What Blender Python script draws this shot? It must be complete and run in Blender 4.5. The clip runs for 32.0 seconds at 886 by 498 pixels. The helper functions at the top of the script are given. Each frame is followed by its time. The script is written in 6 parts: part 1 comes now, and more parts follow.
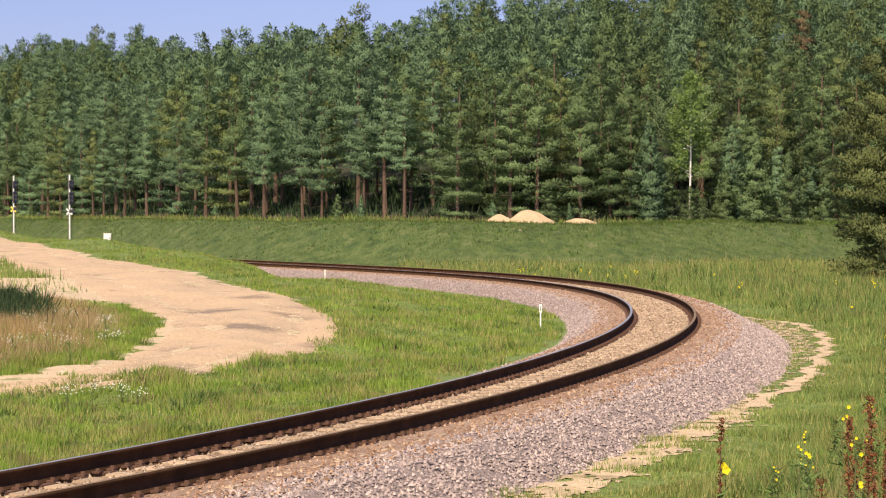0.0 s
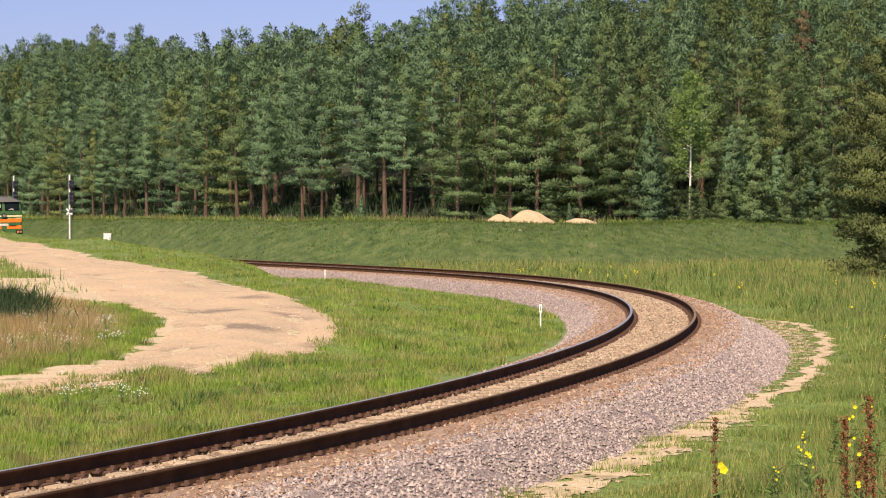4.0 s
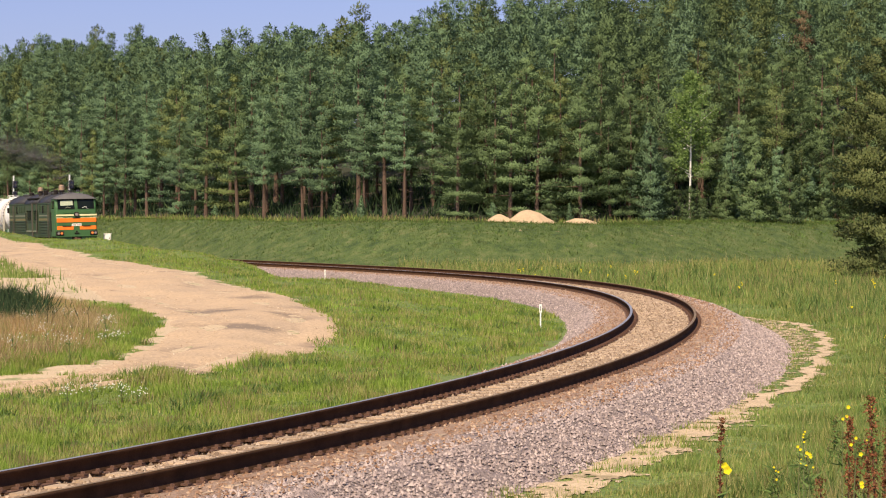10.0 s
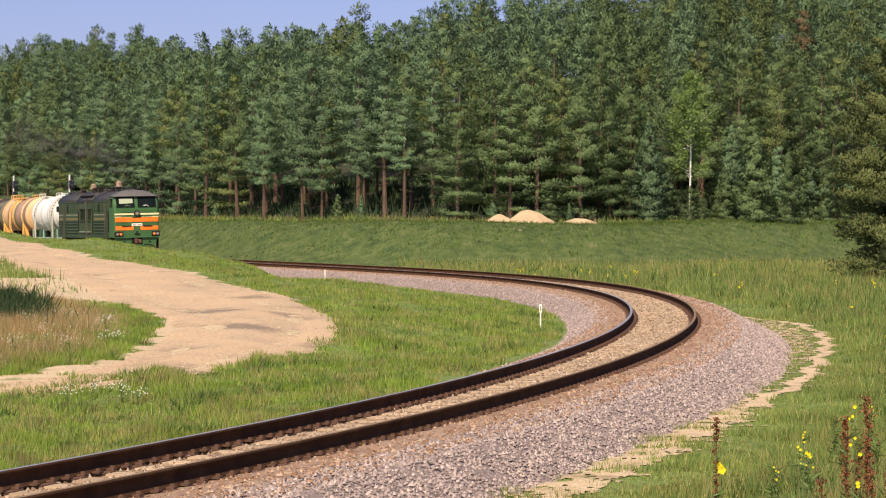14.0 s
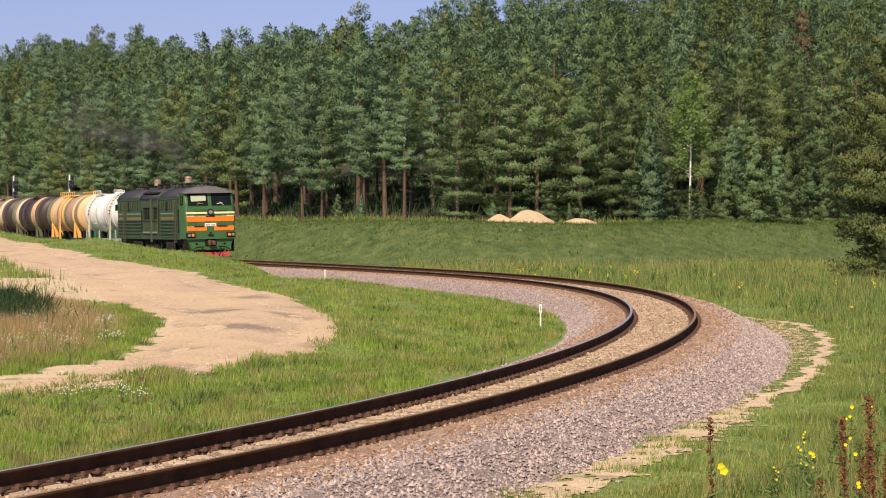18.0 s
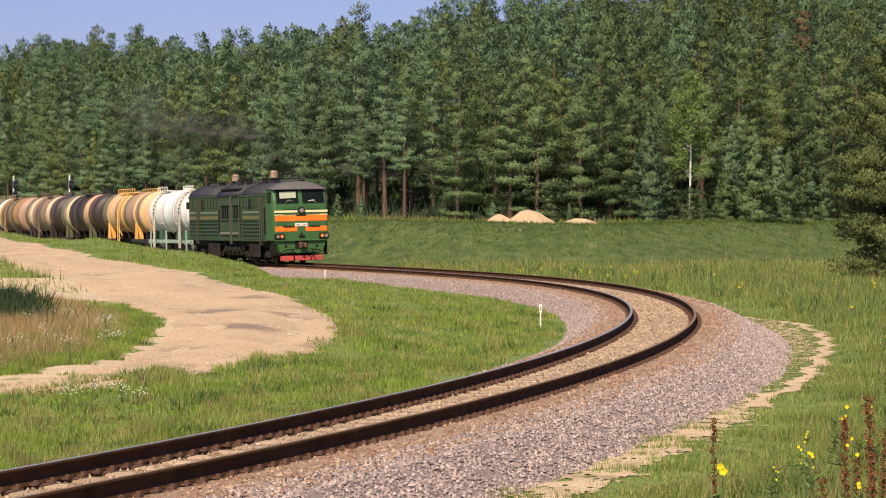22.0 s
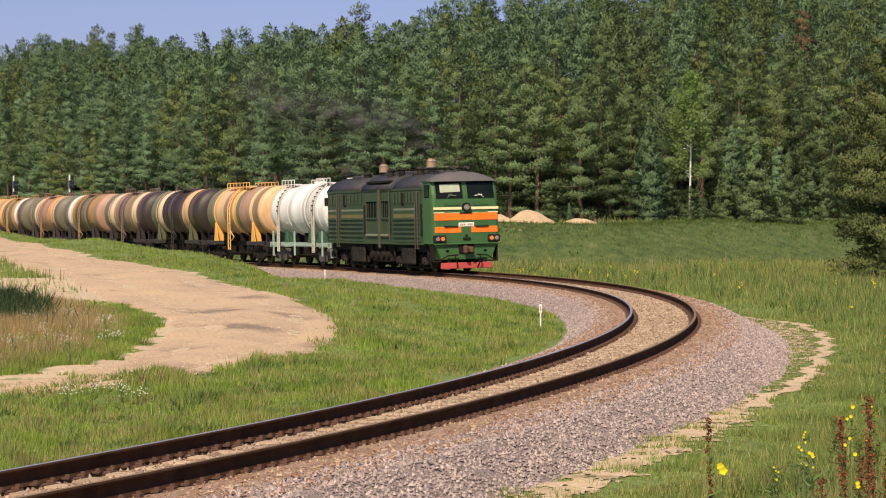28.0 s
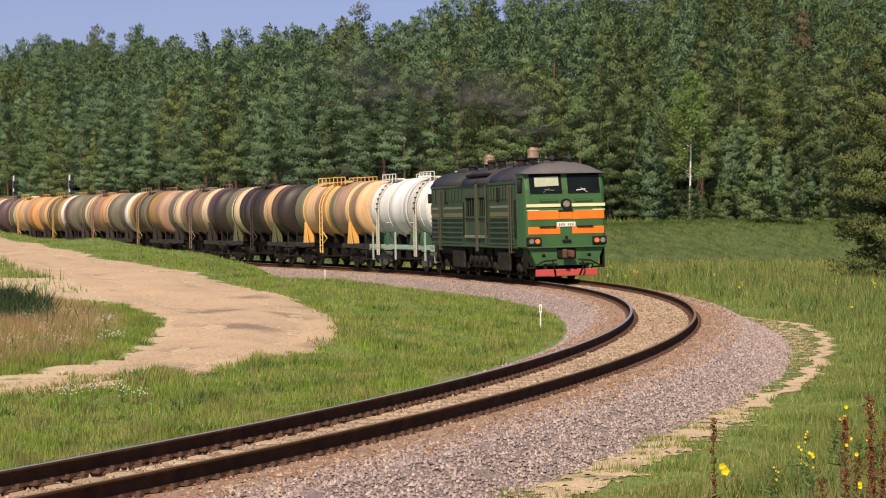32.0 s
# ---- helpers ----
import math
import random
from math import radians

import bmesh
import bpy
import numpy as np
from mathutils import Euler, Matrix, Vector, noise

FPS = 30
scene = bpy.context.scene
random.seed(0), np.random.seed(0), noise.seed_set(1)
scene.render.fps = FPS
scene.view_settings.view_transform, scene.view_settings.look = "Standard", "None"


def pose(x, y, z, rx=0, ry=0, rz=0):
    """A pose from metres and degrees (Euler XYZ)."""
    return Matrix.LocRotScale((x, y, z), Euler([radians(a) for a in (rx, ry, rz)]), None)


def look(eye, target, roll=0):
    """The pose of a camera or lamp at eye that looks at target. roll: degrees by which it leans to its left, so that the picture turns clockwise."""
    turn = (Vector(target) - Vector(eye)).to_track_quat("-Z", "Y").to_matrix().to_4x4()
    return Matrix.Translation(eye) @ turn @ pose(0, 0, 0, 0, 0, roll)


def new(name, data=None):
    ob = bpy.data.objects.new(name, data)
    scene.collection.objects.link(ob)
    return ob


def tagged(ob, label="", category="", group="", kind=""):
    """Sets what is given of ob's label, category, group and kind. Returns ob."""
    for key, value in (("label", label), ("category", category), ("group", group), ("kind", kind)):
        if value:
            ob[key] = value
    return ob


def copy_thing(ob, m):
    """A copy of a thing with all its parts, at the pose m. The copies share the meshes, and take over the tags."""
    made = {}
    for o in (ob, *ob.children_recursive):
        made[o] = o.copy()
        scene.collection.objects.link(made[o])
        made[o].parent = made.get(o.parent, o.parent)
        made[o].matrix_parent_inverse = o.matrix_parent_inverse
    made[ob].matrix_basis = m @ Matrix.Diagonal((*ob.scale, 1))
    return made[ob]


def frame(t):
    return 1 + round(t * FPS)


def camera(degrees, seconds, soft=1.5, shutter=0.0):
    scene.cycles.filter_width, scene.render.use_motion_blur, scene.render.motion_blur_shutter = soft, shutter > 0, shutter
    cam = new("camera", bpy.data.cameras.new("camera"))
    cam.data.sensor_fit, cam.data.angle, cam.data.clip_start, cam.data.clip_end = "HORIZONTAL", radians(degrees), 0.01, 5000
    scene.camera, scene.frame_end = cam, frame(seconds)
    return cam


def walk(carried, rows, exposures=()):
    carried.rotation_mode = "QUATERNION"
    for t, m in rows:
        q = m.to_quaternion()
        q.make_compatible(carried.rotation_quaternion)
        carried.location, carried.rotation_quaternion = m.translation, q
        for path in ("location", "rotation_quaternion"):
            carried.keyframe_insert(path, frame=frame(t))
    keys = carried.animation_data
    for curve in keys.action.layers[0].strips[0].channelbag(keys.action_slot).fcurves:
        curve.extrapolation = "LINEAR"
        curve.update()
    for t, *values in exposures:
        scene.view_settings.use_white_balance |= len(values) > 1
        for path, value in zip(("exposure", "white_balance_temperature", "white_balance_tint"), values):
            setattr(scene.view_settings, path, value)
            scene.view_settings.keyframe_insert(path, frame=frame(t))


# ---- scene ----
# camera on a tripod, still for the whole clip
cam = camera(22.70, 32.0, soft=1.12)
CAM = look((0.0, 0.0, 2.20), (0.0, 100.0, 2.20 - 100.0 * math.tan(radians(0.617))))
walk(cam, [(0.0, CAM), (32.0, CAM)], exposures=[(0.0, 0.60), (9.0, 0.50), (19.0, 0.44), (26.0, 0.34), (32.0, 0.26)])

# ---- world and sun ----
SUN_EL, SUN_X, SUN_Y = radians(47.0), -0.28, -0.96
world = bpy.data.worlds.new("sky_world")
world.use_nodes = True
scene.world = world
wn = world.node_tree.nodes
sky = wn.new("ShaderNodeTexSky")
sky.sky_type, sky.sun_disc = "NISHITA", False
sky.sun_elevation = SUN_EL
sky.sun_rotation = math.atan2(SUN_X, SUN_Y)
sky.air_density, sky.dust_density, sky.ozone_density = 1.0, 0.9, 5.0
tint = wn.new("ShaderNodeMix")
tint.data_type, tint.blend_type = "RGBA", "MULTIPLY"
tint.inputs["Factor"].default_value = 1.0
tint.inputs["B"].default_value = (0.92, 0.76, 0.97, 1)
world.node_tree.links.new(sky.outputs[0], tint.inputs["A"])
world.node_tree.links.new(tint.outputs["Result"], wn["Background"].inputs[0])
wn["Background"].inputs[1].default_value = 0.088
sun_data = bpy.data.lights.new("sun", "SUN")
sun_data.energy, sun_data.angle, sun_data.color = 5.0, radians(0.6), (1.0, 0.84, 0.62)
sun = new("sun", sun_data)
sun.matrix_basis = look((SUN_X * 60, SUN_Y * 60, 60 * math.tan(SUN_EL)), (0, 0, 0))
# ---- plan: railway centreline and ground heights ----
# curvature (1/100 m) at arc lengths from the near end of the track to the far end
KS = np.array([-45.0, -20, 0, 20, 40, 60, 80, 110, 150, 210, 400])
KV = np.array([0.85, 0.879, 0.916, 0.739, 0.732, 0.936, 0.836, 0.0, 0.0, 0.06, 0.0]) / 100
TS = np.arange(-45.0, 400.0, 0.25)
_k = np.interp(TS, KS, KV)
TH = np.concatenate([[0], np.cumsum((_k[1:] + _k[:-1]) / 2 * 0.25)])
TH += 1.20385 - np.interp(0.0, TS, TH)
TX = np.concatenate([[0], np.cumsum(np.cos((TH[1:] + TH[:-1]) / 2) * 0.25)])
TY = np.concatenate([[0], np.cumsum(np.sin((TH[1:] + TH[:-1]) / 2) * 0.25)])
TX += -2.078 - np.interp(0.0, TS, TX)
TY += 22.747 - np.interp(0.0, TS, TY)
CANT = 0.073          # outer rail above inner rail
GAUGE = 1.60          # between rail centres


def track(s, off=0.0):
    """Point of the track at arc length s, off metres to its inner side, and its heading."""
    x, y, h = np.interp(s, TS, TX), np.interp(s, TS, TY), np.interp(s, TS, TH)
    return x - np.sin(h) * off, y + np.cos(h) * off, h


def offset(x, y):
    """Arc length of the nearest track point and the distance from it, positive on the outer side."""
    x, y = np.asarray(x, float).ravel(), np.asarray(y, float).ravel()
    cx, cy, cs, ch = TX[::6], TY[::6], TS[::6], TH[::6]
    s, d = np.empty(len(x)), np.empty(len(x))
    for i in range(0, len(x), 20000):
        a, b = x[i:i + 20000], y[i:i + 20000]
        j = ((a[:, None] - cx) ** 2 + (b[:, None] - cy) ** 2).argmin(1)
        along = (a - cx[j]) * np.cos(ch[j]) + (b - cy[j]) * np.sin(ch[j])
        h = np.interp(cs[j] + along, TS, TH)
        px, py = np.interp(cs[j] + along, TS, TX), np.interp(cs[j] + along, TS, TY)
        s[i:i + 20000] = cs[j] + along
        d[i:i + 20000] = (a - px) * np.sin(h) - (b - py) * np.cos(h)
    return s, d


def smooth(t):
    t = np.clip(t, 0, 1)
    return t * t * (3 - 2 * t)


def waves(x, y, size, seed=0):
    """Smooth pseudo-random field of about -1..1, features of that size."""
    r = np.random.RandomState(seed)
    v = 0
    for i in range(6):
        a, q = r.uniform(0, 6.283), r.uniform(0.6, 1.6)
        v = v + np.sin((x * np.cos(a) + y * np.sin(a)) * 6.283 * q / size + r.uniform(0, 6.283))
    return v / 3.0


FOOT_X = np.array([-160.0, -48, -14, 0, 12, 30, 60, 200])
FOOT_Y = np.array([460.0, 232, 162, 150, 152, 166, 182, 240])
FOOT_C = np.array([0.42, 0.42, 0.55, 0.9, 0.97, 0.9, 0.92, 0.92])


def bank(x, y):
    """Metres beyond the foot of the grass bank on the far side."""
    return (y - np.interp(x, FOOT_X, FOOT_Y)) * np.interp(x, FOOT_X, FOOT_C)


def forest_edge(x):
    """Where the woods begin on the plateau above the bank."""
    return np.interp(x, FOOT_X, FOOT_Y) + np.interp(x, [-60, -20, 0, 25], [10.0, 11.5, 15.5, 18.5]) / np.interp(x, FOOT_X, FOOT_C)


def ground_z(x, y, sd=None):
    x, y = np.asarray(x, float), np.asarray(y, float)
    s, d = offset(x, y) if sd is None else sd
    s, d = s.reshape(x.shape), d.reshape(x.shape)
    toe = -0.72
    # inner side: a knoll that climbs away from the camera
    knoll = np.interp(y, [0, 20, 35, 120, 170, 260], [-0.6, -0.55, -0.45, 1.5, 2.1, 2.6])
    w = np.clip((-d - np.interp(s, [60, 80, 100, 118, 132, 160, 200], [2.8, 5.0, 6.4, 6.2, 4.4, 3.4, 3.2])) / 8.0, 0, 1)
    z_in = toe + (knoll - toe) * (0.35 * w + 0.65 * smooth(w))
    # a dip in the knoll's rim, through which the far ballast shows
    z_in = z_in - 0.50 * np.exp(-((x + 5.3) / np.where(x < -5.3, 2.2, 2.6)) ** 2 - ((y - 87) / 14.0) ** 2)
    z_in = z_in - (0.20 * np.exp(-((x + 8.5) / 3.6) ** 2) + 0.30 * np.exp(-((x + 6.9) / 1.1) ** 2)) * np.exp(-((y - 97) / 13.0) ** 2) * (y > 62)
    # outer side: flat meadow, the bank, the plateau and the wooded hill
    b = bank(x, y)
    rise = np.interp(x, [-60, -35, -5, 15, 40], [0.29, 0.180, 0.166, 0.235, 0.31])
    hill = np.clip(y - forest_edge(x), 0, None)
    low = np.interp(s, [-20, 8, 20, 32], [-0.54, -0.56, -0.64, toe])
    z_out = low + np.interp(x, [-40, -10, 10], [3.6, 3.2, 3.02]) * smooth((b + 1.0) / np.interp(x, [-30, 0], [9.0, 11.0])) + rise * hill * np.exp(-hill / 260.0)
    near = np.interp(y, [0, 14, 26, 60], [0.35, 0.1, -0.02, 0.0]) * smooth((d - 3.5) / 5.0)
    z_out = z_out + near
    z = np.where(d > 0, z_out, z_in)
    edge = smooth((np.abs(d) - 2.4) / 3.0)
    z = z + edge * (0.05 * waves(x, y, 4.5, 3) + 0.12 * waves(x, y, 17.0, 4))
    # trench under the ballast
    return np.where(np.abs(d) < 2.2, -0.95, z)
# ---- helpers of the scene ----
def part(name, bm, material, parent=None, label="", smooth_faces=False):
    """Links a bmesh as one mesh object, under a thing or a part."""
    me = bpy.data.meshes.new(name)
    bm.to_mesh(me)
    bm.free()
    if smooth_faces:
        me.shade_smooth()
    for m in material if isinstance(material, (list, tuple)) else [material]:
        me.materials.append(m)
    ob = new(name, me)
    ob.parent = parent
    return tagged(ob, label)


def raw(name, verts, faces, material, parent=None, smooth_faces=False, normals=None):
    """A mesh object from numpy vertices (n, 3) and faces (m, 3 or 4)."""
    verts, faces = np.asarray(verts, np.float32), np.asarray(faces, np.int32)
    me = bpy.data.meshes.new(name)
    k = faces.shape[1]
    me.vertices.add(len(verts))
    me.vertices.foreach_set("co", verts.ravel())
    me.loops.add(faces.size)
    me.loops.foreach_set("vertex_index", faces.ravel())
    me.polygons.add(len(faces))
    me.polygons.foreach_set("loop_start", np.arange(0, faces.size, k, dtype=np.int32))
    me.update(calc_edges=True)
    if smooth_faces:
        me.shade_smooth()
    if normals is not None:
        me.shade_smooth()
        me.normals_split_custom_set_from_vertices(normals)
    me.materials.append(material)
    ob = new(name, me)
    ob.parent = parent
    return ob


def again(ob, name, m, parent=None):
    """Another object on the same mesh."""
    o = new(name, ob.data)
    o.parent = parent
    o.matrix_basis = m
    return o


def empty(name, m=None):
    ob = new(name)
    ob.empty_display_size = 0.3
    if m is not None:
        ob.matrix_basis = m
    return ob


def box(bm, x0, x1, y0, y1, z0, z1, bevel=0.0):
    made = bmesh.ops.create_cube(bm, size=1.0, matrix=Matrix.LocRotScale(((x0 + x1) / 2, (y0 + y1) / 2, (z0 + z1) / 2), None, (abs(x1 - x0), abs(y1 - y0), abs(z1 - z0))))
    if bevel:
        es = {e for v in made["verts"] for e in v.link_edges}
        bmesh.ops.bevel(bm, geom=list(es), offset=bevel, segments=1, affect="EDGES")
    return bm


def rod(bm, a, b, r, n=8, r2=None):
    a, b = Vector(a), Vector(b)
    m = Matrix.Translation((a + b) / 2) @ (b - a).to_track_quat("Z", "Y").to_matrix().to_4x4()
    bmesh.ops.create_cone(bm, cap_ends=True, segments=n, radius1=r, radius2=r if r2 is None else r2, depth=(b - a).length, matrix=m)
    return bm


def loft(bm, rings, close=True, caps=True):
    """Skin between rings of equal vertex count."""
    vs = [[bm.verts.new(p) for p in ring] for ring in rings]
    n = len(vs[0])
    for a, b in zip(vs, vs[1:]):
        for i in range(n if close else n - 1):
            j = (i + 1) % n
            bm.faces.new((a[i], a[j], b[j], b[i]))
    if caps:
        bm.faces.new(vs[0][::-1])
        bm.faces.new(vs[-1])
    bmesh.ops.recalc_face_normals(bm, faces=bm.faces)
    return bm


# ---- materials ----
def mat(name, a, b, scale=4.0, rough=0.7, bump=0.2, metal=0.0, fine=60.0, fine_amount=0.35, c=None, c_scale=1.0, c_from=0.55, c_to=0.7, stretch=(1, 1, 1), per_object=0.0, per_island=0.0, depth=0.02, spec=0.5):
    """Two colours mixed by noise at two scales, a third one in patches, and fine relief."""
    m = bpy.data.materials.new(name)
    m.use_nodes = True
    t = m.node_tree
    N, L = t.nodes, t.links
    out = N["Principled BSDF"]
    co = N.new("ShaderNodeTexCoord")
    mp = N.new("ShaderNodeMapping")
    mp.inputs["Scale"].default_value = stretch
    L.new(co.outputs["Object"], mp.inputs["Vector"])

    def nz(s, detail=6.0):
        n = N.new("ShaderNodeTexNoise")
        n.inputs["Scale"].default_value, n.inputs["Detail"].default_value, n.inputs["Roughness"].default_value = s, detail, 0.6
        L.new(mp.outputs[0], n.inputs["Vector"])
        return n.outputs["Fac"]

    def ramp(f, lo, hi):
        r = N.new("ShaderNodeMapRange")
        r.inputs["From Min"].default_value, r.inputs["From Max"].default_value = lo, hi
        L.new(f, r.inputs["Value"])
        return r.outputs["Result"]

    def mix(f, x, y, kind="MIX"):
        q = N.new("ShaderNodeMix")
        q.data_type, q.blend_type = "RGBA", kind
        for s, v in ((q.inputs["Factor"], f), (q.inputs["A"], x), (q.inputs["B"], y)):
            if isinstance(v, (int, float)):
                s.default_value = v
            elif isinstance(v, tuple):
                s.default_value = (*v, 1)
            else:
                L.new(v, s)
        return q.outputs["Result"]

    f1, f2 = nz(scale), nz(fine, 3.0)
    col = mix(ramp(f1, 0.35, 0.65), a, b)
    if c:
        col = mix(ramp(nz(c_scale), c_from, c_to), col, c)
    g = N.new("ShaderNodeMapRange")
    g.inputs["From Min"].default_value, g.inputs["From Max"].default_value = 0.25, 0.75
    g.inputs["To Min"].default_value, g.inputs["To Max"].default_value = 1 - fine_amount, 1 + fine_amount
    L.new(f2, g.inputs["Value"])
    v = g.outputs["Result"]
    for amount, node, sock in ((per_object, "ShaderNodeObjectInfo", "Random"), (per_island, "ShaderNodeNewGeometry", "Random Per Island")):
        if amount:
            r = N.new("ShaderNodeMapRange")
            r.inputs["To Min"].default_value, r.inputs["To Max"].default_value = 1 - amount, 1 + amount
            L.new(N.new(node).outputs[sock], r.inputs["Value"])
            mu = N.new("ShaderNodeMath")
            mu.operation = "MULTIPLY"
            L.new(v, mu.inputs[0])
            L.new(r.outputs["Result"], mu.inputs[1])
            v = mu.outputs[0]
    sc = N.new("ShaderNodeVectorMath")
    sc.operation = "SCALE"
    L.new(col, sc.inputs[0])
    L.new(v, sc.inputs["Scale"])
    L.new(sc.outputs[0], out.inputs["Base Color"])
    out.inputs["Roughness"].default_value, out.inputs["Metallic"].default_value = rough, metal
    out.inputs["Specular IOR Level"].default_value = spec
    if bump:
        bp = N.new("ShaderNodeBump")
        bp.inputs["Strength"].default_value, bp.inputs["Distance"].default_value = bump, depth
        L.new(f2, bp.inputs["Height"])
        L.new(bp.outputs[0], out.inputs["Normal"])
    return m


def leaf(name, a, b, c, transl=0.22, rough=0.8, tree=0.22):
    """Foliage: colour by island and by tree, some light let through."""
    m = bpy.data.materials.new(name)
    m.use_nodes = True
    t = m.node_tree
    N, L = t.nodes, t.links
    out = N["Principled BSDF"]
    geo, inf = N.new("ShaderNodeNewGeometry"), N.new("ShaderNodeObjectInfo")
    ramp = N.new("ShaderNodeValToRGB")
    for i, (p, col) in enumerate(((0.0, a), (0.6, b), (1.0, c))):
        e = ramp.color_ramp.elements[i] if i < 2 else ramp.color_ramp.elements.new(1.0)
        e.position, e.color = p, (*col, 1)
    L.new(geo.outputs["Random Per Island"], ramp.inputs["Fac"])
    r = N.new("ShaderNodeMapRange")
    r.inputs["To Min"].default_value, r.inputs["To Max"].default_value = 1 - tree, 1 + tree
    L.new(inf.outputs["Random"], r.inputs["Value"])
    sc = N.new("ShaderNodeVectorMath")
    sc.operation = "SCALE"
    L.new(ramp.outputs["Color"], sc.inputs[0])
    L.new(r.outputs["Result"], sc.inputs["Scale"])
    L.new(sc.outputs[0], out.inputs["Base Color"])
    out.inputs["Roughness"].default_value = rough
    out.inputs["Specular IOR Level"].default_value = 0.06
    if transl:
        tr = N.new("ShaderNodeBsdfTranslucent")
        L.new(sc.outputs[0], tr.inputs["Color"])
        mx = N.new("ShaderNodeMixShader")
        mx.inputs[0].default_value = transl
        L.new(out.outputs[0], mx.inputs[1])
        L.new(tr.outputs[0], mx.inputs[2])
        L.new(mx.outputs[0], N["Material Output"].inputs["Surface"])
    return m


def needle_mat(name, a, b, c):
    """Pine foliage: the leaf colours varied from branch to branch."""
    m = leaf(name, a, b, c, 0.32, 0.85, 0.2)
    N, L = m.node_tree.nodes, m.node_tree.links
    bsdf = N["Principled BSDF"]
    co, n, r, sc = (N.new("ShaderNode" + k) for k in ("TexCoord", "TexNoise", "MapRange", "VectorMath"))
    n.inputs["Scale"].default_value, n.inputs["Detail"].default_value, n.inputs["Roughness"].default_value = 1.1, 3.0, 0.6
    L.new(co.outputs["Object"], n.inputs["Vector"])
    r.inputs["From Min"].default_value, r.inputs["From Max"].default_value = 0.3, 0.7
    r.inputs["To Min"].default_value, r.inputs["To Max"].default_value = 0.72, 1.3
    L.new(n.outputs["Fac"], r.inputs["Value"])
    sc.operation = "SCALE"
    L.new(bsdf.inputs["Base Color"].links[0].from_socket, sc.inputs[0])
    L.new(r.outputs["Result"], sc.inputs["Scale"])
    L.new(sc.outputs[0], bsdf.inputs["Base Color"])
    return m


def clumped(m, scale, lo, hi, dry=(1.0, 1.0, 1.0)):
    """Lets a grass colour drift from clump to clump, towards a drier tint in places."""
    N, L = m.node_tree.nodes, m.node_tree.links
    for socket in (N["Principled BSDF"].inputs["Base Color"], N["Translucent BSDF"].inputs["Color"]):
        old = socket.links[0].from_socket
        co, n, r, sc, q, k = (N.new("ShaderNode" + kind) for kind in ("TexCoord", "TexNoise", "MapRange", "VectorMath", "Mix", "TexNoise"))
        for t, size in ((n, scale), (k, scale * 0.45)):
            t.inputs["Scale"].default_value, t.inputs["Detail"].default_value, t.inputs["Roughness"].default_value = size, 5.0, 0.65
            L.new(co.outputs["Object"], t.inputs["Vector"])
        r.inputs["From Min"].default_value, r.inputs["From Max"].default_value = 0.32, 0.68
        r.inputs["To Min"].default_value, r.inputs["To Max"].default_value = lo, hi
        L.new(n.outputs["Fac"], r.inputs["Value"])
        sc.operation = "SCALE"
        L.new(old, sc.inputs[0])
        L.new(r.outputs["Result"], sc.inputs["Scale"])
        w = N.new("ShaderNodeMapRange")
        w.inputs["From Min"].default_value, w.inputs["From Max"].default_value = 0.48, 0.66
        L.new(k.outputs["Fac"], w.inputs["Value"])
        q.data_type, q.blend_type = "RGBA", "MULTIPLY"
        L.new(w.outputs["Result"], q.inputs["Factor"])
        L.new(sc.outputs[0], q.inputs["A"])
        q.inputs["B"].default_value = (*dry, 1)
        L.new(q.outputs["Result"], socket)


M_SAND = mat("road_sand", (0.50, 0.36, 0.22), (0.42, 0.31, 0.20), 0.6, 0.95, 0.5, fine=14, fine_amount=0.25, c=(0.20, 0.145, 0.10), c_scale=0.34, c_from=0.57, c_to=0.70, stretch=(1, 1, 1))
# bed coloured darker than its stones, which paints shade into the gaps
M_BALLAST = mat("ballast_bed", (0.30, 0.235, 0.215), (0.20, 0.155, 0.14), 9.0, 0.95, 1.0, fine=30, fine_amount=0.5, depth=0.04)
M_STONE = leaf("ballast_stone", (0.205, 0.170, 0.162), (0.360, 0.285, 0.260), (0.50, 0.41, 0.37), 0.0, 0.9, tree=0.0)
M_RUSTSTONE = leaf("rusty_grit", (0.17, 0.095, 0.058), (0.31, 0.19, 0.12), (0.46, 0.33, 0.23), 0.0, 0.95, tree=0.0)
M_SANDSTONE = leaf("sandy_grit", (0.18, 0.125, 0.085), (0.32, 0.235, 0.165), (0.47, 0.37, 0.27), 0.0, 0.95, tree=0.0)
M_ROADGRIT = leaf("road_grit", (0.34, 0.25, 0.16), (0.48, 0.36, 0.235), (0.62, 0.51, 0.37), 0.0, 0.95, tree=0.0)
M_TRACKSAND = mat("sandy_infill", (0.33, 0.226, 0.136), (0.24, 0.165, 0.105), 5.0, 0.95, 0.6, fine=30, fine_amount=0.3)
M_SLEEPER = mat("sleeper_concrete", (0.46, 0.35, 0.24), (0.36, 0.26, 0.17), 5.0, 0.9, 0.4, fine=50, per_object=0.2)
M_RAIL = mat("rail_rust", (0.088, 0.046, 0.024), (0.052, 0.028, 0.015), 3.0, 0.9, 0.3, fine=90, spec=0.06)
M_RAILDULL = mat("rail_dusty_head", (0.24, 0.17, 0.105), (0.17, 0.12, 0.075), 2.0, 0.7, 0.1, fine=60, spec=0.2)
M_RAILTOP = mat("rail_polished", (0.46, 0.46, 0.47), (0.36, 0.36, 0.37), 2.0, 0.42, 0.05, metal=0.5, fine=90)
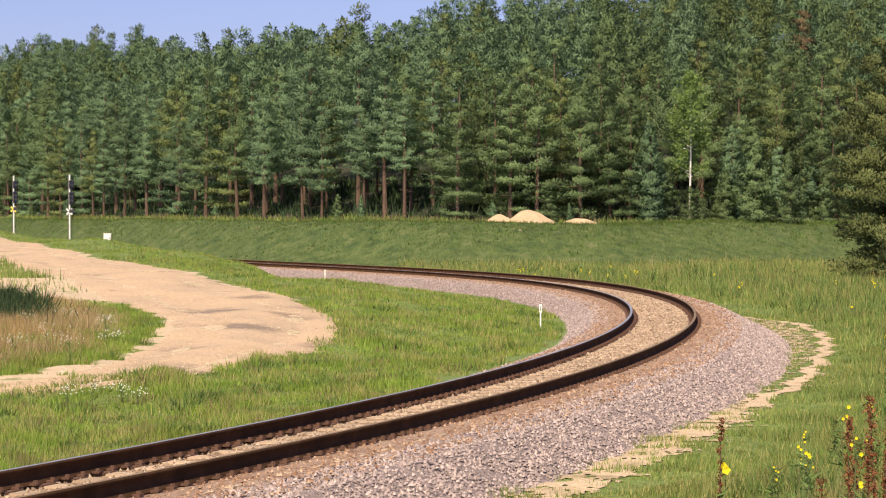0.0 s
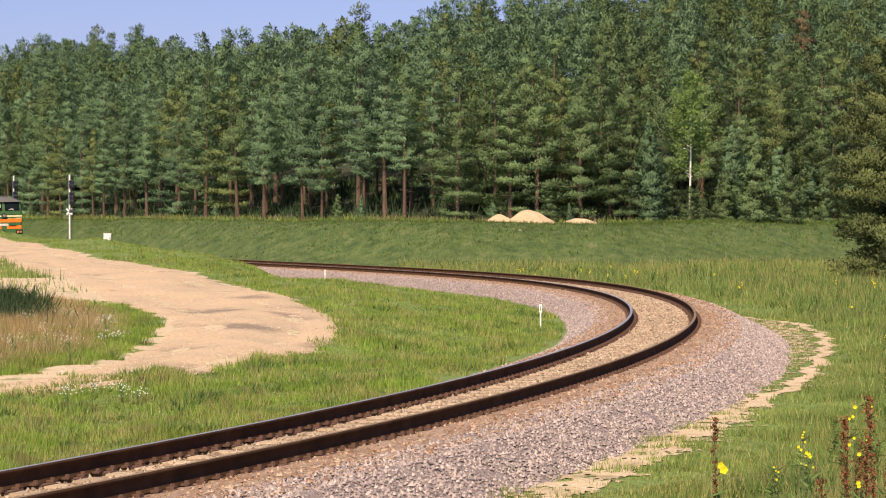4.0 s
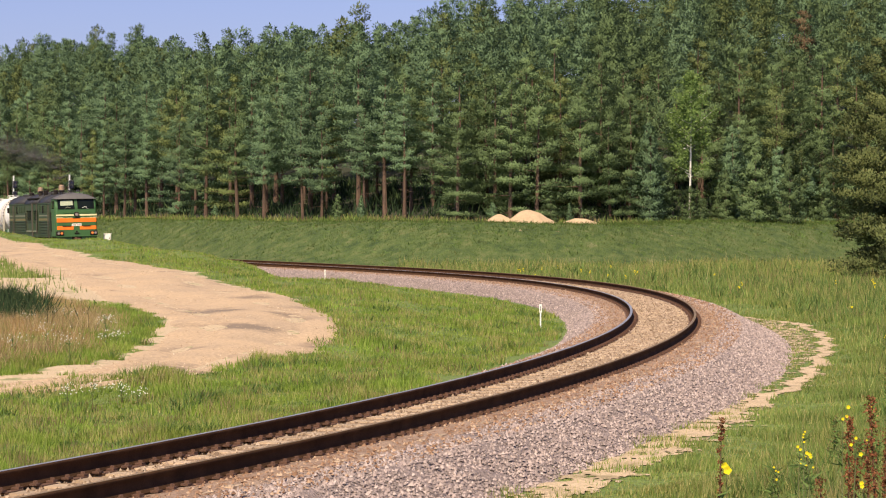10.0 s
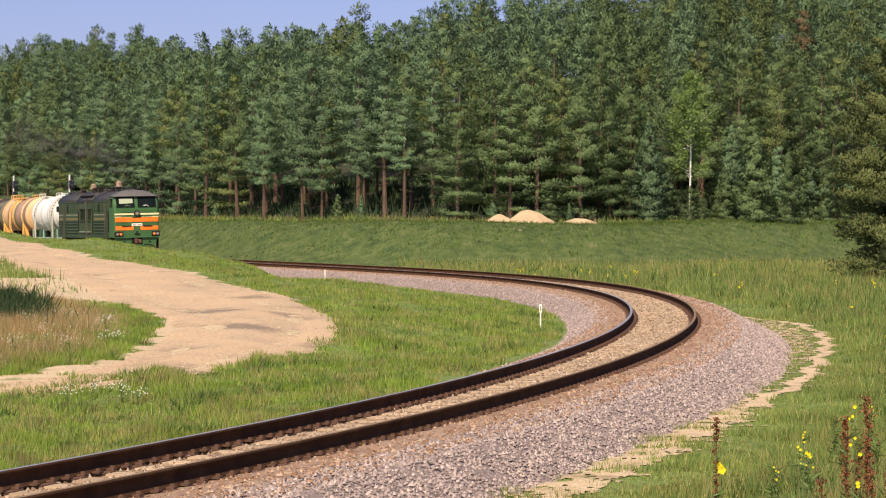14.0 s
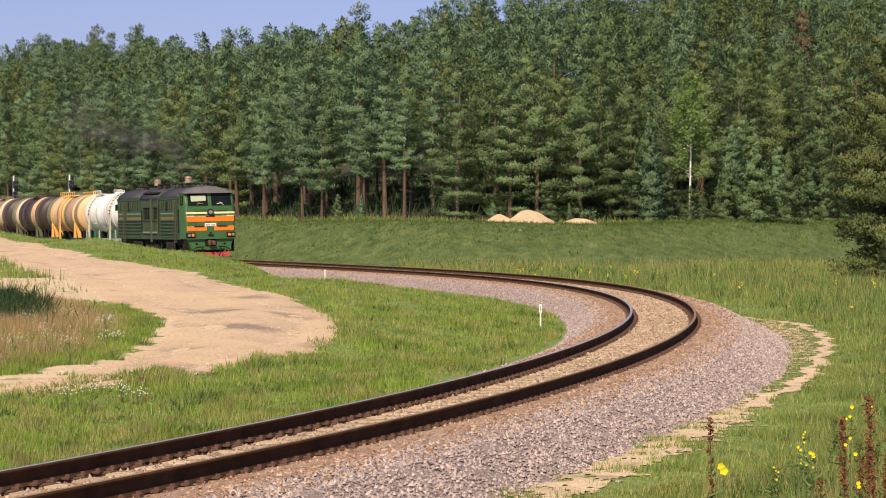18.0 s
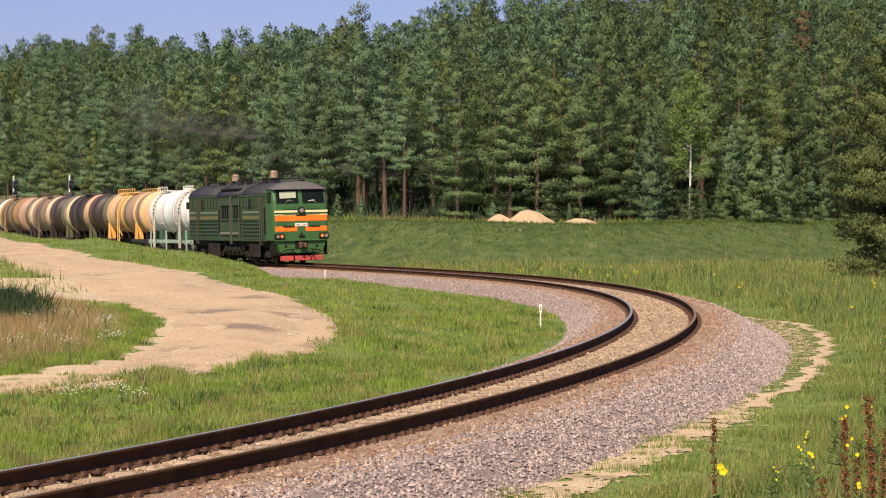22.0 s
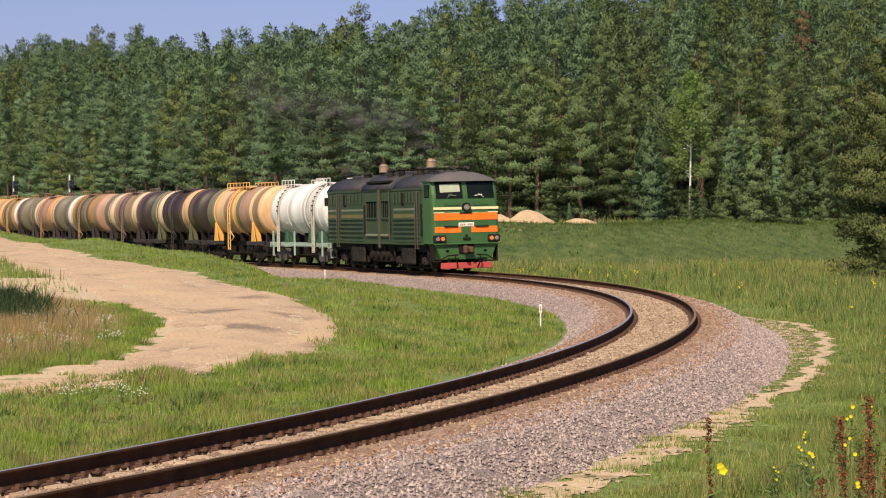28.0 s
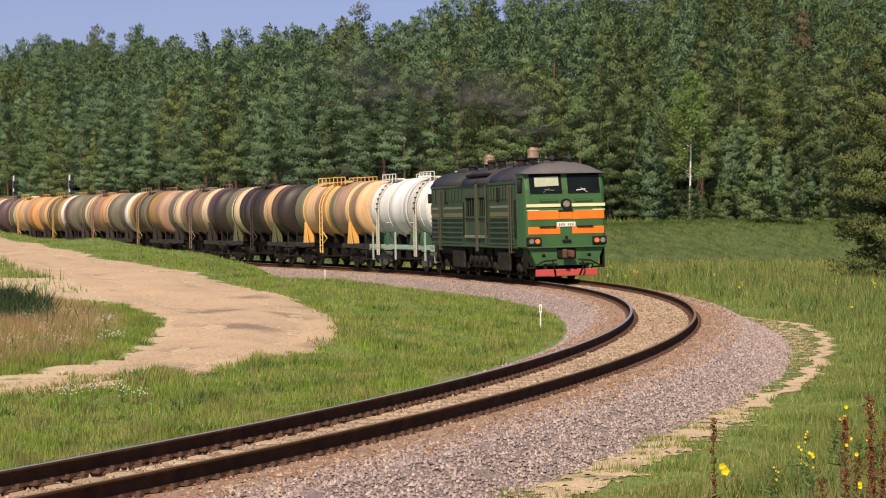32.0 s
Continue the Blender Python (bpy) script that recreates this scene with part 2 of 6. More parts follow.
M_DUST = mat("rust_dust", (0.26, 0.168, 0.112), (0.33, 0.235, 0.170), 3.0, 0.95, 0.8, fine=26, fine_amount=0.45, c=(0.20, 0.11, 0.065), c_scale=1.2, depth=0.03)
M_BROWNGRASS = leaf("brown_blades", (0.17, 0.135, 0.065), (0.25, 0.20, 0.095), (0.36, 0.31, 0.15), 0.3, tree=0.0)
M_STRAW = leaf("straw_blades", (0.24, 0.235, 0.070), (0.36, 0.34, 0.12), (0.48, 0.43, 0.19), 0.3, tree=0.0)
M_CLIP = mat("clip_rust", (0.12, 0.058, 0.034), (0.07, 0.036, 0.024), 6.0, 0.9, 0.4, fine=90)
M_BARK = mat("pine_bark", (0.13, 0.08, 0.052), (0.075, 0.05, 0.038), 5.0, 0.95, 0.8, fine=30, stretch=(1, 1, 0.25), c=(0.21, 0.105, 0.052), c_scale=0.25, per_object=0.2)
M_NEEDLE = needle_mat("pine_needles", (0.132, 0.194, 0.088), (0.150, 0.216, 0.098), (0.170, 0.240, 0.108))
# bluish needles, paled so their colour also carries haze over the left woods
M_NEEDLE_B = needle_mat("hazy_blue_needles", (0.150, 0.236, 0.128), (0.168, 0.258, 0.140), (0.188, 0.282, 0.152))
M_NEEDLE_Y = needle_mat("yellow_pine_needles", (0.150, 0.192, 0.074), (0.176, 0.220, 0.084), (0.206, 0.246, 0.096))
# olive brown needles, darkened for the shade in the edge pine
M_NEEDLE_OLIVE = needle_mat("olive_pine_needles", (0.095, 0.118, 0.046), (0.122, 0.146, 0.056), (0.160, 0.172, 0.070))
M_NEEDLE_DEAD = leaf("dead_needles", (0.13, 0.095, 0.06), (0.17, 0.125, 0.075), (0.22, 0.155, 0.09), tree=0.1)
M_BIRCH_LEAF = leaf("birch_leaves", (0.115, 0.180, 0.054), (0.155, 0.232, 0.068), (0.205, 0.280, 0.09), 0.35)
M_BIRCH_BARK = mat("birch_bark", (0.75, 0.73, 0.68), (0.60, 0.58, 0.54), 3.0, 0.8, 0.2, fine=20, c=(0.06, 0.05, 0.05), c_scale=2.5, c_from=0.60, c_to=0.64, stretch=(1, 1, 3))
M_GRASS = leaf("grass_blades", (0.150, 0.235, 0.034), (0.225, 0.325, 0.056), (0.330, 0.375, 0.105), 0.35, tree=0.0)
M_GRASS_MEADOW = leaf("meadow_blades", (0.140, 0.215, 0.050), (0.220, 0.295, 0.076), (0.330, 0.350, 0.125), 0.38, tree=0.0)
M_GRASS_DRY = leaf("dry_blades", (0.26, 0.190, 0.085), (0.42, 0.315, 0.155), (0.56, 0.46, 0.27), 0.35, tree=0.0)
M_GRASS_BANK = leaf("bank_blades", (0.075, 0.125, 0.032), (0.115, 0.175, 0.044), (0.170, 0.220, 0.070), 0.45, tree=0.0)
M_WEED = leaf("weed_leaves", (0.100, 0.165, 0.045), (0.140, 0.215, 0.060), (0.19, 0.265, 0.085), 0.25, tree=0.1)
# leaf colour near black, with the shade among the plants put into it
M_SHADEHERB = leaf("shaded_herb_leaves", (0.022, 0.040, 0.020), (0.040, 0.066, 0.030), (0.07, 0.10, 0.04), 0.15, tree=0.0)
M_PATH = mat("path_sand", (0.56, 0.43, 0.27), (0.46, 0.345, 0.215), 1.6, 0.95, 0.6, fine=22, fine_amount=0.35, c=(0.30, 0.235, 0.13), c_scale=1.5, c_from=0.52, c_to=0.66)
M_SANDPILE = mat("pile_sand", (0.50, 0.36, 0.22), (0.42, 0.31, 0.19), 1.2, 0.95, 0.5, fine=12, fine_amount=0.2)


def ground_material():
    m = mat("meadow_ground", (0.120, 0.185, 0.036), (0.165, 0.215, 0.052), 0.8, 0.95, 1.0, fine=9, fine_amount=0.4, c=(0.16, 0.15, 0.06), c_scale=0.25, c_from=0.60, c_to=0.85, depth=0.1)
    t = m.node_tree
    N, L = t.nodes, t.links
    out = N["Principled BSDF"]
    old = out.inputs["Base Color"].links[0].from_socket
    # the last colour darkens the forest floor, as painted shade under the pines
    for name, col in (("lush", (0.062, 0.112, 0.027)), ("bare", (0.54, 0.42, 0.27)), ("dry", (0.30, 0.21, 0.10)), ("shaded_floor", (0.032, 0.036, 0.020))):
        at = N.new("ShaderNodeAttribute")
        at.attribute_name = name
        n = N.new("ShaderNodeTexNoise")
        n.inputs["Scale"].default_value, n.inputs["Detail"].default_value = 2.2, 8
        co = N.new("ShaderNodeTexCoord")
        L.new(co.outputs["Object"], n.inputs["Vector"])
        ad = N.new("ShaderNodeMath")
        ad.operation = "ADD"
        L.new(at.outputs["Fac"], ad.inputs[0])
        L.new(n.outputs["Fac"], ad.inputs[1])
        r = N.new("ShaderNodeMapRange")
        r.inputs["From Min"].default_value, r.inputs["From Max"].default_value = 0.95, 1.15
        L.new(ad.outputs[0], r.inputs["Value"])
        q = N.new("ShaderNodeMix")
        q.data_type = "RGBA"
        L.new(r.outputs["Result"], q.inputs["Factor"])
        L.new(old, q.inputs["A"])
        q.inputs["B"].default_value = (*col, 1)
        if name == "lush":
            # mown turf: tufts of two greens and thin brownish spots
            tufts = N.new("ShaderNodeValToRGB")
            for i, (p, g) in enumerate(((0.36, (0.030, 0.060, 0.014)), (0.52, (0.078, 0.116, 0.027)), (0.66, (0.145, 0.155, 0.058)))):
                e = tufts.color_ramp.elements[i] if i < 2 else tufts.color_ramp.elements.new(p)
                e.position, e.color = p, (*g, 1)
            tn = N.new("ShaderNodeTexNoise")
            tn.inputs["Scale"].default_value, tn.inputs["Detail"].default_value, tn.inputs["Roughness"].default_value = 0.9, 9, 0.75
            L.new(co.outputs["Object"], tn.inputs["Vector"])
            L.new(tn.outputs["Fac"], tufts.inputs["Fac"])
            L.new(tufts.outputs["Color"], q.inputs["B"])
        old = q.outputs["Result"]
    L.new(old, out.inputs["Base Color"])
    return m


clumped(M_GRASS, 0.9, 0.72, 1.32, (1.15, 0.98, 1.15))
clumped(M_GRASS_MEADOW, 0.8, 0.66, 1.36, (1.10, 0.95, 1.0))
clumped(M_GRASS_BANK, 1.4, 0.62, 1.42, (1.25, 0.95, 1.2))
clumped(M_GRASS_DRY, 1.1, 0.75, 1.3, (1.05, 0.88, 0.75))
M_GROUND = ground_material()


def muddy(m):
    """Adds dark, wet-looking mud to the road where its mud attribute says so."""
    N, L = m.node_tree.nodes, m.node_tree.links
    base = N["Principled BSDF"].inputs["Base Color"]
    at, n, ad, r, q, co = (N.new("ShaderNode" + k) for k in ("Attribute", "TexNoise", "Math", "MapRange", "Mix", "TexCoord"))
    at.attribute_name = "mud"
    n.inputs["Scale"].default_value, n.inputs["Detail"].default_value, n.inputs["Roughness"].default_value = 3.8, 9, 0.75
    L.new(co.outputs["Object"], n.inputs["Vector"])
    ad.operation = "ADD"
    L.new(at.outputs["Fac"], ad.inputs[0])
    L.new(n.outputs["Fac"], ad.inputs[1])
    r.inputs["From Min"].default_value, r.inputs["From Max"].default_value, r.inputs["To Max"].default_value = 0.86, 1.16, 0.9
    L.new(ad.outputs[0], r.inputs["Value"])
    q.data_type = "RGBA"
    L.new(r.outputs["Result"], q.inputs["Factor"])
    L.new(base.links[0].from_socket, q.inputs["A"])
    q.inputs["B"].default_value = (0.19, 0.145, 0.105, 1)
    L.new(q.outputs["Result"], base)


muddy(M_SAND)
# ---- ground ----
ROAD = [(-48, 200, 6), (-36, 155, 3.6), (-28.5, 130, 3.8), (-22.5, 110, 4.2), (-17, 92, 5.0), (-12.4, 80, 5.4), (-8.7, 68.3, 5.8), (-6.2, 60.2, 5.0), (-4.45, 53.2, 4.1), (-4.2, 49.2, 4.2), (-4.8, 44.8, 2.9), (-5.13, 41.5, 2.1), (-5.5, 39.0, 1.8), (-6.2, 37.5, 1.5), (-7.5, 36.7, 1.5), (-12, 35.6, 1.6), (-30, 33, 1.8)]


def steps(*spans):
    out = [spans[0][0]]
    for a, b, d in spans:
        out += list(np.linspace(a, b, max(2, int(round((b - a) / d)) + 1))[1:])
    return np.array(out)


def road_line(n=160):
    """Centre, width and side of the dirt road, smoothed, at n places."""
    q = np.array(ROAD, float)
    l = np.concatenate([[0], np.cumsum(np.hypot(*np.diff(q[:, :2], axis=0).T))])
    t = np.linspace(0, l[-1], n)
    c = np.stack([np.interp(t, l, q[:, i]) for i in range(3)], 1)
    for _ in range(6):
        c[1:-1] = (c[:-2] + 2 * c[1:-1] + c[2:]) / 4
    g = np.gradient(c[:, :2], axis=0)
    g /= np.hypot(g[:, 0], g[:, 1])[:, None]
    return c, np.stack([-g[:, 1], g[:, 0]], 1)


def road_gap(x, y):
    """Distance to the road's edge, negative on the road."""
    c, _ = road_line(90)
    x, y = np.asarray(x).ravel(), np.asarray(y).ravel()
    out = np.full(len(x), 99.0)
    for i in range(len(c)):
        out = np.minimum(out, np.hypot(x - c[i, 0], y - c[i, 1]) - c[i, 2] / 2)
    return out


def path_line(y):
    """Offset and half width of the worn foot path outside the ballast."""
    k = [20, 32, 40, 46, 54, 60, 66, 74]
    return np.interp(y, k, [2.95, 2.95, 2.95, 3.0, 3.2, 3.4, 3.5, 3.3]), np.interp(y, k, [0.50, 0.55, 0.48, 0.50, 0.62, 0.80, 0.55, 0.15])


def path_rim(y, d):
    """1 on the bare sandy line that bounds the path on its outer side."""
    line = np.interp(y, [33, 38, 44, 50, 60, 67, 71], [2.9, 3.3, 3.45, 3.72, 4.3, 4.05, 3.4]) + 0.10 * np.sin(y * 1.7) + 0.06 * np.sin(y * 4.1)
    return np.where((y > 34) & (y < 71), smooth(1.6 - np.abs(d - line) / 0.17), 0)


def make_ground():
    xs = steps((-1500, -300, 150), (-300, -60, 20), (-60, -30, 1.5), (-30, -1, 0.55), (-1, 12, 0.25), (12, 25, 0.55), (25, 60, 1.5), (60, 300, 20), (300, 1500, 150))
    ys = steps((-1000, -100, 150), (-100, 8, 9), (8, 20, 0.5), (20, 72, 0.3), (72, 130, 1.0), (130, 260, 1.9), (260, 500, 8), (500, 2500, 200))
    X, Y = np.meshgrid(xs, ys)
    sd = offset(X, Y)
    Z = ground_z(X, Y, sd)
    far = np.clip((np.hypot(X, Y - 100) - 400) / 300, 0, 1)
    Z = Z * (1 - far) + 8.0 * far
    n, m = X.shape
    i = np.arange(n * m).reshape(n, m)
    f = np.stack([i[:-1, :-1], i[:-1, 1:], i[1:, 1:], i[1:, :-1]], -1).reshape(-1, 4)
    ob = raw("ground", np.stack([X, Y, Z], -1).reshape(-1, 3), f, M_GROUND, smooth_faces=True)
    d, b = sd[1], bank(X, Y).ravel()
    x, y = X.ravel(), Y.ravel()
    bare = np.zeros(len(x))
    bare = np.maximum(bare, np.where((x < np.interp(y, [q[1] for q in ROAD[::-1]], [q[0] for q in ROAD[::-1]])) & (y > 59) & (y < 98) & (d < -8), 0.72 * smooth(1.5 - road_gap(x, y) / 6), 0))
    bare = np.maximum(bare, np.where((np.abs(b - 13.5) < 1.2) & (x > 14), 0.6, 0))
    rg = road_gap(x, y)
    bare = np.maximum(bare, np.where(rg < 0.25, 0.7, 0))
    for x0, y0, q in ((-3.55, 20.6, 0.5), (-3.3, 22.0, 0.35), (-2.9, 31.4, 0.35)):
        bare = np.maximum(bare, 0.7 * np.exp(-((x - x0) / q) ** 2 - ((y - y0) / (2.2 * q)) ** 2))
    dry = np.where((x < -5.5) & (y > 39) & (y < 60) & (d < 0), smooth((rg - 0.6) / 1.0) * 0.8, 0)
    bare = np.maximum(bare, np.where((b > 1) & (b < 10) & (x > -2), 0.42 * smooth(waves(x, y, 4.0, 33) * 2 - 1.1), 0))
    dry = np.maximum(dry, np.where((y > forest_edge(x) - 5) & (b > 9), 0.22, 0))
    # mask of the shade-dark floor colour under the trees
    shaded_floor = np.where(y > forest_edge(x) - 1.0, 0.8, 0)
    lush = np.where((b > -2) & (y < forest_edge(x)), 0.75, 0)
    for name, v in (("lush", lush), ("bare", bare), ("dry", dry), ("shaded_floor", shaded_floor)):
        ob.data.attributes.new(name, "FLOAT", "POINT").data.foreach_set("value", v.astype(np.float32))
    return tagged(ob, "grassy ground with a bank and a wooded hill", "ground", kind="structure")


make_ground()


def make_road():
    c, side = road_line(260)
    k = np.linspace(-1, 1, 25)
    wob = 1 + 0.10 * waves(np.arange(260.0), 0 * np.arange(260.0), 34, 8) + 0.05 * waves(np.arange(260.0), 0 * np.arange(260.0), 9, 9)
    P = c[:, None, :2] + side[:, None, :] * (k[None, :, None] * (c[:, 2] * wob / 2)[:, None, None])
    Z = ground_z(P[..., 0], P[..., 1])
    rut = -0.05 * (np.exp(-((np.abs(k) - 0.45) / 0.16) ** 2))[None, :]
    Z = Z + 0.07 * (1 - np.abs(k[None, :]) ** 6) + rut + 0.02 * waves(P[..., 0], P[..., 1], 2.5, 5) - 0.02
    n, m = Z.shape
    i = np.arange(n * m).reshape(n, m)
    f = np.stack([i[:-1, :-1], i[:-1, 1:], i[1:, 1:], i[1:, :-1]], -1).reshape(-1, 4)
    ob = raw("dirt_road", np.concatenate([P, Z[..., None]], -1).reshape(-1, 3), f, M_SAND, smooth_faces=True)
    X, Y = P[..., 0], P[..., 1]
    mud = np.zeros(X.shape)
    for x0, y0, sx, sy, q in ((-5.8, 56.0, 1.1, 0.9, 1.0), (-4.6, 50.2, 1.0, 0.75, 0.95), (-3.9, 49.6, 0.5, 0.9, 0.5), (-7.0, 58.5, 0.9, 1.2, 0.5), (-5.2, 41.5, 1.4, 2.2, 0.5), (-14.0, 84.0, 2.0, 5.0, 0.35), (-19.0, 98.0, 2.0, 5.0, 0.3)):
        mud = np.maximum(mud, q * np.exp(-((X - x0) / sx) ** 2 - ((Y - y0) / sy) ** 2))
    mud = np.maximum(mud, 0.45 * np.exp(-((np.abs(np.broadcast_to(k, X.shape)) - 0.45) / 0.14) ** 2) * smooth(waves(X, Y, 9.0, 36) + 0.2))
    ob.data.attributes.new("mud", "FLOAT", "POINT").data.foreach_set("value", mud.ravel().astype(np.float32))
    tagged(ob, "pale sandy dirt road with muddy hollows bending past the railway", "road", kind="structure")


make_road()


def make_path():
    """The worn sandy foot path round the outside of the ballast, broken up by grass."""
    r = np.random.RandomState(61)
    ss, ds = np.arange(-4.0, 52.0, 0.09), np.arange(2.25, 4.75, 0.055)
    S, D = np.meshgrid(ss, ds, indexing="ij")
    D = D + 0.05 * waves(S, D, 0.8, 62)
    x, y, _ = track(S, -D)
    off, wide = path_line(y)
    n = 0.5 * waves(x, y, 0.85, 63) + 0.45 * waves(x, y, 0.36, 64) + r.normal(0, 0.30, x.shape)
    body = smooth(1.35 - np.abs(D - off) / wide) * np.interp(y, [20, 33, 37, 44, 48, 66, 72], [1.0, 1.0, 0.62, 0.55, 0.8, 0.85, 0.3])
    keep = (np.maximum(body, path_rim(y, D) * 1.25) + 0.46 * n > 0.74)[:-1, :-1]
    z = ground_z(x, y) + 0.012 + 0.008 * n.clip(-1, 1)
    i = np.arange(x.size).reshape(x.shape)
    f = np.stack([i[:-1, :-1], i[1:, :-1], i[1:, 1:], i[:-1, 1:]], -1)[keep]
    ob = raw("foot_path", np.stack([x, y, z], -1).reshape(-1, 3), f, M_PATH, smooth_faces=True)
    tagged(ob, "worn pale sandy foot path broken up by grass", "path", kind="structure")


make_path()


# ---- ballast, sleepers and rails ----
def sweep(name, prof, s0, s1, ds, material, parent=None, close=True, noise_amp=0.0, smooth_faces=False):
    """Sweeps a cross-section of (offset to the inner side, height) along the track."""
    ss = np.arange(s0, s1, ds)
    prof = np.array(prof, float)
    x, y, h = track(ss[:, None], prof[None, :, 0])
    z = np.broadcast_to(prof[None, :, 1], x.shape) - prof[None, :, 0] * CANT / GAUGE
    if noise_amp:
        z = z + noise_amp * (waves(x, y, 0.9, 21) + 0.6 * waves(x, y, 0.37, 22)) * (np.abs(prof[None, :, 0]) > 1.0)
    n, m = x.shape
    i = np.arange(n * m).reshape(n, m)
    j = np.roll(i, -1, axis=1) if close else i[:, 1:]
    i0 = i if close else i[:, :-1]
    f = np.stack([i0[:-1], i0[1:], j[1:], j[:-1]], -1).reshape(-1, 4)
    return raw(name, np.stack([x, y, z], -1).reshape(-1, 3), f, material, parent, smooth_faces)


bed = sweep("ballast_bed", [(3.3, -0.95), (2.75, -0.74), (2.3, -0.48), (1.85, -0.25), (1.5, -0.225), (1.1, -0.235), (0.6, -0.25), (0, -0.25), (-0.6, -0.25), (-1.1, -0.235), (-1.5, -0.225), (-1.95, -0.28), (-2.4, -0.52), (-2.8, -0.74), (-3.3, -0.95)], -45, 395, 0.5, M_BALLAST, close=False, noise_amp=0.02)
tagged(bed, "pinkish grey crushed stone ballast bed", "ballast", kind="structure")
for o in (1, -1):
    dust = sweep("rusty_dust", [(o * 1.62, -0.30), (o * 1.48, -0.215), (o * 1.25, -0.184), (o * 0.95, -0.180), (o * 0.86, -0.185), (o * 0.82, -0.26)], -45, 395, 0.5, M_DUST, close=False, noise_amp=0.008)
    tagged(dust, "rust brown dust and grit beside the rail", "dust", kind="structure")
infill = sweep("sand_infill", [(1.45, -0.29), (1.2, -0.222), (0.9, -0.215), (0.4, -0.205), (0.0, -0.21), (-0.4, -0.205), (-0.9, -0.215), (-1.2, -0.222), (-1.45, -0.29)], -45, 395, 0.5, M_TRACKSAND, close=False)
tagged(infill, "sandy soil packed between the sleepers", "sand", kind="structure")

railway = tagged(empty("railway_track"), "single curved railway track with dark rusty rails", "railway track", kind="structure")


def rail_profile(c):
    half = [(0.0, 0.0), (0.030, -0.002), (0.0365, -0.012), (0.036, -0.032), (0.012, -0.046), (0.009, -0.08), (0.011, -0.135), (0.066, -0.166), (0.066, -0.178)]
    return [(c + a, b) for a, b in half] + [(c - a, b) for a, b in half[:0:-1]]


for o in (GAUGE / 2, -GAUGE / 2):
    r = sweep("rail", rail_profile(o), -45, 398, 0.5, M_RAIL, railway)
    head = sweep("rail_head", [(o + 0.031, 0.0005), (o - 0.031, 0.0005), (o - 0.030, 0.003), (o + 0.030, 0.003)], -45, 398, 0.5, M_RAILTOP if o > 0 else M_RAILDULL, r)


def sleeper_bm():
    bm = bmesh.new()
    ring = lambda y, hw, z: [(-hw - 0.03, y, -0.42), (-hw, y, z), (hw, y, z), (hw + 0.03, y, -0.42)]
    return loft(bm, [ring(-1.35, 0.10, -0.19), ring(-1.0, 0.11, -0.186), ring(-0.6, 0.11, -0.186), ring(-0.4, 0.09, -0.196), ring(0.4, 0.09, -0.196), ring(0.6, 0.11, -0.186), ring(1.0, 0.11, -0.186), ring(1.35, 0.10, -0.19)])


def clip_bm():
    """Base plate with two bolted spring clips, at one rail seat."""
    bm = bmesh.new()
    box(bm, -0.13, 0.13, -0.17, 0.17, -0.186, -0.176)
    for q in (-1, 1):
        for x in (-0.14, 0.14):
            box(bm, x - 0.04, x + 0.04, q * 0.06, q * 0.14, -0.174, -0.154)
            rod(bm, (x, q * 0.105, -0.155), (x, q * 0.105, -0.128), 0.026, 5, 0.02)
    return bm


def lay_sleepers():
    first = part("sleeper", sleeper_bm(), M_SLEEPER, railway)
    clip = part("fastening", clip_bm(), M_CLIP, first)
    clip.matrix_basis = pose(0, GAUGE / 2, 0)
    second = again(clip, "fastening", pose(0, -GAUGE / 2, 0), first)
    rest_v, rest_f, n0 = [], [], 0
    sv = np.array([v.co for v in first.data.vertices])
    sf = [tuple(p.vertices) for p in first.data.polygons if len(p.vertices) == 4]
    r = random.Random(5)
    for i in range(-75, 640):
        s = i * 0.56 + 0.1
        x, y, h = track(s)
        m = pose(x, y, 0, math.degrees(0), 0, math.degrees(h) + r.uniform(-1, 1)) @ pose(0, 0, 0, -math.degrees(CANT / GAUGE))
        if -42 < s < 92:
            if i == -75 + 1:
                continue
            o = again(first, "sleeper", m, railway)
            for q in (1, -1):
                again(clip, "fastening", pose(0, q * GAUGE / 2, 0), o)
        else:
            w = np.array([m @ Vector(v) for v in sv])
            rest_v.append(w)
            rest_f += [tuple(k + n0 for k in f) for f in sf]
            n0 += len(w)
    x, y, h = track(-42.3)
    first.matrix_basis = pose(x, y, 0, 0, 0, math.degrees(h))
    tagged(raw("far_sleepers", np.concatenate(rest_v), rest_f, M_SLEEPER, railway), kind="stuff")


lay_sleepers()
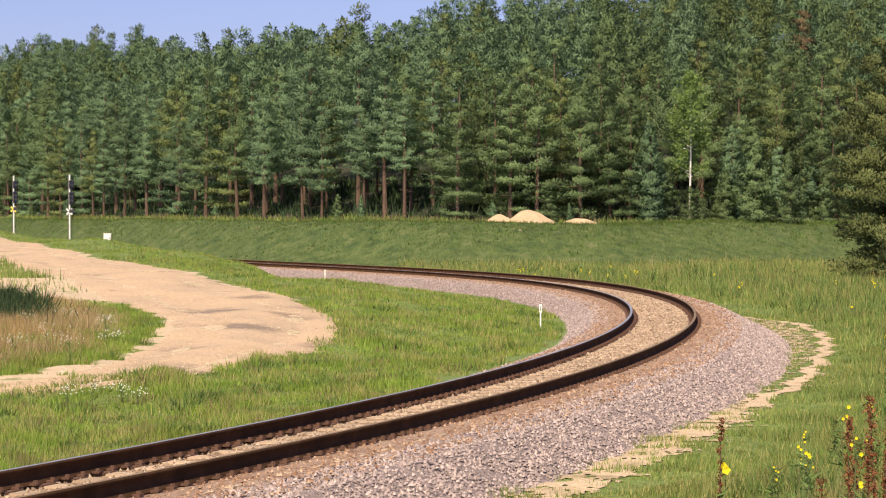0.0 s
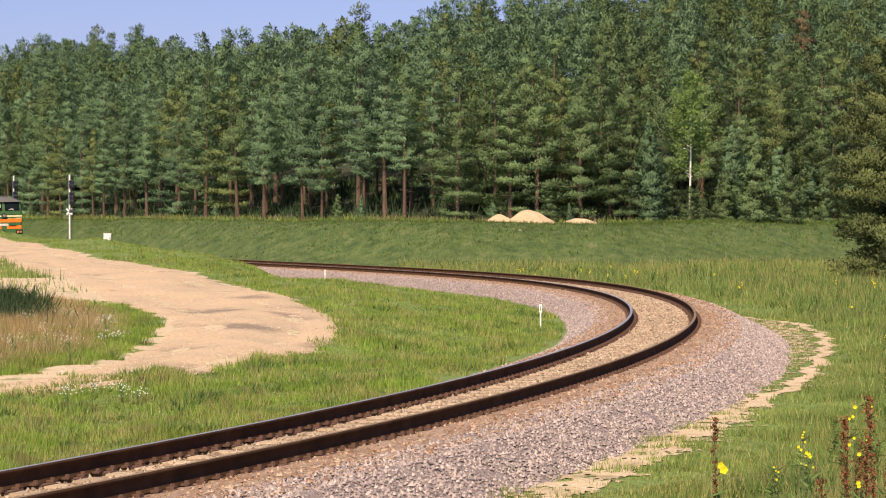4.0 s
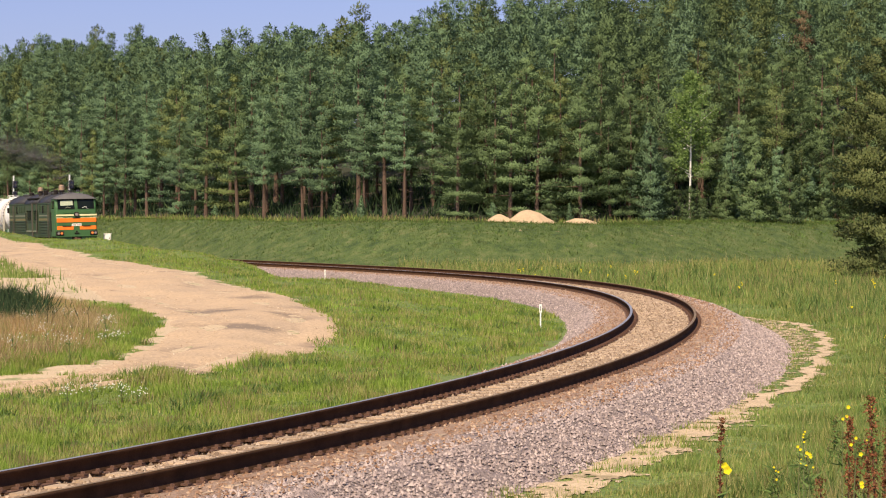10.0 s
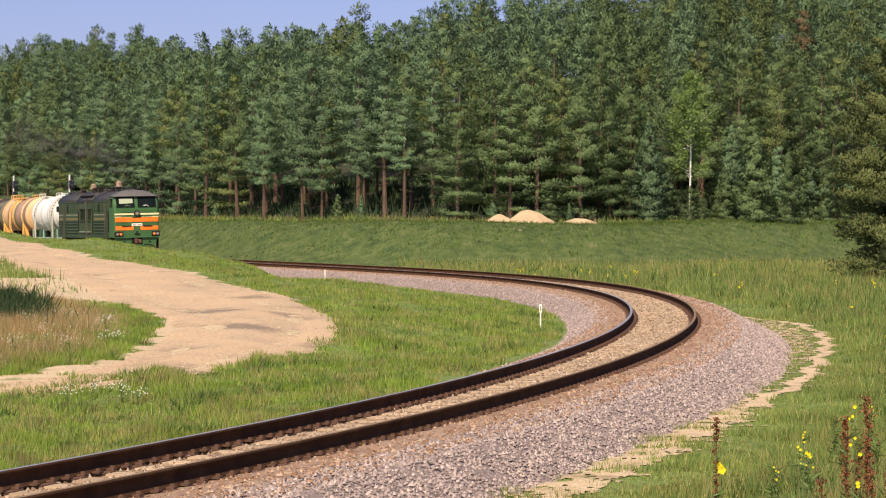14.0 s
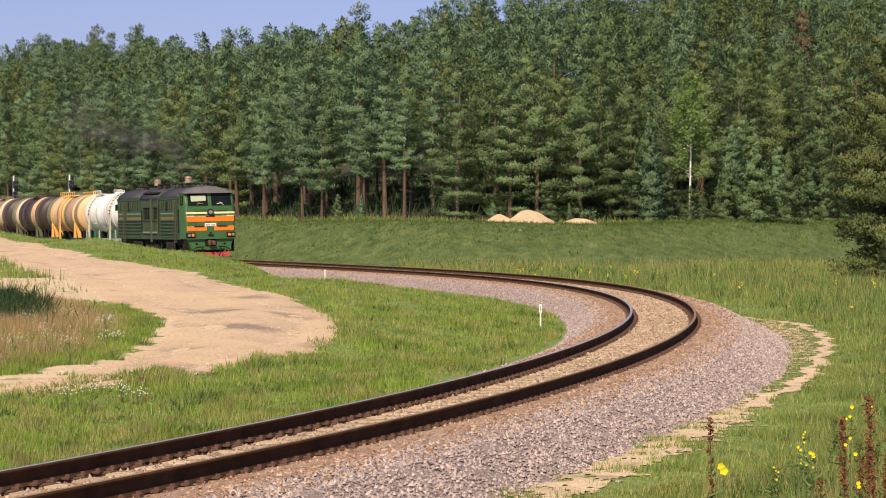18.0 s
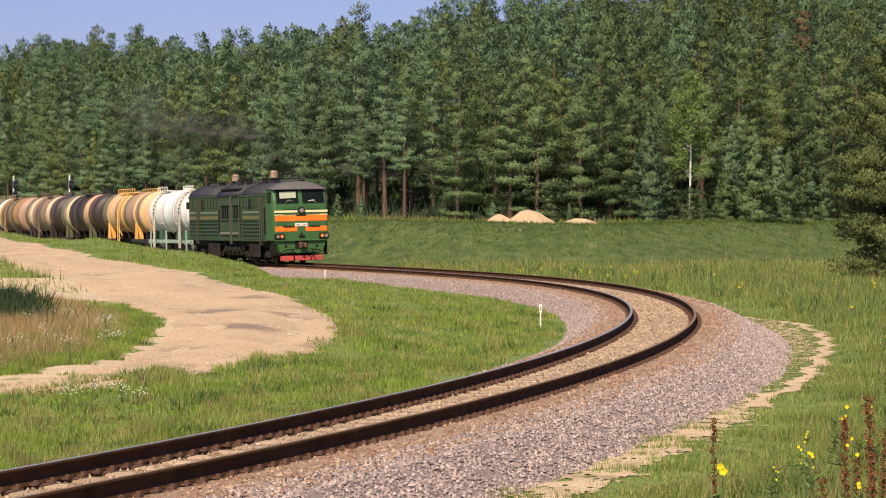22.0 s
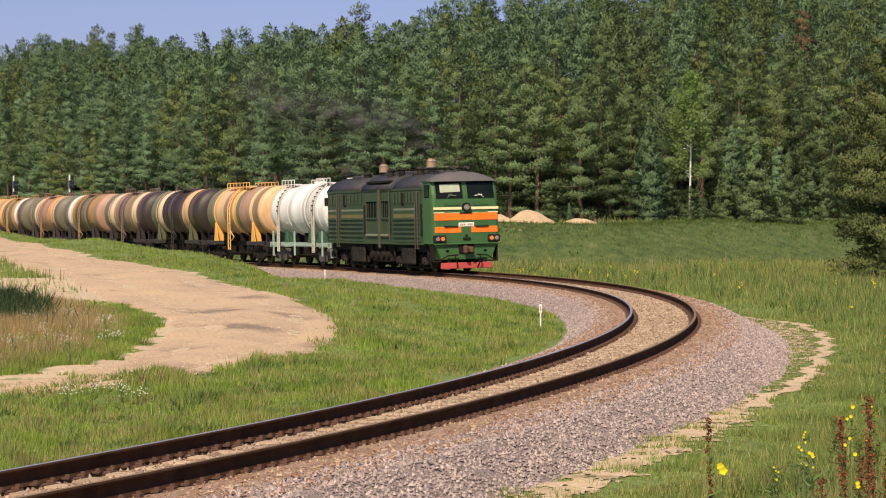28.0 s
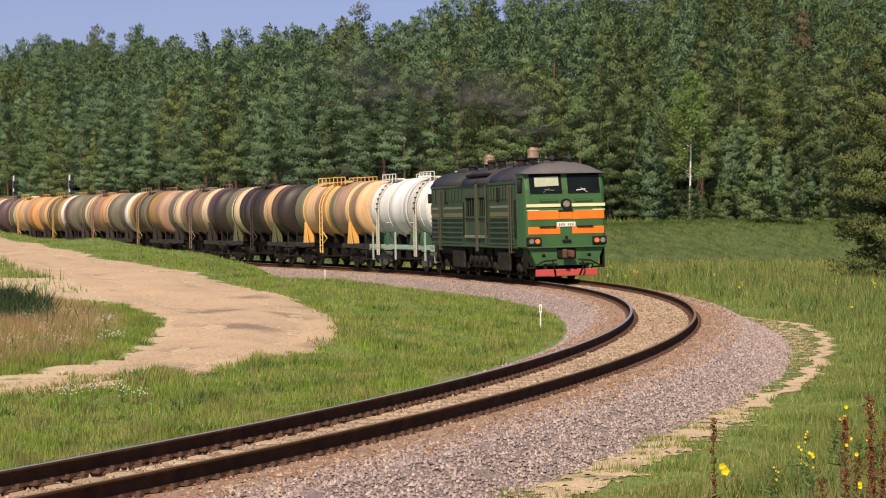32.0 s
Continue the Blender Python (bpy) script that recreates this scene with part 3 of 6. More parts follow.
# ---- forest ----
def needles(r, centres, outs, length, width, blades, pad):
    """Pads of narrow pointed leaves round each centre, leaning along outs and upwards."""
    n = len(centres) * blades
    c = np.repeat(centres, blades, 0) + r.normal(0, 1, (n, 3)) * np.repeat(pad, blades, 0)
    d = np.repeat(outs, blades, 0) + r.normal(0, 0.42, (n, 3))
    d /= np.linalg.norm(d, axis=1)[:, None]
    side = np.cross(d, r.normal(0, 1, (n, 3)))
    side /= np.linalg.norm(side, axis=1)[:, None] + 1e-9
    ln = length * r.uniform(0.6, 1.3, (n, 1))
    w = width * r.uniform(0.7, 1.3, (n, 1))
    v = np.stack([c + side * w, c + d * ln, c - side * w], 1)
    # shading follows the rounded pad that the leaves make up together
    off = (c - np.repeat(centres, blades, 0)) / np.repeat(pad, blades, 0)
    nm = np.repeat(outs, blades, 0) + 0.55 * off
    nm /= np.linalg.norm(nm, axis=1)[:, None] + 1e-9
    back = (np.cross(v[:, 1] - v[:, 0], v[:, 2] - v[:, 0]) * nm).sum(1) < 0
    v[back] = v[back][:, ::-1]
    return v.reshape(-1, 3), np.repeat(nm, 3, 0)


def tufts(r, centres, radii, outs, count, size):
    """Foliage pads: short pointed sprigs crowded round every centre, shaded as the soft rounded mass that they make up."""
    n = len(centres) * count
    q = r.normal(0, 1, (n, 3))
    q *= (r.rand(n, 1) ** 0.45) * 1.15 / np.linalg.norm(q, axis=1)[:, None]
    o = np.repeat(outs, count, 0)
    c = np.repeat(centres, count, 0) + q * np.repeat(radii, count, 0)
    way = 0.8 * q + 0.5 * o + np.array([0, 0, 0.35]) + r.normal(0, 0.36, (n, 3))
    way /= np.linalg.norm(way, axis=1)[:, None]
    side = np.cross(way, r.normal(0, 1, (n, 3)))
    side /= np.linalg.norm(side, axis=1)[:, None] + 1e-9
    k = size * r.uniform(0.6, 1.4, (n, 1))
    v = np.stack([c + side * k * 0.42, c + way * k * 1.25, c - side * k * 0.42], 1)
    nm = 0.6 * q + 0.8 * o + r.normal(0, 0.06, (n, 3))
    nm /= np.linalg.norm(nm, axis=1)[:, None] + 1e-9
    back = (np.cross(v[:, 1] - v[:, 0], v[:, 2] - v[:, 0]) * nm).sum(1) < 0
    v[back] = v[back][:, ::-1]
    return v.reshape(-1, 3), np.repeat(nm, 3, 0)


def pine_arrays(seed, H, base, R, whorl=0.8, per=6, count=100, size=0.105, conic=0.0, pad=1.0, flat=0.42):
    """Foliage and limbs of one pine: whorls of limbs that carry flattened pads, longest low in the crown, rounded top."""
    r = np.random.RandomState(seed)
    cs, os_, pads, limbs = [], [], [], []
    z = base * H
    lean = r.uniform(0, 6.283)
    while z < H * 0.975:
        u = (z - base * H) / (H - base * H)
        prof = (1 - u) ** (0.55 + 0.4 * conic) * (0.66 + 0.34 * min(1, u * 4)) + 0.06
        a0 = r.uniform(0, 6.283)
        k = max(3, int(round(per * (1 - 0.45 * u))))
        reach = r.uniform(0.85, 1.12)
        for j in range(k):
            if r.rand() < 0.12:
                continue
            a = a0 + 6.283 * j / k + r.uniform(-0.4, 0.4)
            L = R * prof * reach * r.uniform(0.62, 1.12) * (1 + 0.15 * math.cos(a - lean))
            d = np.array([math.cos(a), math.sin(a), r.uniform(-0.16, 0.12) + 0.75 * u])
            st = np.array([0, 0, z + r.uniform(-0.2, 0.2)])
            limbs.append((st, st + d * L * 0.9, 0.015 + 0.014 * L))
            m = 1 + int(L > 0.8) + int(L > 1.5) + int(L > 2.4) + int(L > 3.2)
            for i, t in enumerate(np.linspace(0.98, 0.34, m)):
                p = st + d * L * t + np.append(r.normal(0, 0.07 * R, 2), r.normal(0, 0.07))
                q = pad * (0.30 + 0.12 * R * prof) * r.uniform(0.75, 1.2)
                cs.append(p)
                os_.append(np.array([d[0] * 0.8, d[1] * 0.8, 0.45]))
                pads.append(np.array([q, q, q * (flat + 0.35 * u) * r.uniform(0.8, 1.25)]))
        z += whorl * r.uniform(0.8, 1.2) * (1 - 0.35 * u)
    cs.append(np.array([0, 0, H * 0.985]))
    os_.append(np.array([0, 0, 1.0]))
    pads.append(np.array([0.16, 0.16, 0.32]))
    v, nv = tufts(r, np.array(cs), np.array(pads), np.array(os_), count, size)
    return v, nv, limbs


def trunk_bm(H, r0, limbs, bend, n=7):
    bm = bmesh.new()
    rings = []
    for i in range(9):
        t = i / 8
        c = Vector((bend * math.sin(t * 2.2), bend * 0.6 * math.sin(t * 3.1), H * t * 0.97))
        q = r0 * (1 - t) ** 0.8 * (1.25 if i == 0 else 1) + 0.02
        rings.append([c + Vector((math.cos(a) * q, math.sin(a) * q, -0.4 if i == 0 else 0)) for a in np.linspace(0, 6.283, n, endpoint=False)])
    loft(bm, rings)
    for a, b, w in limbs:
        rod(bm, a, b, w, 3, w * 0.4)
    return bm


def tri(v):
    return np.arange(len(v)).reshape(-1, 3)


def pine(seed, H, base, R, r0, needle, name="pine_tree", label="tall Scots pine with bare lower trunk in the forest edge", group="pines of the forest edge", **kw):
    r = random.Random(seed)
    v, nv, limbs = pine_arrays(seed, H, base, R, **kw)
    dead = []
    for _ in range(9):
        a, z = r.uniform(0, 6.28), r.uniform(0.18, 1.0) * base * H
        l = r.uniform(0.4, 1.4)
        dead.append((Vector((0, 0, z)), Vector((math.cos(a) * l, math.sin(a) * l, z + r.uniform(-0.2, 0.2))), 0.02))
    t = tagged(empty(name), label, "tree", group)
    part("trunk", trunk_bm(H, r0, limbs[::4] + dead, r.uniform(-0.25, 0.25)), M_BARK, t)
    raw("crown", v, tri(v), needle, t, normals=nv)
    return t


PINES, LOWPINES, BUSHY = [], [], []
rp = random.Random(11)
for i in range(10):
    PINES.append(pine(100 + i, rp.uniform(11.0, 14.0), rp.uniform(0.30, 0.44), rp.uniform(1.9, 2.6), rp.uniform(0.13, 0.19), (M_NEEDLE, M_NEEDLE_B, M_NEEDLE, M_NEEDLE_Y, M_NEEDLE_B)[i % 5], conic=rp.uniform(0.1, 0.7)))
for i in range(7):
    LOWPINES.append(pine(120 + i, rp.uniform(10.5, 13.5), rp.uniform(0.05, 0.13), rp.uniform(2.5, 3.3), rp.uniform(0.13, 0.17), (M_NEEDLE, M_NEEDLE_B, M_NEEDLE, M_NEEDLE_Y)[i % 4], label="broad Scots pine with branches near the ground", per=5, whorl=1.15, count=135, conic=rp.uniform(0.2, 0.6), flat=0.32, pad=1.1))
for i in range(4):
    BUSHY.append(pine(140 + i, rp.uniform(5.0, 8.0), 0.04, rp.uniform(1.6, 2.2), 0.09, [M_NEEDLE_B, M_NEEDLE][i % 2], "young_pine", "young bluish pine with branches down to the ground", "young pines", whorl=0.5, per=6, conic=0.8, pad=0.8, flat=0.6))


def zgz(x, y):
    return float(ground_z(np.array([x]), np.array([y]))[0]) - 0.05


def plant(src, x, y, scale, r, sink=0.05):
    z = float(ground_z(np.array([x]), np.array([y]))[0]) - sink
    o = copy_thing(src, pose(x, y, z, 0, 0, r.uniform(0, 360)))
    o.scale = (scale * r.uniform(0.9, 1.1),) * 2 + (scale,)
    return o


def make_forest():
    r = random.Random(77)
    spots = []
    for row, (b, gap) in enumerate(((1.0, 2.8), (4.2, 2.9), (7.8, 3.0), (11.6, 3.2))):
        x = -75.0
        while x < 60:
            c = float(np.interp(x, FOOT_X, FOOT_C))
            yb = float(forest_edge(x)) + (b + r.uniform(-1.3, 1.3))
            if abs(x / yb) < 0.228:
                spots.append((x, yb, row))
            x += gap * r.uniform(0.5, 1.5)
    for x, y, row in spots:
        if 16.5 < x < 23 and row < 2:
            continue
        bare = -17.5 < x < -0.5
        low = r.random() < (0.06 if bare else 0.97 if x >= -0.5 else 0.5) and row < 3
        kind = LOWPINES if low else PINES
        # paler needles go left only, as haze put into the foliage colour
        if x >= 2:
            kind = [t for t in kind if not any(c.data.materials[0] == M_NEEDLE_B for c in t.children)]
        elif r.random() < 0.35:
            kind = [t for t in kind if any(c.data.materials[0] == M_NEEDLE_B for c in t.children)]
        plant(r.choice(kind), x, y, r.uniform(0.74, 1.12) * (0.92 if row == 0 else 1.0), r)
    # young pines along the edge
    for _ in range(44):
        right = r.random() < 0.6
        x = r.uniform(15, 42) if right else r.uniform(-55, 14)
        y = float(forest_edge(x)) + r.uniform(-2.0, 0.5)
        if abs(x - 19.7) < 1.5:
            continue
        plant(r.choice(BUSHY), x, y, r.uniform(0.55, 1.0) if right else r.uniform(0.16, 0.38), r)
    for x, y, k in ((19.45, 173.4, 0.42), (20.3, 173.8, 0.3), (19.0, 175.0, 0.24), (20.7, 175.2, 0.30), (17.2, 175.2, 0.62), (24.7, 175.0, 1.05), (27.6, 176.0, 0.85), (22.6, 176.6, 0.6)):
        plant(BUSHY[1], x, y, k, r)


make_forest()


def make_far_woods():
    """All the pines farther up the hill."""
    r = np.random.RandomState(5)
    kinds = []
    for i in range(6):
        H = r.uniform(11.0, 14.5)
        kinds.append(pine_arrays(300 + i, H, 0.50, r.uniform(1.7, 2.3), whorl=0.8, per=5, count=46, size=0.15, conic=1.0, pad=1.15, flat=0.6)[:2])
    groups = {0: [], 1: [], 2: []}
    b = 15.0
    while b < 118:
        x = -110.0
        gap = 3.6 + (b - 15) * 0.014
        while x < 85:
            xx = x + r.uniform(-1, 1)
            yy = float(forest_edge(xx)) + b + r.uniform(-1.5, 1.5)
            if abs(xx / yy) < 0.215:
                # left of x = 12 most trees take the haze-paled needles
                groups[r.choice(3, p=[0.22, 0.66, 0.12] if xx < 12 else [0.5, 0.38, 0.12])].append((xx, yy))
            x += gap * r.uniform(0.7, 1.4)
        b += gap * 1.05
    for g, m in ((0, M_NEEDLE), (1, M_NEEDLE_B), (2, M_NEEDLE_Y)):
        P = np.array(groups[g])
        z = ground_z(P[:, 0], P[:, 1])
        vs, ns = [], []
        for (x, y), zz in zip(P, z):
            v, nv = kinds[r.randint(6)]
            a, k = r.uniform(0, 6.283), r.uniform(0.8, 1.15)
            c, s = math.cos(a) * k, math.sin(a) * k
            vs.append(np.stack([v[:, 0] * c - v[:, 1] * s + x, v[:, 0] * s + v[:, 1] * c + y, v[:, 2] * k + zz], 1))
            c, s = c / k, s / k
            ns.append(np.stack([nv[:, 0] * c - nv[:, 1] * s, nv[:, 0] * s + nv[:, 1] * c, nv[:, 2]], 1))
        v = np.concatenate(vs)
        tagged(raw("far_pine_woods", v, tri(v), m, normals=np.concatenate(ns)), "dense pine woods climbing the hill behind", "woods", kind="stuff")


make_far_woods()


def make_birch(x, y):
    z = float(ground_z(np.array([x]), np.array([y]))[0])
    t = tagged(empty("birch_tree", pose(x, y, z)), "slender birch with a white trunk before the pines", "tree")
    r = np.random.RandomState(8)
    H, cs, os_, limbs = 12.3, [], [], []
    for k in range(70):
        h = r.uniform(0.30, 0.98)
        a = r.uniform(0, 6.283)
        L = 1.75 * math.sin(min(1, (1 - h) * 2.2) * 1.5) * r.uniform(0.5, 1.1) + 0.2
        st, d = np.array([0, 0, h * H]), np.array([math.cos(a), math.sin(a), r.uniform(0.3, 0.9)])
        limbs.append((st, st + d * L, 0.012 + 0.006 * L))
        for q in np.linspace(0.4, 1.0, 4):
            cs.append(st + d * L * q)
            os_.append(np.array([d[0] * 0.4, d[1] * 0.4, -0.3]))
    part("trunk", trunk_bm(H, 0.085, limbs[::2], 0.12), M_BIRCH_BARK, t)
    v, nv = needles(r, np.array(cs), np.array(os_), 0.17, 0.075, 24, np.full((len(cs), 3), 0.22))
    raw("crown", v, tri(v), M_BIRCH_LEAF, t)


make_birch(19.7, 176.5)
edge_pine = pine(171, 13.2, 0.02, 4.3, 0.2, M_NEEDLE_OLIVE, "meadow_pine", "big sunlit pine standing at the meadow's edge", "meadow pines", whorl=0.62, per=10, count=230, size=0.09, pad=0.8)
edge_pine.matrix_basis = pose(23.9, 113.5, -0.8, 0, 0, 40)
dead = pine(188, 13.0, 0.3, 2.2, 0.15, M_NEEDLE_DEAD, "dead_pine", "dead pine with rusty brown needles on the hill", "dead pines", conic=0.6)
dead.matrix_basis = pose(36.0, 221.0, zgz(36.0, 221.0))
for src in PINES + LOWPINES + BUSHY:
    for o in (*src.children_recursive, src):
        bpy.data.objects.remove(o)
# ---- grass and stones ----
def blades(r, x, y, h, w, lean=0.35, z=None):
    """One bent pointed blade at every place."""
    n = len(x)
    z = ground_z(x, y) - 0.02 if z is None else z
    a, b = r.uniform(0, 6.283, n), r.uniform(0, 6.283, n)
    l = h * lean * r.uniform(0.2, 1.6, n)
    base = np.stack([x, y, z], 1)
    side = np.stack([np.cos(a) * w, np.sin(a) * w, 0 * w], 1)
    tip = base + np.stack([np.cos(b) * l, np.sin(b) * l, h], 1)
    return np.stack([base + side, tip, base - side], 1).reshape(-1, 3)


def scatter(r, n, x0, x1, y0, y1, power=1.0):
    """Places in a stretch of the plan, thicker where it is nearer to the viewer's end."""
    u = r.uniform(0, 1, n)
    y = y0 * (y1 / y0) ** u if power else y0 + (y1 - y0) * u
    x = r.uniform(0, 1, n)
    x = (x0 + (x1 - x0) * x) * y
    return x, y


def patch(x, y, size, seed, lo=-0.2, hi=0.5):
    return smooth((waves(x, y, size, seed) - lo) / (hi - lo))


def path_cover(x, y, d):
    off, wide = path_line(y)
    return np.where((y < 76) & (d > 2), np.maximum(smooth(1.4 - np.abs(d - off) / wide) * (0.25 + 0.72 * patch(x, y, 0.75, 81, -0.5, 0.35)), path_rim(y, d)), 0)


def make_grass():
    r = np.random.RandomState(31)
    # inner side
    x, y = scatter(r, 620000, -0.225, 0.10, 17, 175)
    s, d = offset(x, y)
    rg = road_gap(x, y)
    ok = (d < -np.interp(s, [0, 14, 22, 34, 60], [2.4, 3.1, 2.95, 2.55, 2.6]) - 0.2 * r.rand(len(x)) - 0.3 * patch(x, y, 3.0, 50)) & (rg > 0.05 + 0.35 * r.rand(len(x)) * patch(x, y, 2.0, 51))
    mound = ok & (y > 38.5) & (y < 74) & (rg > 0.5) & (x < -5) & (d < -6) & ~((x > -4.2) & (y < 60))
    mound &= np.array(np.interp(y, [38, 42, 47, 52, 58, 64, 74], [-7.2, -6.5, -6.6, -6.7, -7.8, -9.9, -11.5])) > x
    sandy = (y > 59) & (y < 98) & (rg < 7.0) & (x < np.interp(y, [q[1] for q in ROAD[::-1]], [q[0] for q in ROAD[::-1]]))
    keep = ok & ~mound & ~sandy
    bald = patch(x, y, 2.6, 52, 0.55, 0.95)
    keep &= r.rand(len(x)) > bald * 0.40
    x1, y1 = x[keep], y[keep]
    tall = 0.5 + 0.7 * patch(x1, y1, 3.4, 53) + 0.5 * patch(x1, y1, 0.9, 54)
    h = (0.085 + 0.075 * r.rand(len(x1))) * tall * np.interp(y1, [50, 110], [1.0, 0.62])
    w = 0.0035 + 0.00019 * y1 + 0.003 * r.rand(len(x1))
    dryish = patch(x1, y1, 2.1, 55, 0.0, 0.8) * 0.55 > r.rand(len(x1))
    brown = ~dryish & (np.interp(y1, [18, 40, 70], [0.48, 0.34, 0.18]) * patch(x1, y1, 1.5, 56, 0.0, 0.7) > r.rand(len(x1)))
    v = blades(r, x1[brown], y1[brown], h[brown] * 1.2, w[brown] * 0.8)
    tagged(raw("brown_grass", v, tri(v), M_BROWNGRASS), "brownish seeding grass near the rails", "grass", kind="stuff")
    herb_ = ~dryish & ~brown & (patch(x1, y1, 1.6, 57, 0.25, 0.8) * 0.6 > r.rand(len(x1)))
    v = blades(r, x1[herb_], y1[herb_], h[herb_] * 1.1, w[herb_] * 1.4, 0.7)
    tagged(raw("clover_patches", v, tri(v), M_WEED), "darker leafy herbs in patches of the verge", "plants", kind="stuff")
    dryish = dryish | brown | herb_
    v = blades(r, x1[~dryish], y1[~dryish], h[~dryish], w[~dryish])
    tagged(raw("verge_grass", v, tri(v), M_GRASS), "fresh green grass on the verge inside the curve", "grass", kind="stuff")
    dryish = dryish & ~brown & ~herb_
    v = blades(r, x1[dryish], y1[dryish], h[dryish] * 1.25, w[dryish] * 0.7)
    tagged(raw("withered_grass", v, tri(v), M_STRAW), "withered straw-coloured grass among the green", "grass", kind="stuff")
    # dry mound beside the road
    x, y = scatter(r, 120000, -0.235, -0.09, 37, 62)
    rg = road_gap(x, y)
    m = (rg > 0.02) & (np.interp(y, [37.7, 38.3, 39.1, 41.2, 48, 52, 55.4, 58.3, 61, 62.6], [-7.6, -6.7, -6.4, -6.2, -6.5, -6.4, -6.9, -7.5, -8.4, -9.4]) > x) & (y < 60.5)
    x, y, rg = x[m], y[m], rg[m]
    green = (rg < 0.5 + 0.9 * r.rand(len(x))) | (0.15 + patch(x, y, 2.4, 71, 0.1, 0.7) * 0.65 > r.rand(len(x)))
    h = (0.25 + 0.3 * r.rand(len(x))) * np.clip(0.25 + rg * 0.4, 0.25, 1.0) * np.interp(y, [50, 60], [1.0, 0.45])
    v = blades(r, x[~green], y[~green], h[~green], 0.005 + 0.006 * r.rand((~green).sum()), 0.5)
    tagged(raw("dry_grass", v, tri(v), M_GRASS_DRY), "tall reddish dry grass on the mound", "grass", kind="stuff")
    v = blades(r, x[green], y[green], h[green] * 0.75, 0.008 + 0.006 * r.rand(green.sum()))
    tagged(raw("mound_grass", v, tri(v), M_GRASS), "green grass fringing the dry mound", "grass", kind="stuff")
    # dark thicket at the mound's far side, its shade put into the leaf colour, and weeds on the sandy strip
    x, y = scatter(r, 16000, -0.215, -0.155, 48, 60)
    m = (x / y < -0.176 - 0.02 * r.rand(len(x))) & (y > 50.0) & (y < 59) | (r.rand(len(x)) < 0.006)
    v = blades(r, x[m], y[m], 0.22 + 0.45 * r.rand(m.sum()) ** 1.5, 0.016 + 0.016 * r.rand(m.sum()), 0.6)
    tagged(raw("dark_thicket", v, tri(v), M_SHADEHERB), "dark green thicket of tall weeds", "weeds", kind="stuff")
    x, y = scatter(r, 60000, -0.215, -0.125, 64, 98)
    c = np.where((y > 80) & (x / y < -0.183) | (y > 71) & (y < 82) & (x / y < -0.158), 1.0, 0.12) * patch(x, y, 1.6, 91, -0.4, 0.3) * patch(x, y, 0.6, 92, -0.6, 0.3)
    m = (r.rand(len(x)) < c) & (x < np.interp(y, [q[1] for q in ROAD[::-1]], [q[0] for q in ROAD[::-1]])) & (road_gap(x, y) > 0.1)
    v = blades(r, x[m], y[m], (0.10 + 0.34 * r.rand(m.sum()) ** 3), 0.014 + 0.01 * r.rand(m.sum()), 0.35)
    tagged(raw("strip_weeds", v, tri(v), M_GRASS_MEADOW), "patchy green weeds on the sandy strip", "weeds", kind="stuff")
    # outer meadow
    x, y = scatter(r, 380000, -0.02, 0.215, 13, 160)
    s, d = offset(x, y)
    ok = (d > np.interp(s, [0, 30], [2.32, 2.5]) + 0.45 * patch(x, y, 2.2, 80) * r.rand(len(x))) & (bank(x, y) < 1)
    ok &= r.rand(len(x)) > path_cover(x, y, d)
    x, y, d = x[ok], y[ok], d[ok]
    tall = np.clip((d - 3.0) / 4.5, 0.22, 1.0) * (0.5 + 0.8 * patch(x, y, 3.1, 82) + 0.5 * patch(x, y, 0.9, 83))
    h = (0.20 + 0.22 * r.rand(len(x))) * tall
    w = 0.0035 + 0.00019 * y + 0.003 * r.rand(len(x))
    far_dry = np.interp(y, [20, 60, 110, 150], [0.14, 0.08, 0.12, 0.34]) * (0.4 + patch(x, y, 9, 84))
    dryish = far_dry + 0.16 * patch(x, y, 1.7, 85, 0.3, 0.9) > r.rand(len(x))
    leafy = ~dryish & (0.75 * patch(x, y, 2.0, 86, 0.1, 0.7) * np.clip((d - 4.5) / 2, 0, 1) > r.rand(len(x)))
    brown = ~dryish & ~leafy & (0.4 * patch(x, y, 2.8, 87, 0.3, 0.8) * np.clip((d - 4.5) / 2, 0, 1) > r.rand(len(x)))
    v = blades(r, x[leafy], y[leafy], h[leafy] * 1.15, w[leafy] * 1.9, 0.6)
    tagged(raw("meadow_herbs", v, tri(v), M_WEED), "dark leafy herbs in clumps of the meadow", "plants", kind="stuff")
    v = blades(r, x[brown], y[brown], h[brown] * 1.3, w[brown] * 0.8)
    tagged(raw("meadow_brown", v, tri(v), M_BROWNGRASS), "brownish seeding grass in the meadow", "grass", kind="stuff")
    green = ~dryish & ~leafy & ~brown
    v = blades(r, x[green], y[green], h[green], w[green])
    tagged(raw("meadow_grass", v, tri(v), M_GRASS_MEADOW), "lush uneven meadow grass outside the curve", "grass", kind="stuff")
    v = blades(r, x[dryish], y[dryish], h[dryish] * 1.35, w[dryish] * 0.7)
    tagged(raw("meadow_straw", v, tri(v), M_STRAW), "straw stalks standing in the meadow", "grass", kind="stuff")
    # the mown bank and its crest
    n = 130000
    x = r.uniform(-55, 45, n)
    b = r.uniform(-1, 16, n)
    y = np.interp(x, FOOT_X, FOOT_Y) + b / np.interp(x, FOOT_X, FOOT_C)
    m = (np.abs(x / y) < 0.225) & (offset(x, y)[1] > 3.5) & (y < forest_edge(x) + 1)
    x, y, b = x[m], y[m], b[m]
    tuft = patch(x, y, 1.3, 98, -0.2, 0.8) * patch(x, y, 5.0, 99, -0.8, 0.3)
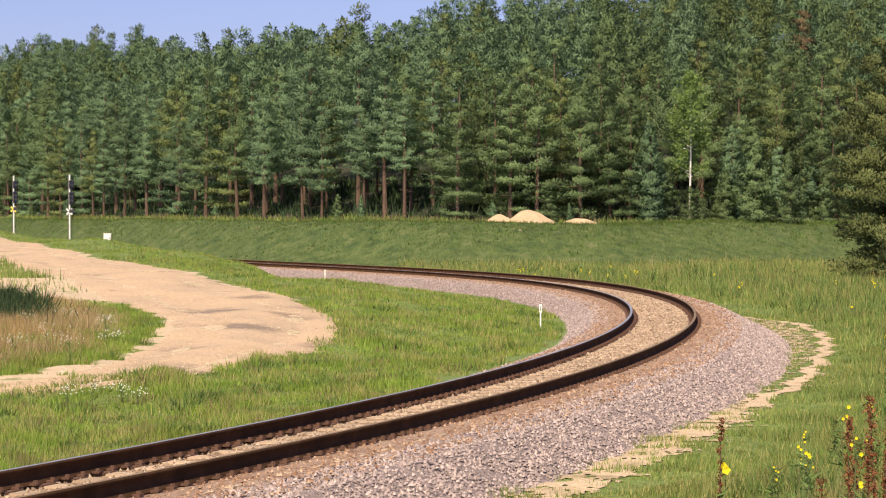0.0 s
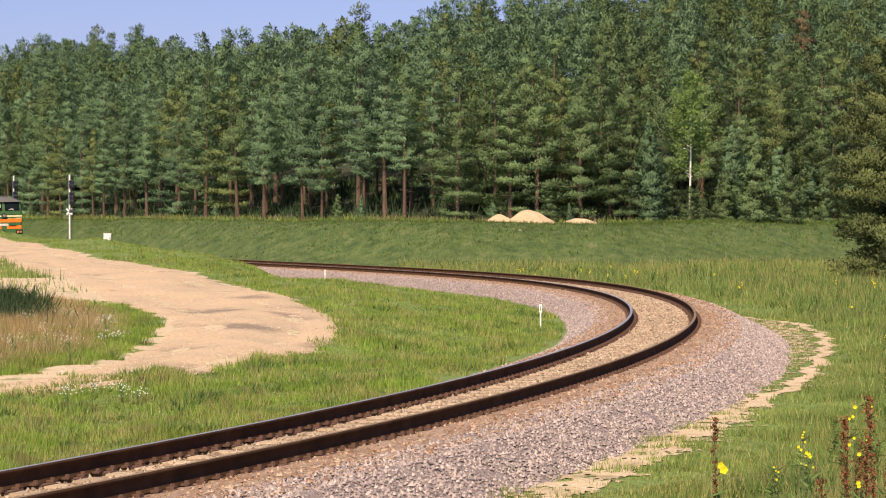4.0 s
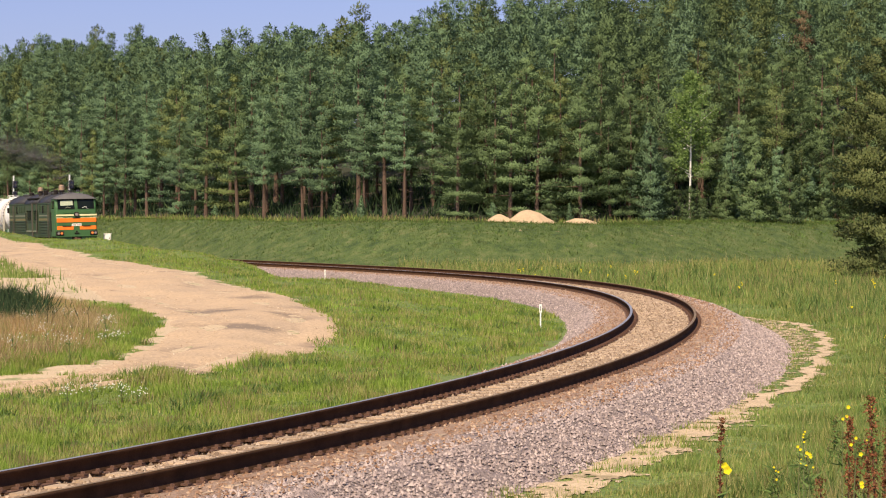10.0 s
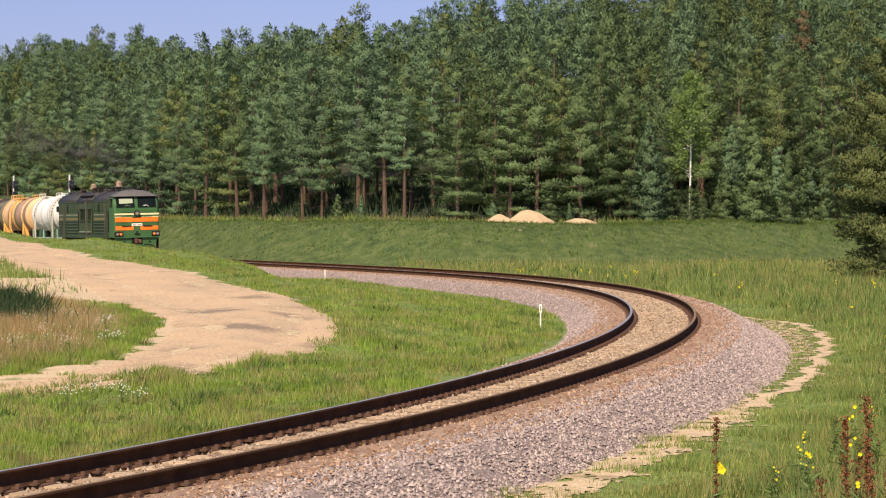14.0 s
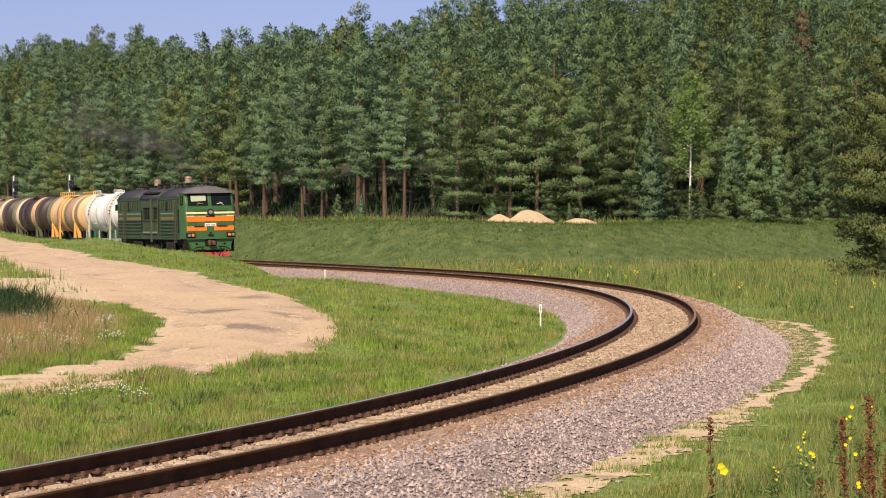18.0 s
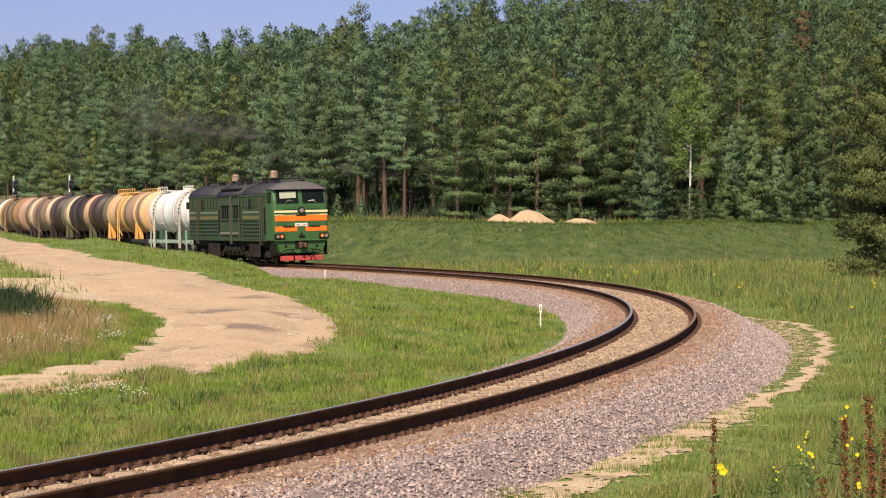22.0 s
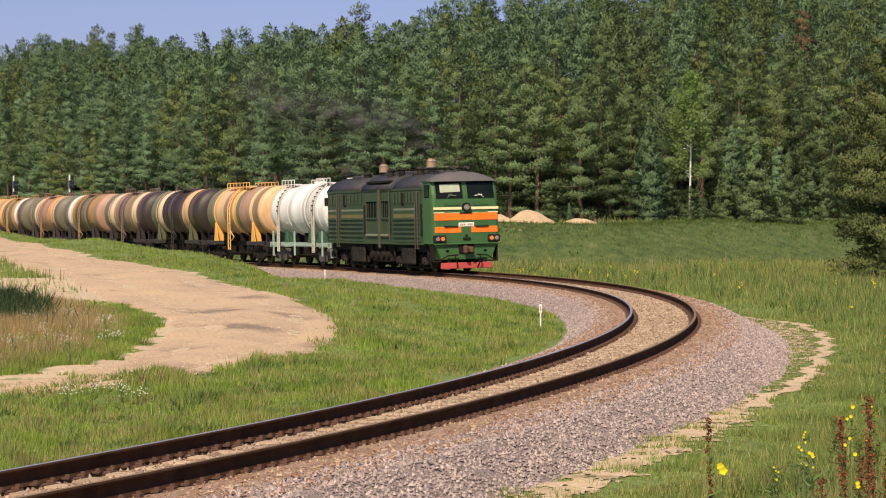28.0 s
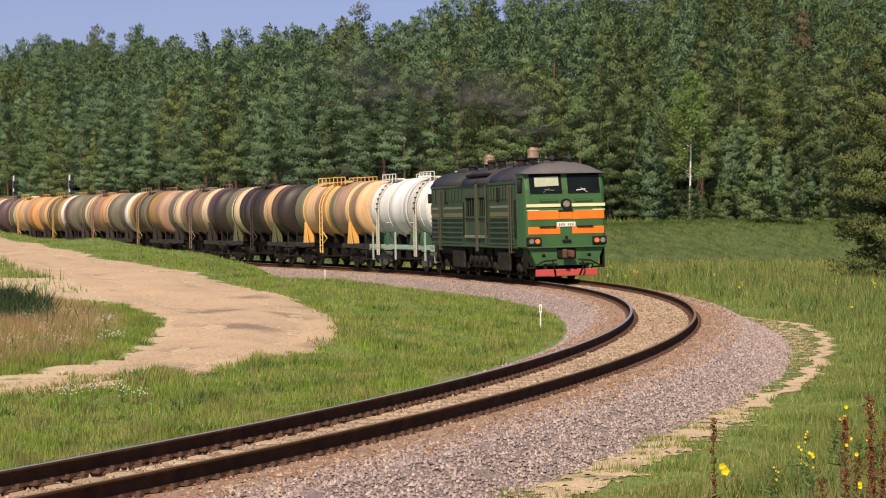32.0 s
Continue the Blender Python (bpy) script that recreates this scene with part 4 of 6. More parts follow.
    h = 0.06 + 0.07 * r.rand(len(x)) + 0.22 * (b > 11) * r.rand(len(x)) + 0.20 * tuft * r.rand(len(x))
    leafy = 0.55 * tuft * patch(x, y, 2.2, 100, -0.1, 0.6) > r.rand(len(x))
    v = blades(r, x[leafy], y[leafy], h[leafy], 0.03 + 0.03 * r.rand(leafy.sum()), 0.9)
    tagged(raw("bank_herbs", v, tri(v), M_WEED), "darker leafy herbs in tufts on the bank", "plants", kind="stuff")
    x, y, h = x[~leafy], y[~leafy], h[~leafy]
    v = blades(r, x, y, h, 0.014 + 0.018 * r.rand(len(x)), 0.7)
    tagged(raw("bank_grass", v, tri(v), M_GRASS_BANK), "short mown grass on the bank", "grass", kind="stuff")
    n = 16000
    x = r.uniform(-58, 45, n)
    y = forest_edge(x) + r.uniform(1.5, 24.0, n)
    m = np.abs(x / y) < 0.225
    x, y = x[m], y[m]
    # near-black blades deepen the painted shade between the trunks
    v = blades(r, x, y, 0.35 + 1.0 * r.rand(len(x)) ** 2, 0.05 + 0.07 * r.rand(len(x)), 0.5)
    tagged(raw("forest_undergrowth", v, tri(v), M_SHADEHERB), "dark undergrowth beneath the pines", "undergrowth", kind="stuff")
    n = 9000
    x = r.uniform(-55, 45, n)
    y = forest_edge(x) + r.uniform(-3.5, 1.5, n)
    m = (np.abs(x / y) < 0.225) & (r.rand(n) < 0.12 + 0.7 * patch(x, y, 6.0, 96, 0.0, 0.7))
    x, y = x[m], y[m]
    v = blades(r, x, y, 0.2 + 0.45 * r.rand(len(x)), 0.03 + 0.02 * r.rand(len(x)), 0.4)
    tagged(raw("edge_straw", v, tri(v), M_BROWNGRASS), "dull brown dry grass along the forest edge", "grass", kind="stuff")
    n = 14000
    x = r.uniform(-55, 45, n)
    y = forest_edge(x) + r.uniform(-4.0, 1.0, n)
    m = (np.abs(x / y) < 0.225) & (r.rand(n) < 0.25 + 0.7 * patch(x, y, 2.4, 97, -0.3, 0.6))
    x, y = x[m], y[m]
    v = blades(r, x, y, 0.15 + 0.5 * r.rand(len(x)) ** 2, 0.04 + 0.03 * r.rand(len(x)), 0.5)
    tagged(raw("edge_weeds", v, tri(v), M_GRASS_MEADOW), "uneven green weeds along the forest edge", "weeds", kind="stuff")


make_grass()


def stones(r, x, y, z, size):
    """Crushed stones: squashed, tilted eight-sided lumps."""
    n = len(x)
    o = np.array([(1, 0, 0), (-1, 0, 0), (0, 1, 0), (0, -1, 0), (0, 0, 1), (0, 0, -1)], float)
    v = o[None] * r.uniform(0.6, 1.25, (n, 6, 1)) + r.normal(0, 0.22, (n, 6, 3))
    v *= (size[:, None] * r.uniform(0.7, 1.2, (n, 3)))[:, None, :]
    a = r.uniform(0, 6.283, n)
    c, s = np.cos(a)[:, None], np.sin(a)[:, None]
    v = np.stack([v[..., 0] * c - v[..., 1] * s, v[..., 0] * s + v[..., 1] * c, v[..., 2]], -1) + np.stack([x, y, z], 1)[:, None]
    f = np.array([(0, 2, 4), (2, 1, 4), (1, 3, 4), (3, 0, 4)])
    return v.reshape(-1, 3), (f[None] + np.arange(n)[:, None, None] * 6).reshape(-1, 3)


def make_stones():
    r = np.random.RandomState(12)
    prof_o = np.array([-3.3, -2.8, -2.4, -1.95, -1.5, -1.1, 1.1, 1.5, 1.85, 2.3, 2.75, 3.3])
    prof_z = np.array([-0.95, -0.74, -0.52, -0.28, -0.225, -0.235, -0.235, -0.225, -0.25, -0.48, -0.74, -0.95])
    n = 125000
    s = -12 + 130 * r.rand(n) ** 1.8
    off = np.where(r.rand(n) < np.interp(s, [0, 30, 60], [0.92, 0.75, 0.35]), -(1.22 + 1.85 * r.rand(n) ** 0.85), r.uniform(1.3, 3.05, n))
    x, y, _ = track(s, off)
    z = np.interp(off, prof_o, prof_z) - off * CANT / GAUGE
    size = (0.013 + 0.017 * r.rand(n) ** 1.4) * np.interp(s, [0, 60, 120], [1, 1.25, 1.7])
    v, f = stones(r, x, y, z + size * 0.35, size)
    tagged(raw("ballast_stones", v, f, M_STONE), "loose pinkish grey crushed ballast stones", "stones", kind="stuff")
    # sandy crumbs between the rails and gravel on the road
    n = 19000
    s = -12 + 120 * r.rand(n) ** 1.7
    off = np.where(r.rand(n) < 0.55, -r.uniform(0.93, 1.9, n), r.uniform(0.93, 1.8, n))
    x, y, _ = track(s, off)
    size = r.uniform(0.010, 0.026, n) * np.interp(s, [0, 60, 120], [1, 1.3, 1.8])
    v, f = stones(r, x, y, -0.185 - off * CANT / GAUGE + size * 0.2 - np.clip(np.abs(off) - 1.5, 0, 1) * 0.16, size)
    tagged(raw("rusty_grit", v, f, M_RUSTSTONE), "rust-stained grit beside the rails", "gravel", kind="stuff")
    n = 17000
    s = -12 + 120 * r.rand(n) ** 1.7
    off = r.uniform(-0.72, 0.72, n)
    x, y, _ = track(s, off)
    size = r.uniform(0.010, 0.030, n) * np.interp(s, [0, 60, 120], [1, 1.3, 1.8])
    v, f = stones(r, x, y, -0.203 - off * CANT / GAUGE + size * 0.2, size)
    tagged(raw("track_gravel", v, f, M_SANDSTONE), "sandy gravel crumbs between the rails", "gravel", kind="stuff")
    c, side = road_line(260)
    n = 9000
    k = r.randint(110, 250, n)
    e = r.uniform(-0.95, 0.95, n)
    p = c[k, :2] + side[k] * (e * c[k, 2] / 2)[:, None] + r.normal(0, 0.2, (n, 2))
    size = r.uniform(0.010, 0.030, n) * r.rand(n) ** 0.5
    v, f = stones(r, p[:, 0], p[:, 1], ground_z(p[:, 0], p[:, 1]) + 0.045, size)
    tagged(raw("road_gravel", v, f, M_ROADGRIT), "scattered pale gravel on the dirt road", "gravel", kind="stuff")


make_stones()
# ---- train ----
WHEEL_ROWS = [i / 6.0 for i in range(193)]


def train_at(t):
    """Arc length of the train's front at t seconds: a nearly steady four metres a second."""
    return 199.80 - 4.12675 * t - 0.011458 * t ** 2 + 0.0002998 * t ** 3



def paint(name, a, dirt=(0.10, 0.075, 0.055), amount=0.62, rough=0.5, scale=1.6, streak=0.35):
    """Weathered vehicle paint: dirt in patches drawn out downwards."""
    return mat(name, a, tuple(v * 0.82 for v in a), scale, rough, 0.12, fine=45, fine_amount=0.12, c=dirt, c_scale=1.1, c_from=amount, c_to=amount + 0.2, stretch=(1, 1, streak), depth=0.01)


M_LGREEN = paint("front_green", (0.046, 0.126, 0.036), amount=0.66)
# side green and side stripes are set darker than those on the cab front
M_LSIDE = paint("dark_dusty_green", (0.036, 0.066, 0.026), (0.062, 0.066, 0.038), 0.54, 0.6)
M_LROOF = paint("roof_grey", (0.042, 0.040, 0.040), (0.022, 0.02, 0.02), 0.55, 0.6)
M_CABROOF = paint("cab_roof_grey", (0.115, 0.108, 0.105), (0.06, 0.055, 0.05), 0.6, 0.6)
M_ORANGE = paint("signal_orange", (1.0, 0.215, 0.016), (0.8, 0.15, 0.02), 0.72, 0.45)
M_RED = paint("plough_red", (0.50, 0.075, 0.065), amount=0.66)
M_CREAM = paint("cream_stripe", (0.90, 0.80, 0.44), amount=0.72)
M_STRIPE = paint("dark_yellow_stripe", (0.175, 0.150, 0.052), amount=0.62)
M_DULL = paint("dark_cream_stripe", (0.20, 0.215, 0.145), amount=0.62)
M_RAILING = paint("rail_tan", (0.075, 0.066, 0.045), amount=0.62)
# underside steels set near black, with the dark under the train in their colour
M_BLACK = mat("grimy_black_steel", (0.011, 0.010, 0.0095), (0.022, 0.018, 0.015), 3.0, 0.75, 0.3, fine=40, spec=0.12)
M_UNDER = mat("dusty_dark_gear", (0.010, 0.009, 0.008), (0.034, 0.027, 0.022), 6.0, 0.85, 0.3, fine=40, spec=0.12)
M_GREYBOX = mat("dusty_grey_plate", (0.044, 0.036, 0.032), (0.014, 0.012, 0.011), 2.6, 0.8, 0.2, fine=40, spec=0.12)
M_RUBBER = mat("black_rubber", (0.008, 0.008, 0.008), (0.012, 0.012, 0.012), 5.0, 0.95, 0.1, spec=0.08)
M_PANE = mat("cab_glass", (0.006, 0.009, 0.008), (0.010, 0.014, 0.012), 1.0, 0.06, 0.0, fine_amount=0.1, spec=0.16)
M_BLIND = mat("pale_blind", (0.42, 0.46, 0.33), (0.36, 0.40, 0.28), 2.0, 0.8, 0.1)
M_LAMP = mat("lamp_lens", (0.30, 0.27, 0.25), (0.16, 0.14, 0.13), 8.0, 0.12, 0.1)
# saturated orange stands in for the lit glow of the lens
M_AMBER = mat("orange_glow_lens", (0.85, 0.30, 0.06), (0.55, 0.14, 0.05), 12.0, 0.15, 0.1)
M_COPPER = mat("heat_tinted_steel", (0.62, 0.42, 0.26), (0.42, 0.27, 0.18), 5.0, 0.42, 0.1, metal=0.6)
M_WHITE = mat("white_plate", (0.80, 0.78, 0.70), (0.70, 0.68, 0.60), 4.0, 0.6, 0.05)
M_BARS = mat("plate_bars", (0.35, 0.20, 0.12), (0.28, 0.16, 0.10), 4.0, 0.7, 0.05)
M_WHEEL = mat("wheel_steel", (0.028, 0.023, 0.020), (0.014, 0.012, 0.011), 4.0, 0.5, 0.15, metal=0.5)


def wheelset_bm(r):
    bm = bmesh.new()
    rod(bm, (0, -1.0, 0), (0, 1.0, 0), 0.09, 10)
    for q in (-1, 1):
        rod(bm, (0, q * 0.73, 0), (0, q * 0.86, 0), r, 26)
        rod(bm, (0, q * 0.70, 0), (0, q * 0.735, 0), r + 0.028, 26)
        rod(bm, (0, q * 0.855, 0), (0, q * 0.875, 0), r * 0.45, 10)
        for k in range(4):
            a = k * math.pi / 2 + 0.4
            rod(bm, (math.cos(a) * r * 0.62, q * 0.862, math.sin(a) * r * 0.62), (math.cos(a) * r * 0.62, q * 0.872, math.sin(a) * r * 0.62), 0.05, 6)
    return bm


WHEELS = []


def add_wheelset(parent, x, r, shared=[None, None]):
    i = 0 if r > 0.5 else 1
    if shared[i] is None:
        o = part("wheelset", wheelset_bm(r), M_WHEEL, parent)
        shared[i] = o
    else:
        o = again(shared[i], "wheelset", Matrix(), parent)
    o.location = (x, 0, r)
    WHEELS.append((o, x, r))
    return o


def make_loco():
    L = tagged(empty("diesel_locomotive"), "green and orange diesel locomotive hauling the tank train, dark dusty sides", "locomotive")
    # long hood with ribbed sides
    bm = bmesh.new()
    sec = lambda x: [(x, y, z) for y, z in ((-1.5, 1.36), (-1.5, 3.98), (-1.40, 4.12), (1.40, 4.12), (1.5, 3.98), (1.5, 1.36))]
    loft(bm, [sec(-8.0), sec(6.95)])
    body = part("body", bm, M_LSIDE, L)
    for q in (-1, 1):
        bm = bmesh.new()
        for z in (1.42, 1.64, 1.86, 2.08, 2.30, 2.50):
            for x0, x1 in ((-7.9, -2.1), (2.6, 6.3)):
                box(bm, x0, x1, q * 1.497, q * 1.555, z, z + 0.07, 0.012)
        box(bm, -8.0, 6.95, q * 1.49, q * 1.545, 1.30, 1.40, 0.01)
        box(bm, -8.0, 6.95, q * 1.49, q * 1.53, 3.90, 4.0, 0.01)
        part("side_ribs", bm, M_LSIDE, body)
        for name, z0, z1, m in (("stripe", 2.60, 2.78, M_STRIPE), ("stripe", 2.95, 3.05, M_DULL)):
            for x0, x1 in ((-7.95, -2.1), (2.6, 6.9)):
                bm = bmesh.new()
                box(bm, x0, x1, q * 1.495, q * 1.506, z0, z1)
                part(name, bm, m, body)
        # upper louvres, each with a black strip beside it as painted shade
        for x0, x1, n in ((-7.3, -2.4, 9), (2.7, 5.9, 8)):
            for k in range(n):
                x = x0 + (x1 - x0) * k / (n - 1)
                bm = bmesh.new()
                box(bm, x - 0.09, x + 0.09, q * 1.49, q * 1.545, 3.28, 3.84, 0.02)
                lv = part("louvre", bm, M_LSIDE, body)
                bm = bmesh.new()
                box(bm, x + 0.10, x + 0.16, q * 1.49, q * 1.506, 3.30, 3.82)
                part("slot", bm, M_BLACK, lv)
        for x in (-5.0, 4.0):
            bm = bmesh.new()
            box(bm, x - 0.16, x + 0.16, q * 1.49, q * 1.553, 3.2, 3.8, 0.02)
            part("vent_slot", bm, M_BLACK, body)
        # the two barred openings amidships; flat black panels paint the shade inside them
        for x0, x1 in ((-1.45, 0.25), (0.85, 2.05)):
            bm = bmesh.new()
            box(bm, x0, x1, q * 1.48, q * 1.508, 2.62, 3.42)
            w = part("side_opening", bm, M_RUBBER, body)
            bm = bmesh.new()
            for k in range(4):
                x = x0 + (x1 - x0) * (k + 0.5) / 4
                box(bm, x - 0.018, x + 0.018, q * 1.505, q * 1.525, 2.62, 3.42)
            tagged(part("bars", bm, M_LSIDE, w), kind="stuff")
            bm = bmesh.new()
            for a, b, c, d in ((x0 - 0.07, x0, 1.75, 3.5), (x1, x1 + 0.07, 1.75, 3.5), (x0, x1, 3.42, 3.5), (x0, x1, 2.54, 2.62)):
                box(bm, a, b, q * 1.495, q * 1.56, c, d)
            part("window_frame", bm, M_LSIDE, w)
            bm = bmesh.new()
            box(bm, x0 - 0.1, x1 + 0.1, q * 1.5, q * 1.58, 1.68, 1.80, 0.02)
            part("sill", bm, M_DULL, w)
        bm = bmesh.new()
        box(bm, 0.42, 0.66, q * 1.49, q * 1.60, 1.1, 4.0, 0.03)
        part("pillar", bm, M_RAILING, body)
        bm = bmesh.new()
        rod(bm, (2.2, q * 1.58, 1.5), (2.2, q * 1.58, 3.95), 0.03)
        rod(bm, (2.2, q * 1.58, 2.4), (2.0, q * 1.55, 1.7), 0.05)
        part("pipe", bm, M_RAILING, body)
        for x in (-6.0, 6.1):
            for dx in (-0.17, 0.17):
                bm = bmesh.new()
                rod(bm, (x + dx, q * 1.60, 1.1), (x + dx, q * 1.60, 3.85), 0.024)
                for z in (1.15, 2.5, 3.8):
                    rod(bm, (x + dx, q * 1.49, z), (x + dx, q * 1.60, z), 0.018, 6)
                part("handrail", bm, M_RAILING, body)
            bm = bmesh.new()
            box(bm, x - 0.33, x + 0.33, q * 1.497, q * 1.522, 1.45, 3.86, 0.01)
            d = part("side_door", bm, M_LSIDE, body)
            bm = bmesh.new()
            box(bm, x - 0.05, x + 0.05, q * 1.52, q * 1.55, 2.3, 2.36)
            part("handle", bm, M_BLACK, d)
        for x in (-1.78, 6.62):
            bm = bmesh.new()
            box(bm, x - 0.10, x + 0.10, q * 1.49, q * 1.55, 1.75, 3.25, 0.02)
            part("slot_cover", bm, M_BLACK, body)
        # cab side window and mirror
        bm = bmesh.new()
        box(bm, 7.15, 7.85, q * 1.50, q * 1.575, 3.5, 4.12, 0.03)
        w = part("cab_side_window", bm, M_RUBBER, L)
        bm = bmesh.new()
        box(bm, 7.22, 7.78, q * 1.57, q * 1.582, 3.57, 4.05)
        part("pane", bm, M_PANE, w)
        bm = bmesh.new()
        box(bm, -8.22, -7.98, q * 1.42, q * 1.62, 3.25, 3.7, 0.04)
        part("rear_lamp_box", bm, M_BLACK, L)
    # roof skins
    arc = [(-1.53, 3.97), (-1.36, 4.24), (-1.0, 4.50), (-0.5, 4.66), (0, 4.71), (0.5, 4.66), (1.0, 4.50), (1.36, 4.24), (1.53, 3.97), (1.4, 3.95), (-1.4, 3.95)]
    for x0, x1, k in ((-8.03, -2.35, 0.0), (-2.25, 2.3, 0.05), (2.4, 6.9, 0.0)):
        bm = bmesh.new()
        loft(bm, [[(x, y * (1 + k * 0.3), z + k * (z > 4.3)) for y, z in arc] for x in (x0, x1)])
        sect = part("roof_section", bm, M_LROOF, L, "", True)
        for x in (x0 + 0.06, x1 - 0.06):
            bm = bmesh.new()
            loft(bm, [[(x + d, y * 1.012 * (1 + k * 0.3), z + 0.025 + k * (z > 4.3)) for y, z in arc] for d in (-0.05, 0.05)])
            part("roof_rib", bm, M_LROOF, sect)
        if k:
            bm = bmesh.new()
            for q in (-1, 1):
                box(bm, x0 + 0.5, x1 - 0.6, q * 1.05, q * 1.42, 4.32, 4.44, 0.02)
            part("roof_grille", bm, M_BLACK, sect)
    # exhausts and clutter on the roof
    for x, h in ((-3.4, 5.36), (3.7, 5.44)):
        bm = bmesh.new()
        rod(bm, (x, 0, 4.6), (x, 0, h - 0.42), 0.17, 14)
        stack = part("exhaust_stack", bm, M_BLACK, L)
        bm = bmesh.new()
        rod(bm, (x, 0, h - 0.42), (x, 0, h - 0.12), 0.22, 18)
        rod(bm, (x, 0, h - 0.12), (x, 0, h - 0.03), 0.22, 18, 0.14)
        rod(bm, (x, 0, h - 0.03), (x, 0, h), 0.15, 18)
        part("silencer", bm, M_COPPER, stack, "copper-tinted silencer drum")
        bm = bmesh.new()
        for z in (h - 0.44, h - 0.15):
            rod(bm, (x, 0, z), (x, 0, z + 0.03), 0.235, 18)
        part("ring", bm, M_LAMP, stack)
    for x, w, l, h in ((-5.6, 0.7, 1.6, 0.08), (-1.2, 0.5, 1.2, 0.14), (0.6, 0.55, 0.7, 0.18), (2.0, 0.45, 0.9, 0.12), (5.4, 0.5, 1.1, 0.08)):
        bm = bmesh.new()
        box(bm, x - l / 2, x + l / 2, -w, w, 4.55, 4.72 + h, 0.05)
        part("roof_hatch", bm, M_LROOF, L)
    for x, y, h in ((0.0, -0.75, 5.02), (1.5, -0.7, 5.05), (-4.8, -0.4, 4.95), (2.7, -0.2, 5.05)):
        bm = bmesh.new()
        rod(bm, (x, y, 4.5), (x, y, h - 0.1), 0.16, 12)
        rod(bm, (x, y, h - 0.1), (x, y, h), 0.21, 12, 0.14)
        part("roof_vent", bm, M_GREYBOX, L)
    bm = bmesh.new()
    for y in (-0.55, 0.55):
        rod(bm, (2.6, y, 4.93), (7.2, y, 4.90), 0.03)
        for x in (2.7, 4.2, 5.7, 7.1):
            rod(bm, (x, y, 4.55), (x, y, 4.93), 0.02, 6)
    part("roof_railing", bm, M_BLACK, L)
    bm = bmesh.new()
    for y in (-0.35, 0.3):
        rod(bm, (7.1, y, 4.92), (7.75, y, 4.90), 0.035, 10, 0.09)
    part("horn", bm, M_LROOF, L)
    # cab
    bm = bmesh.new()
    out = [(-1.0, 0.0), (-1.0, 0.35), (-1.0, 0.66), (-1.0, 0.86), (1.0, 0.86), (1.0, 0.66), (1.0, 0.35), (1.0, 0.0)]
    zz = lambda k: 1.36 + k * 3.44
    rake = lambda z: 8.22 if z < 3.3 else 8.22 - (z - 3.3) * 0.28
    rings = []
    for w, back in ((1.555, None), (1.555, 0.22), (1.50, 0.07), (1.40, 0.0)):
        rings.append([(6.95 if back is None else rake(zz(k)) - back, y * w, zz(k)) for y, k in out])
    loft(bm, rings)
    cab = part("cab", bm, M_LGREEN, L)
    bm = bmesh.new()
    crown = [(-1.60, 4.26), (-1.46, 4.36), (-1.1, 4.55), (-0.55, 4.70), (0, 4.75), (0.55, 4.70), (1.1, 4.55), (1.46, 4.36), (1.60, 4.26)]
    loft(bm, [[(x, y * k, 4.26 + (z - 4.26) * v) for y, z in crown] for x, k, v in ((6.85, 1.0, 1.0), (7.6, 1.0, 1.0), (7.95, 0.985, 0.72), (8.12, 0.965, 0.12), (8.14, 0.96, 0.0))])
    part("cab_roof", bm, M_CABROOF, L, "grey rounded cab roof with a visor edge", True)
    slope = lambda z: 8.22 - max(0, z - 3.3) * 0.28
    for q in (-1, 1):
        y0, y1 = q * 0.17, q * 1.28
        bm = bmesh.new()
        ring = lambda e, dx: [(slope(z) + dx, y, z) for y, z in ((y0 - q * e, 3.55 - e), (y1 + q * e, 3.55 - e), (y1 + q * e, 4.20 + e), (y0 - q * e, 4.20 + e))]
        loft(bm, [ring(0.055, -0.02), ring(0.055, 0.02), ring(0.0, 0.02), ring(0.0, -0.02)], caps=False)
        win = part("windscreen", bm, M_RUBBER, cab)
        bm = bmesh.new()
        loft(bm, [ring(0.01, -0.01), ring(0.01, 0.008)])
        part("pane", bm, M_PANE, win, "dark glossy windscreen pane")
        if q < 0:
            bm = bmesh.new()
            loft(bm, [[(slope(z) + dx, y, z) for y, z in ((-1.14, 3.74), (-0.22, 3.78), (-0.22, 4.15), (-1.14, 4.12))] for dx in (0.009, 0.012)])
            part("blind", bm, M_BLIND, win, "pale green sun blind behind the windscreen")
        bm = bmesh.new()
        rod(bm, (slope(3.58) + 0.05, q * 0.85, 3.50), (slope(3.7) + 0.05, q * 0.6, 3.68), 0.012, 6)
        rod(bm, (slope(3.6) + 0.05, q * 0.42, 3.58), (slope(3.7) + 0.05, q * 0.78, 3.63), 0.018, 6)
        part("wiper", bm, M_DULL if q < 0 else M_WHITE, win)
        # orange panels, stripes and lamps
        bm = bmesh.new()
        box(bm, 8.21, 8.235, q * 0.25, q * 1.46, 2.44, 2.77, 0.01)
        part("upper_orange_panel", bm, M_ORANGE, cab, "bright orange warning panel")
        bm = bmesh.new()
        box(bm, 8.21, 8.235, q * 0.23, q * 1.45, 1.86, 2.15, 0.01)
        part("lower_orange_panel", bm, M_ORANGE, cab, "bright orange warning panel")
        bm = bmesh.new()
        box(bm, 8.21, 8.23, q * 0.2, q * 1.5, 2.94, 3.06)
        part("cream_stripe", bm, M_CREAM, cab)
        bm = bmesh.new()
        box(bm, 8.21, 8.228, q * 1.02, q * 1.49, 2.785, 2.83)
        box(bm, 8.21, 8.228, q * 0.25, q * 1.02, 2.785, 2.80)
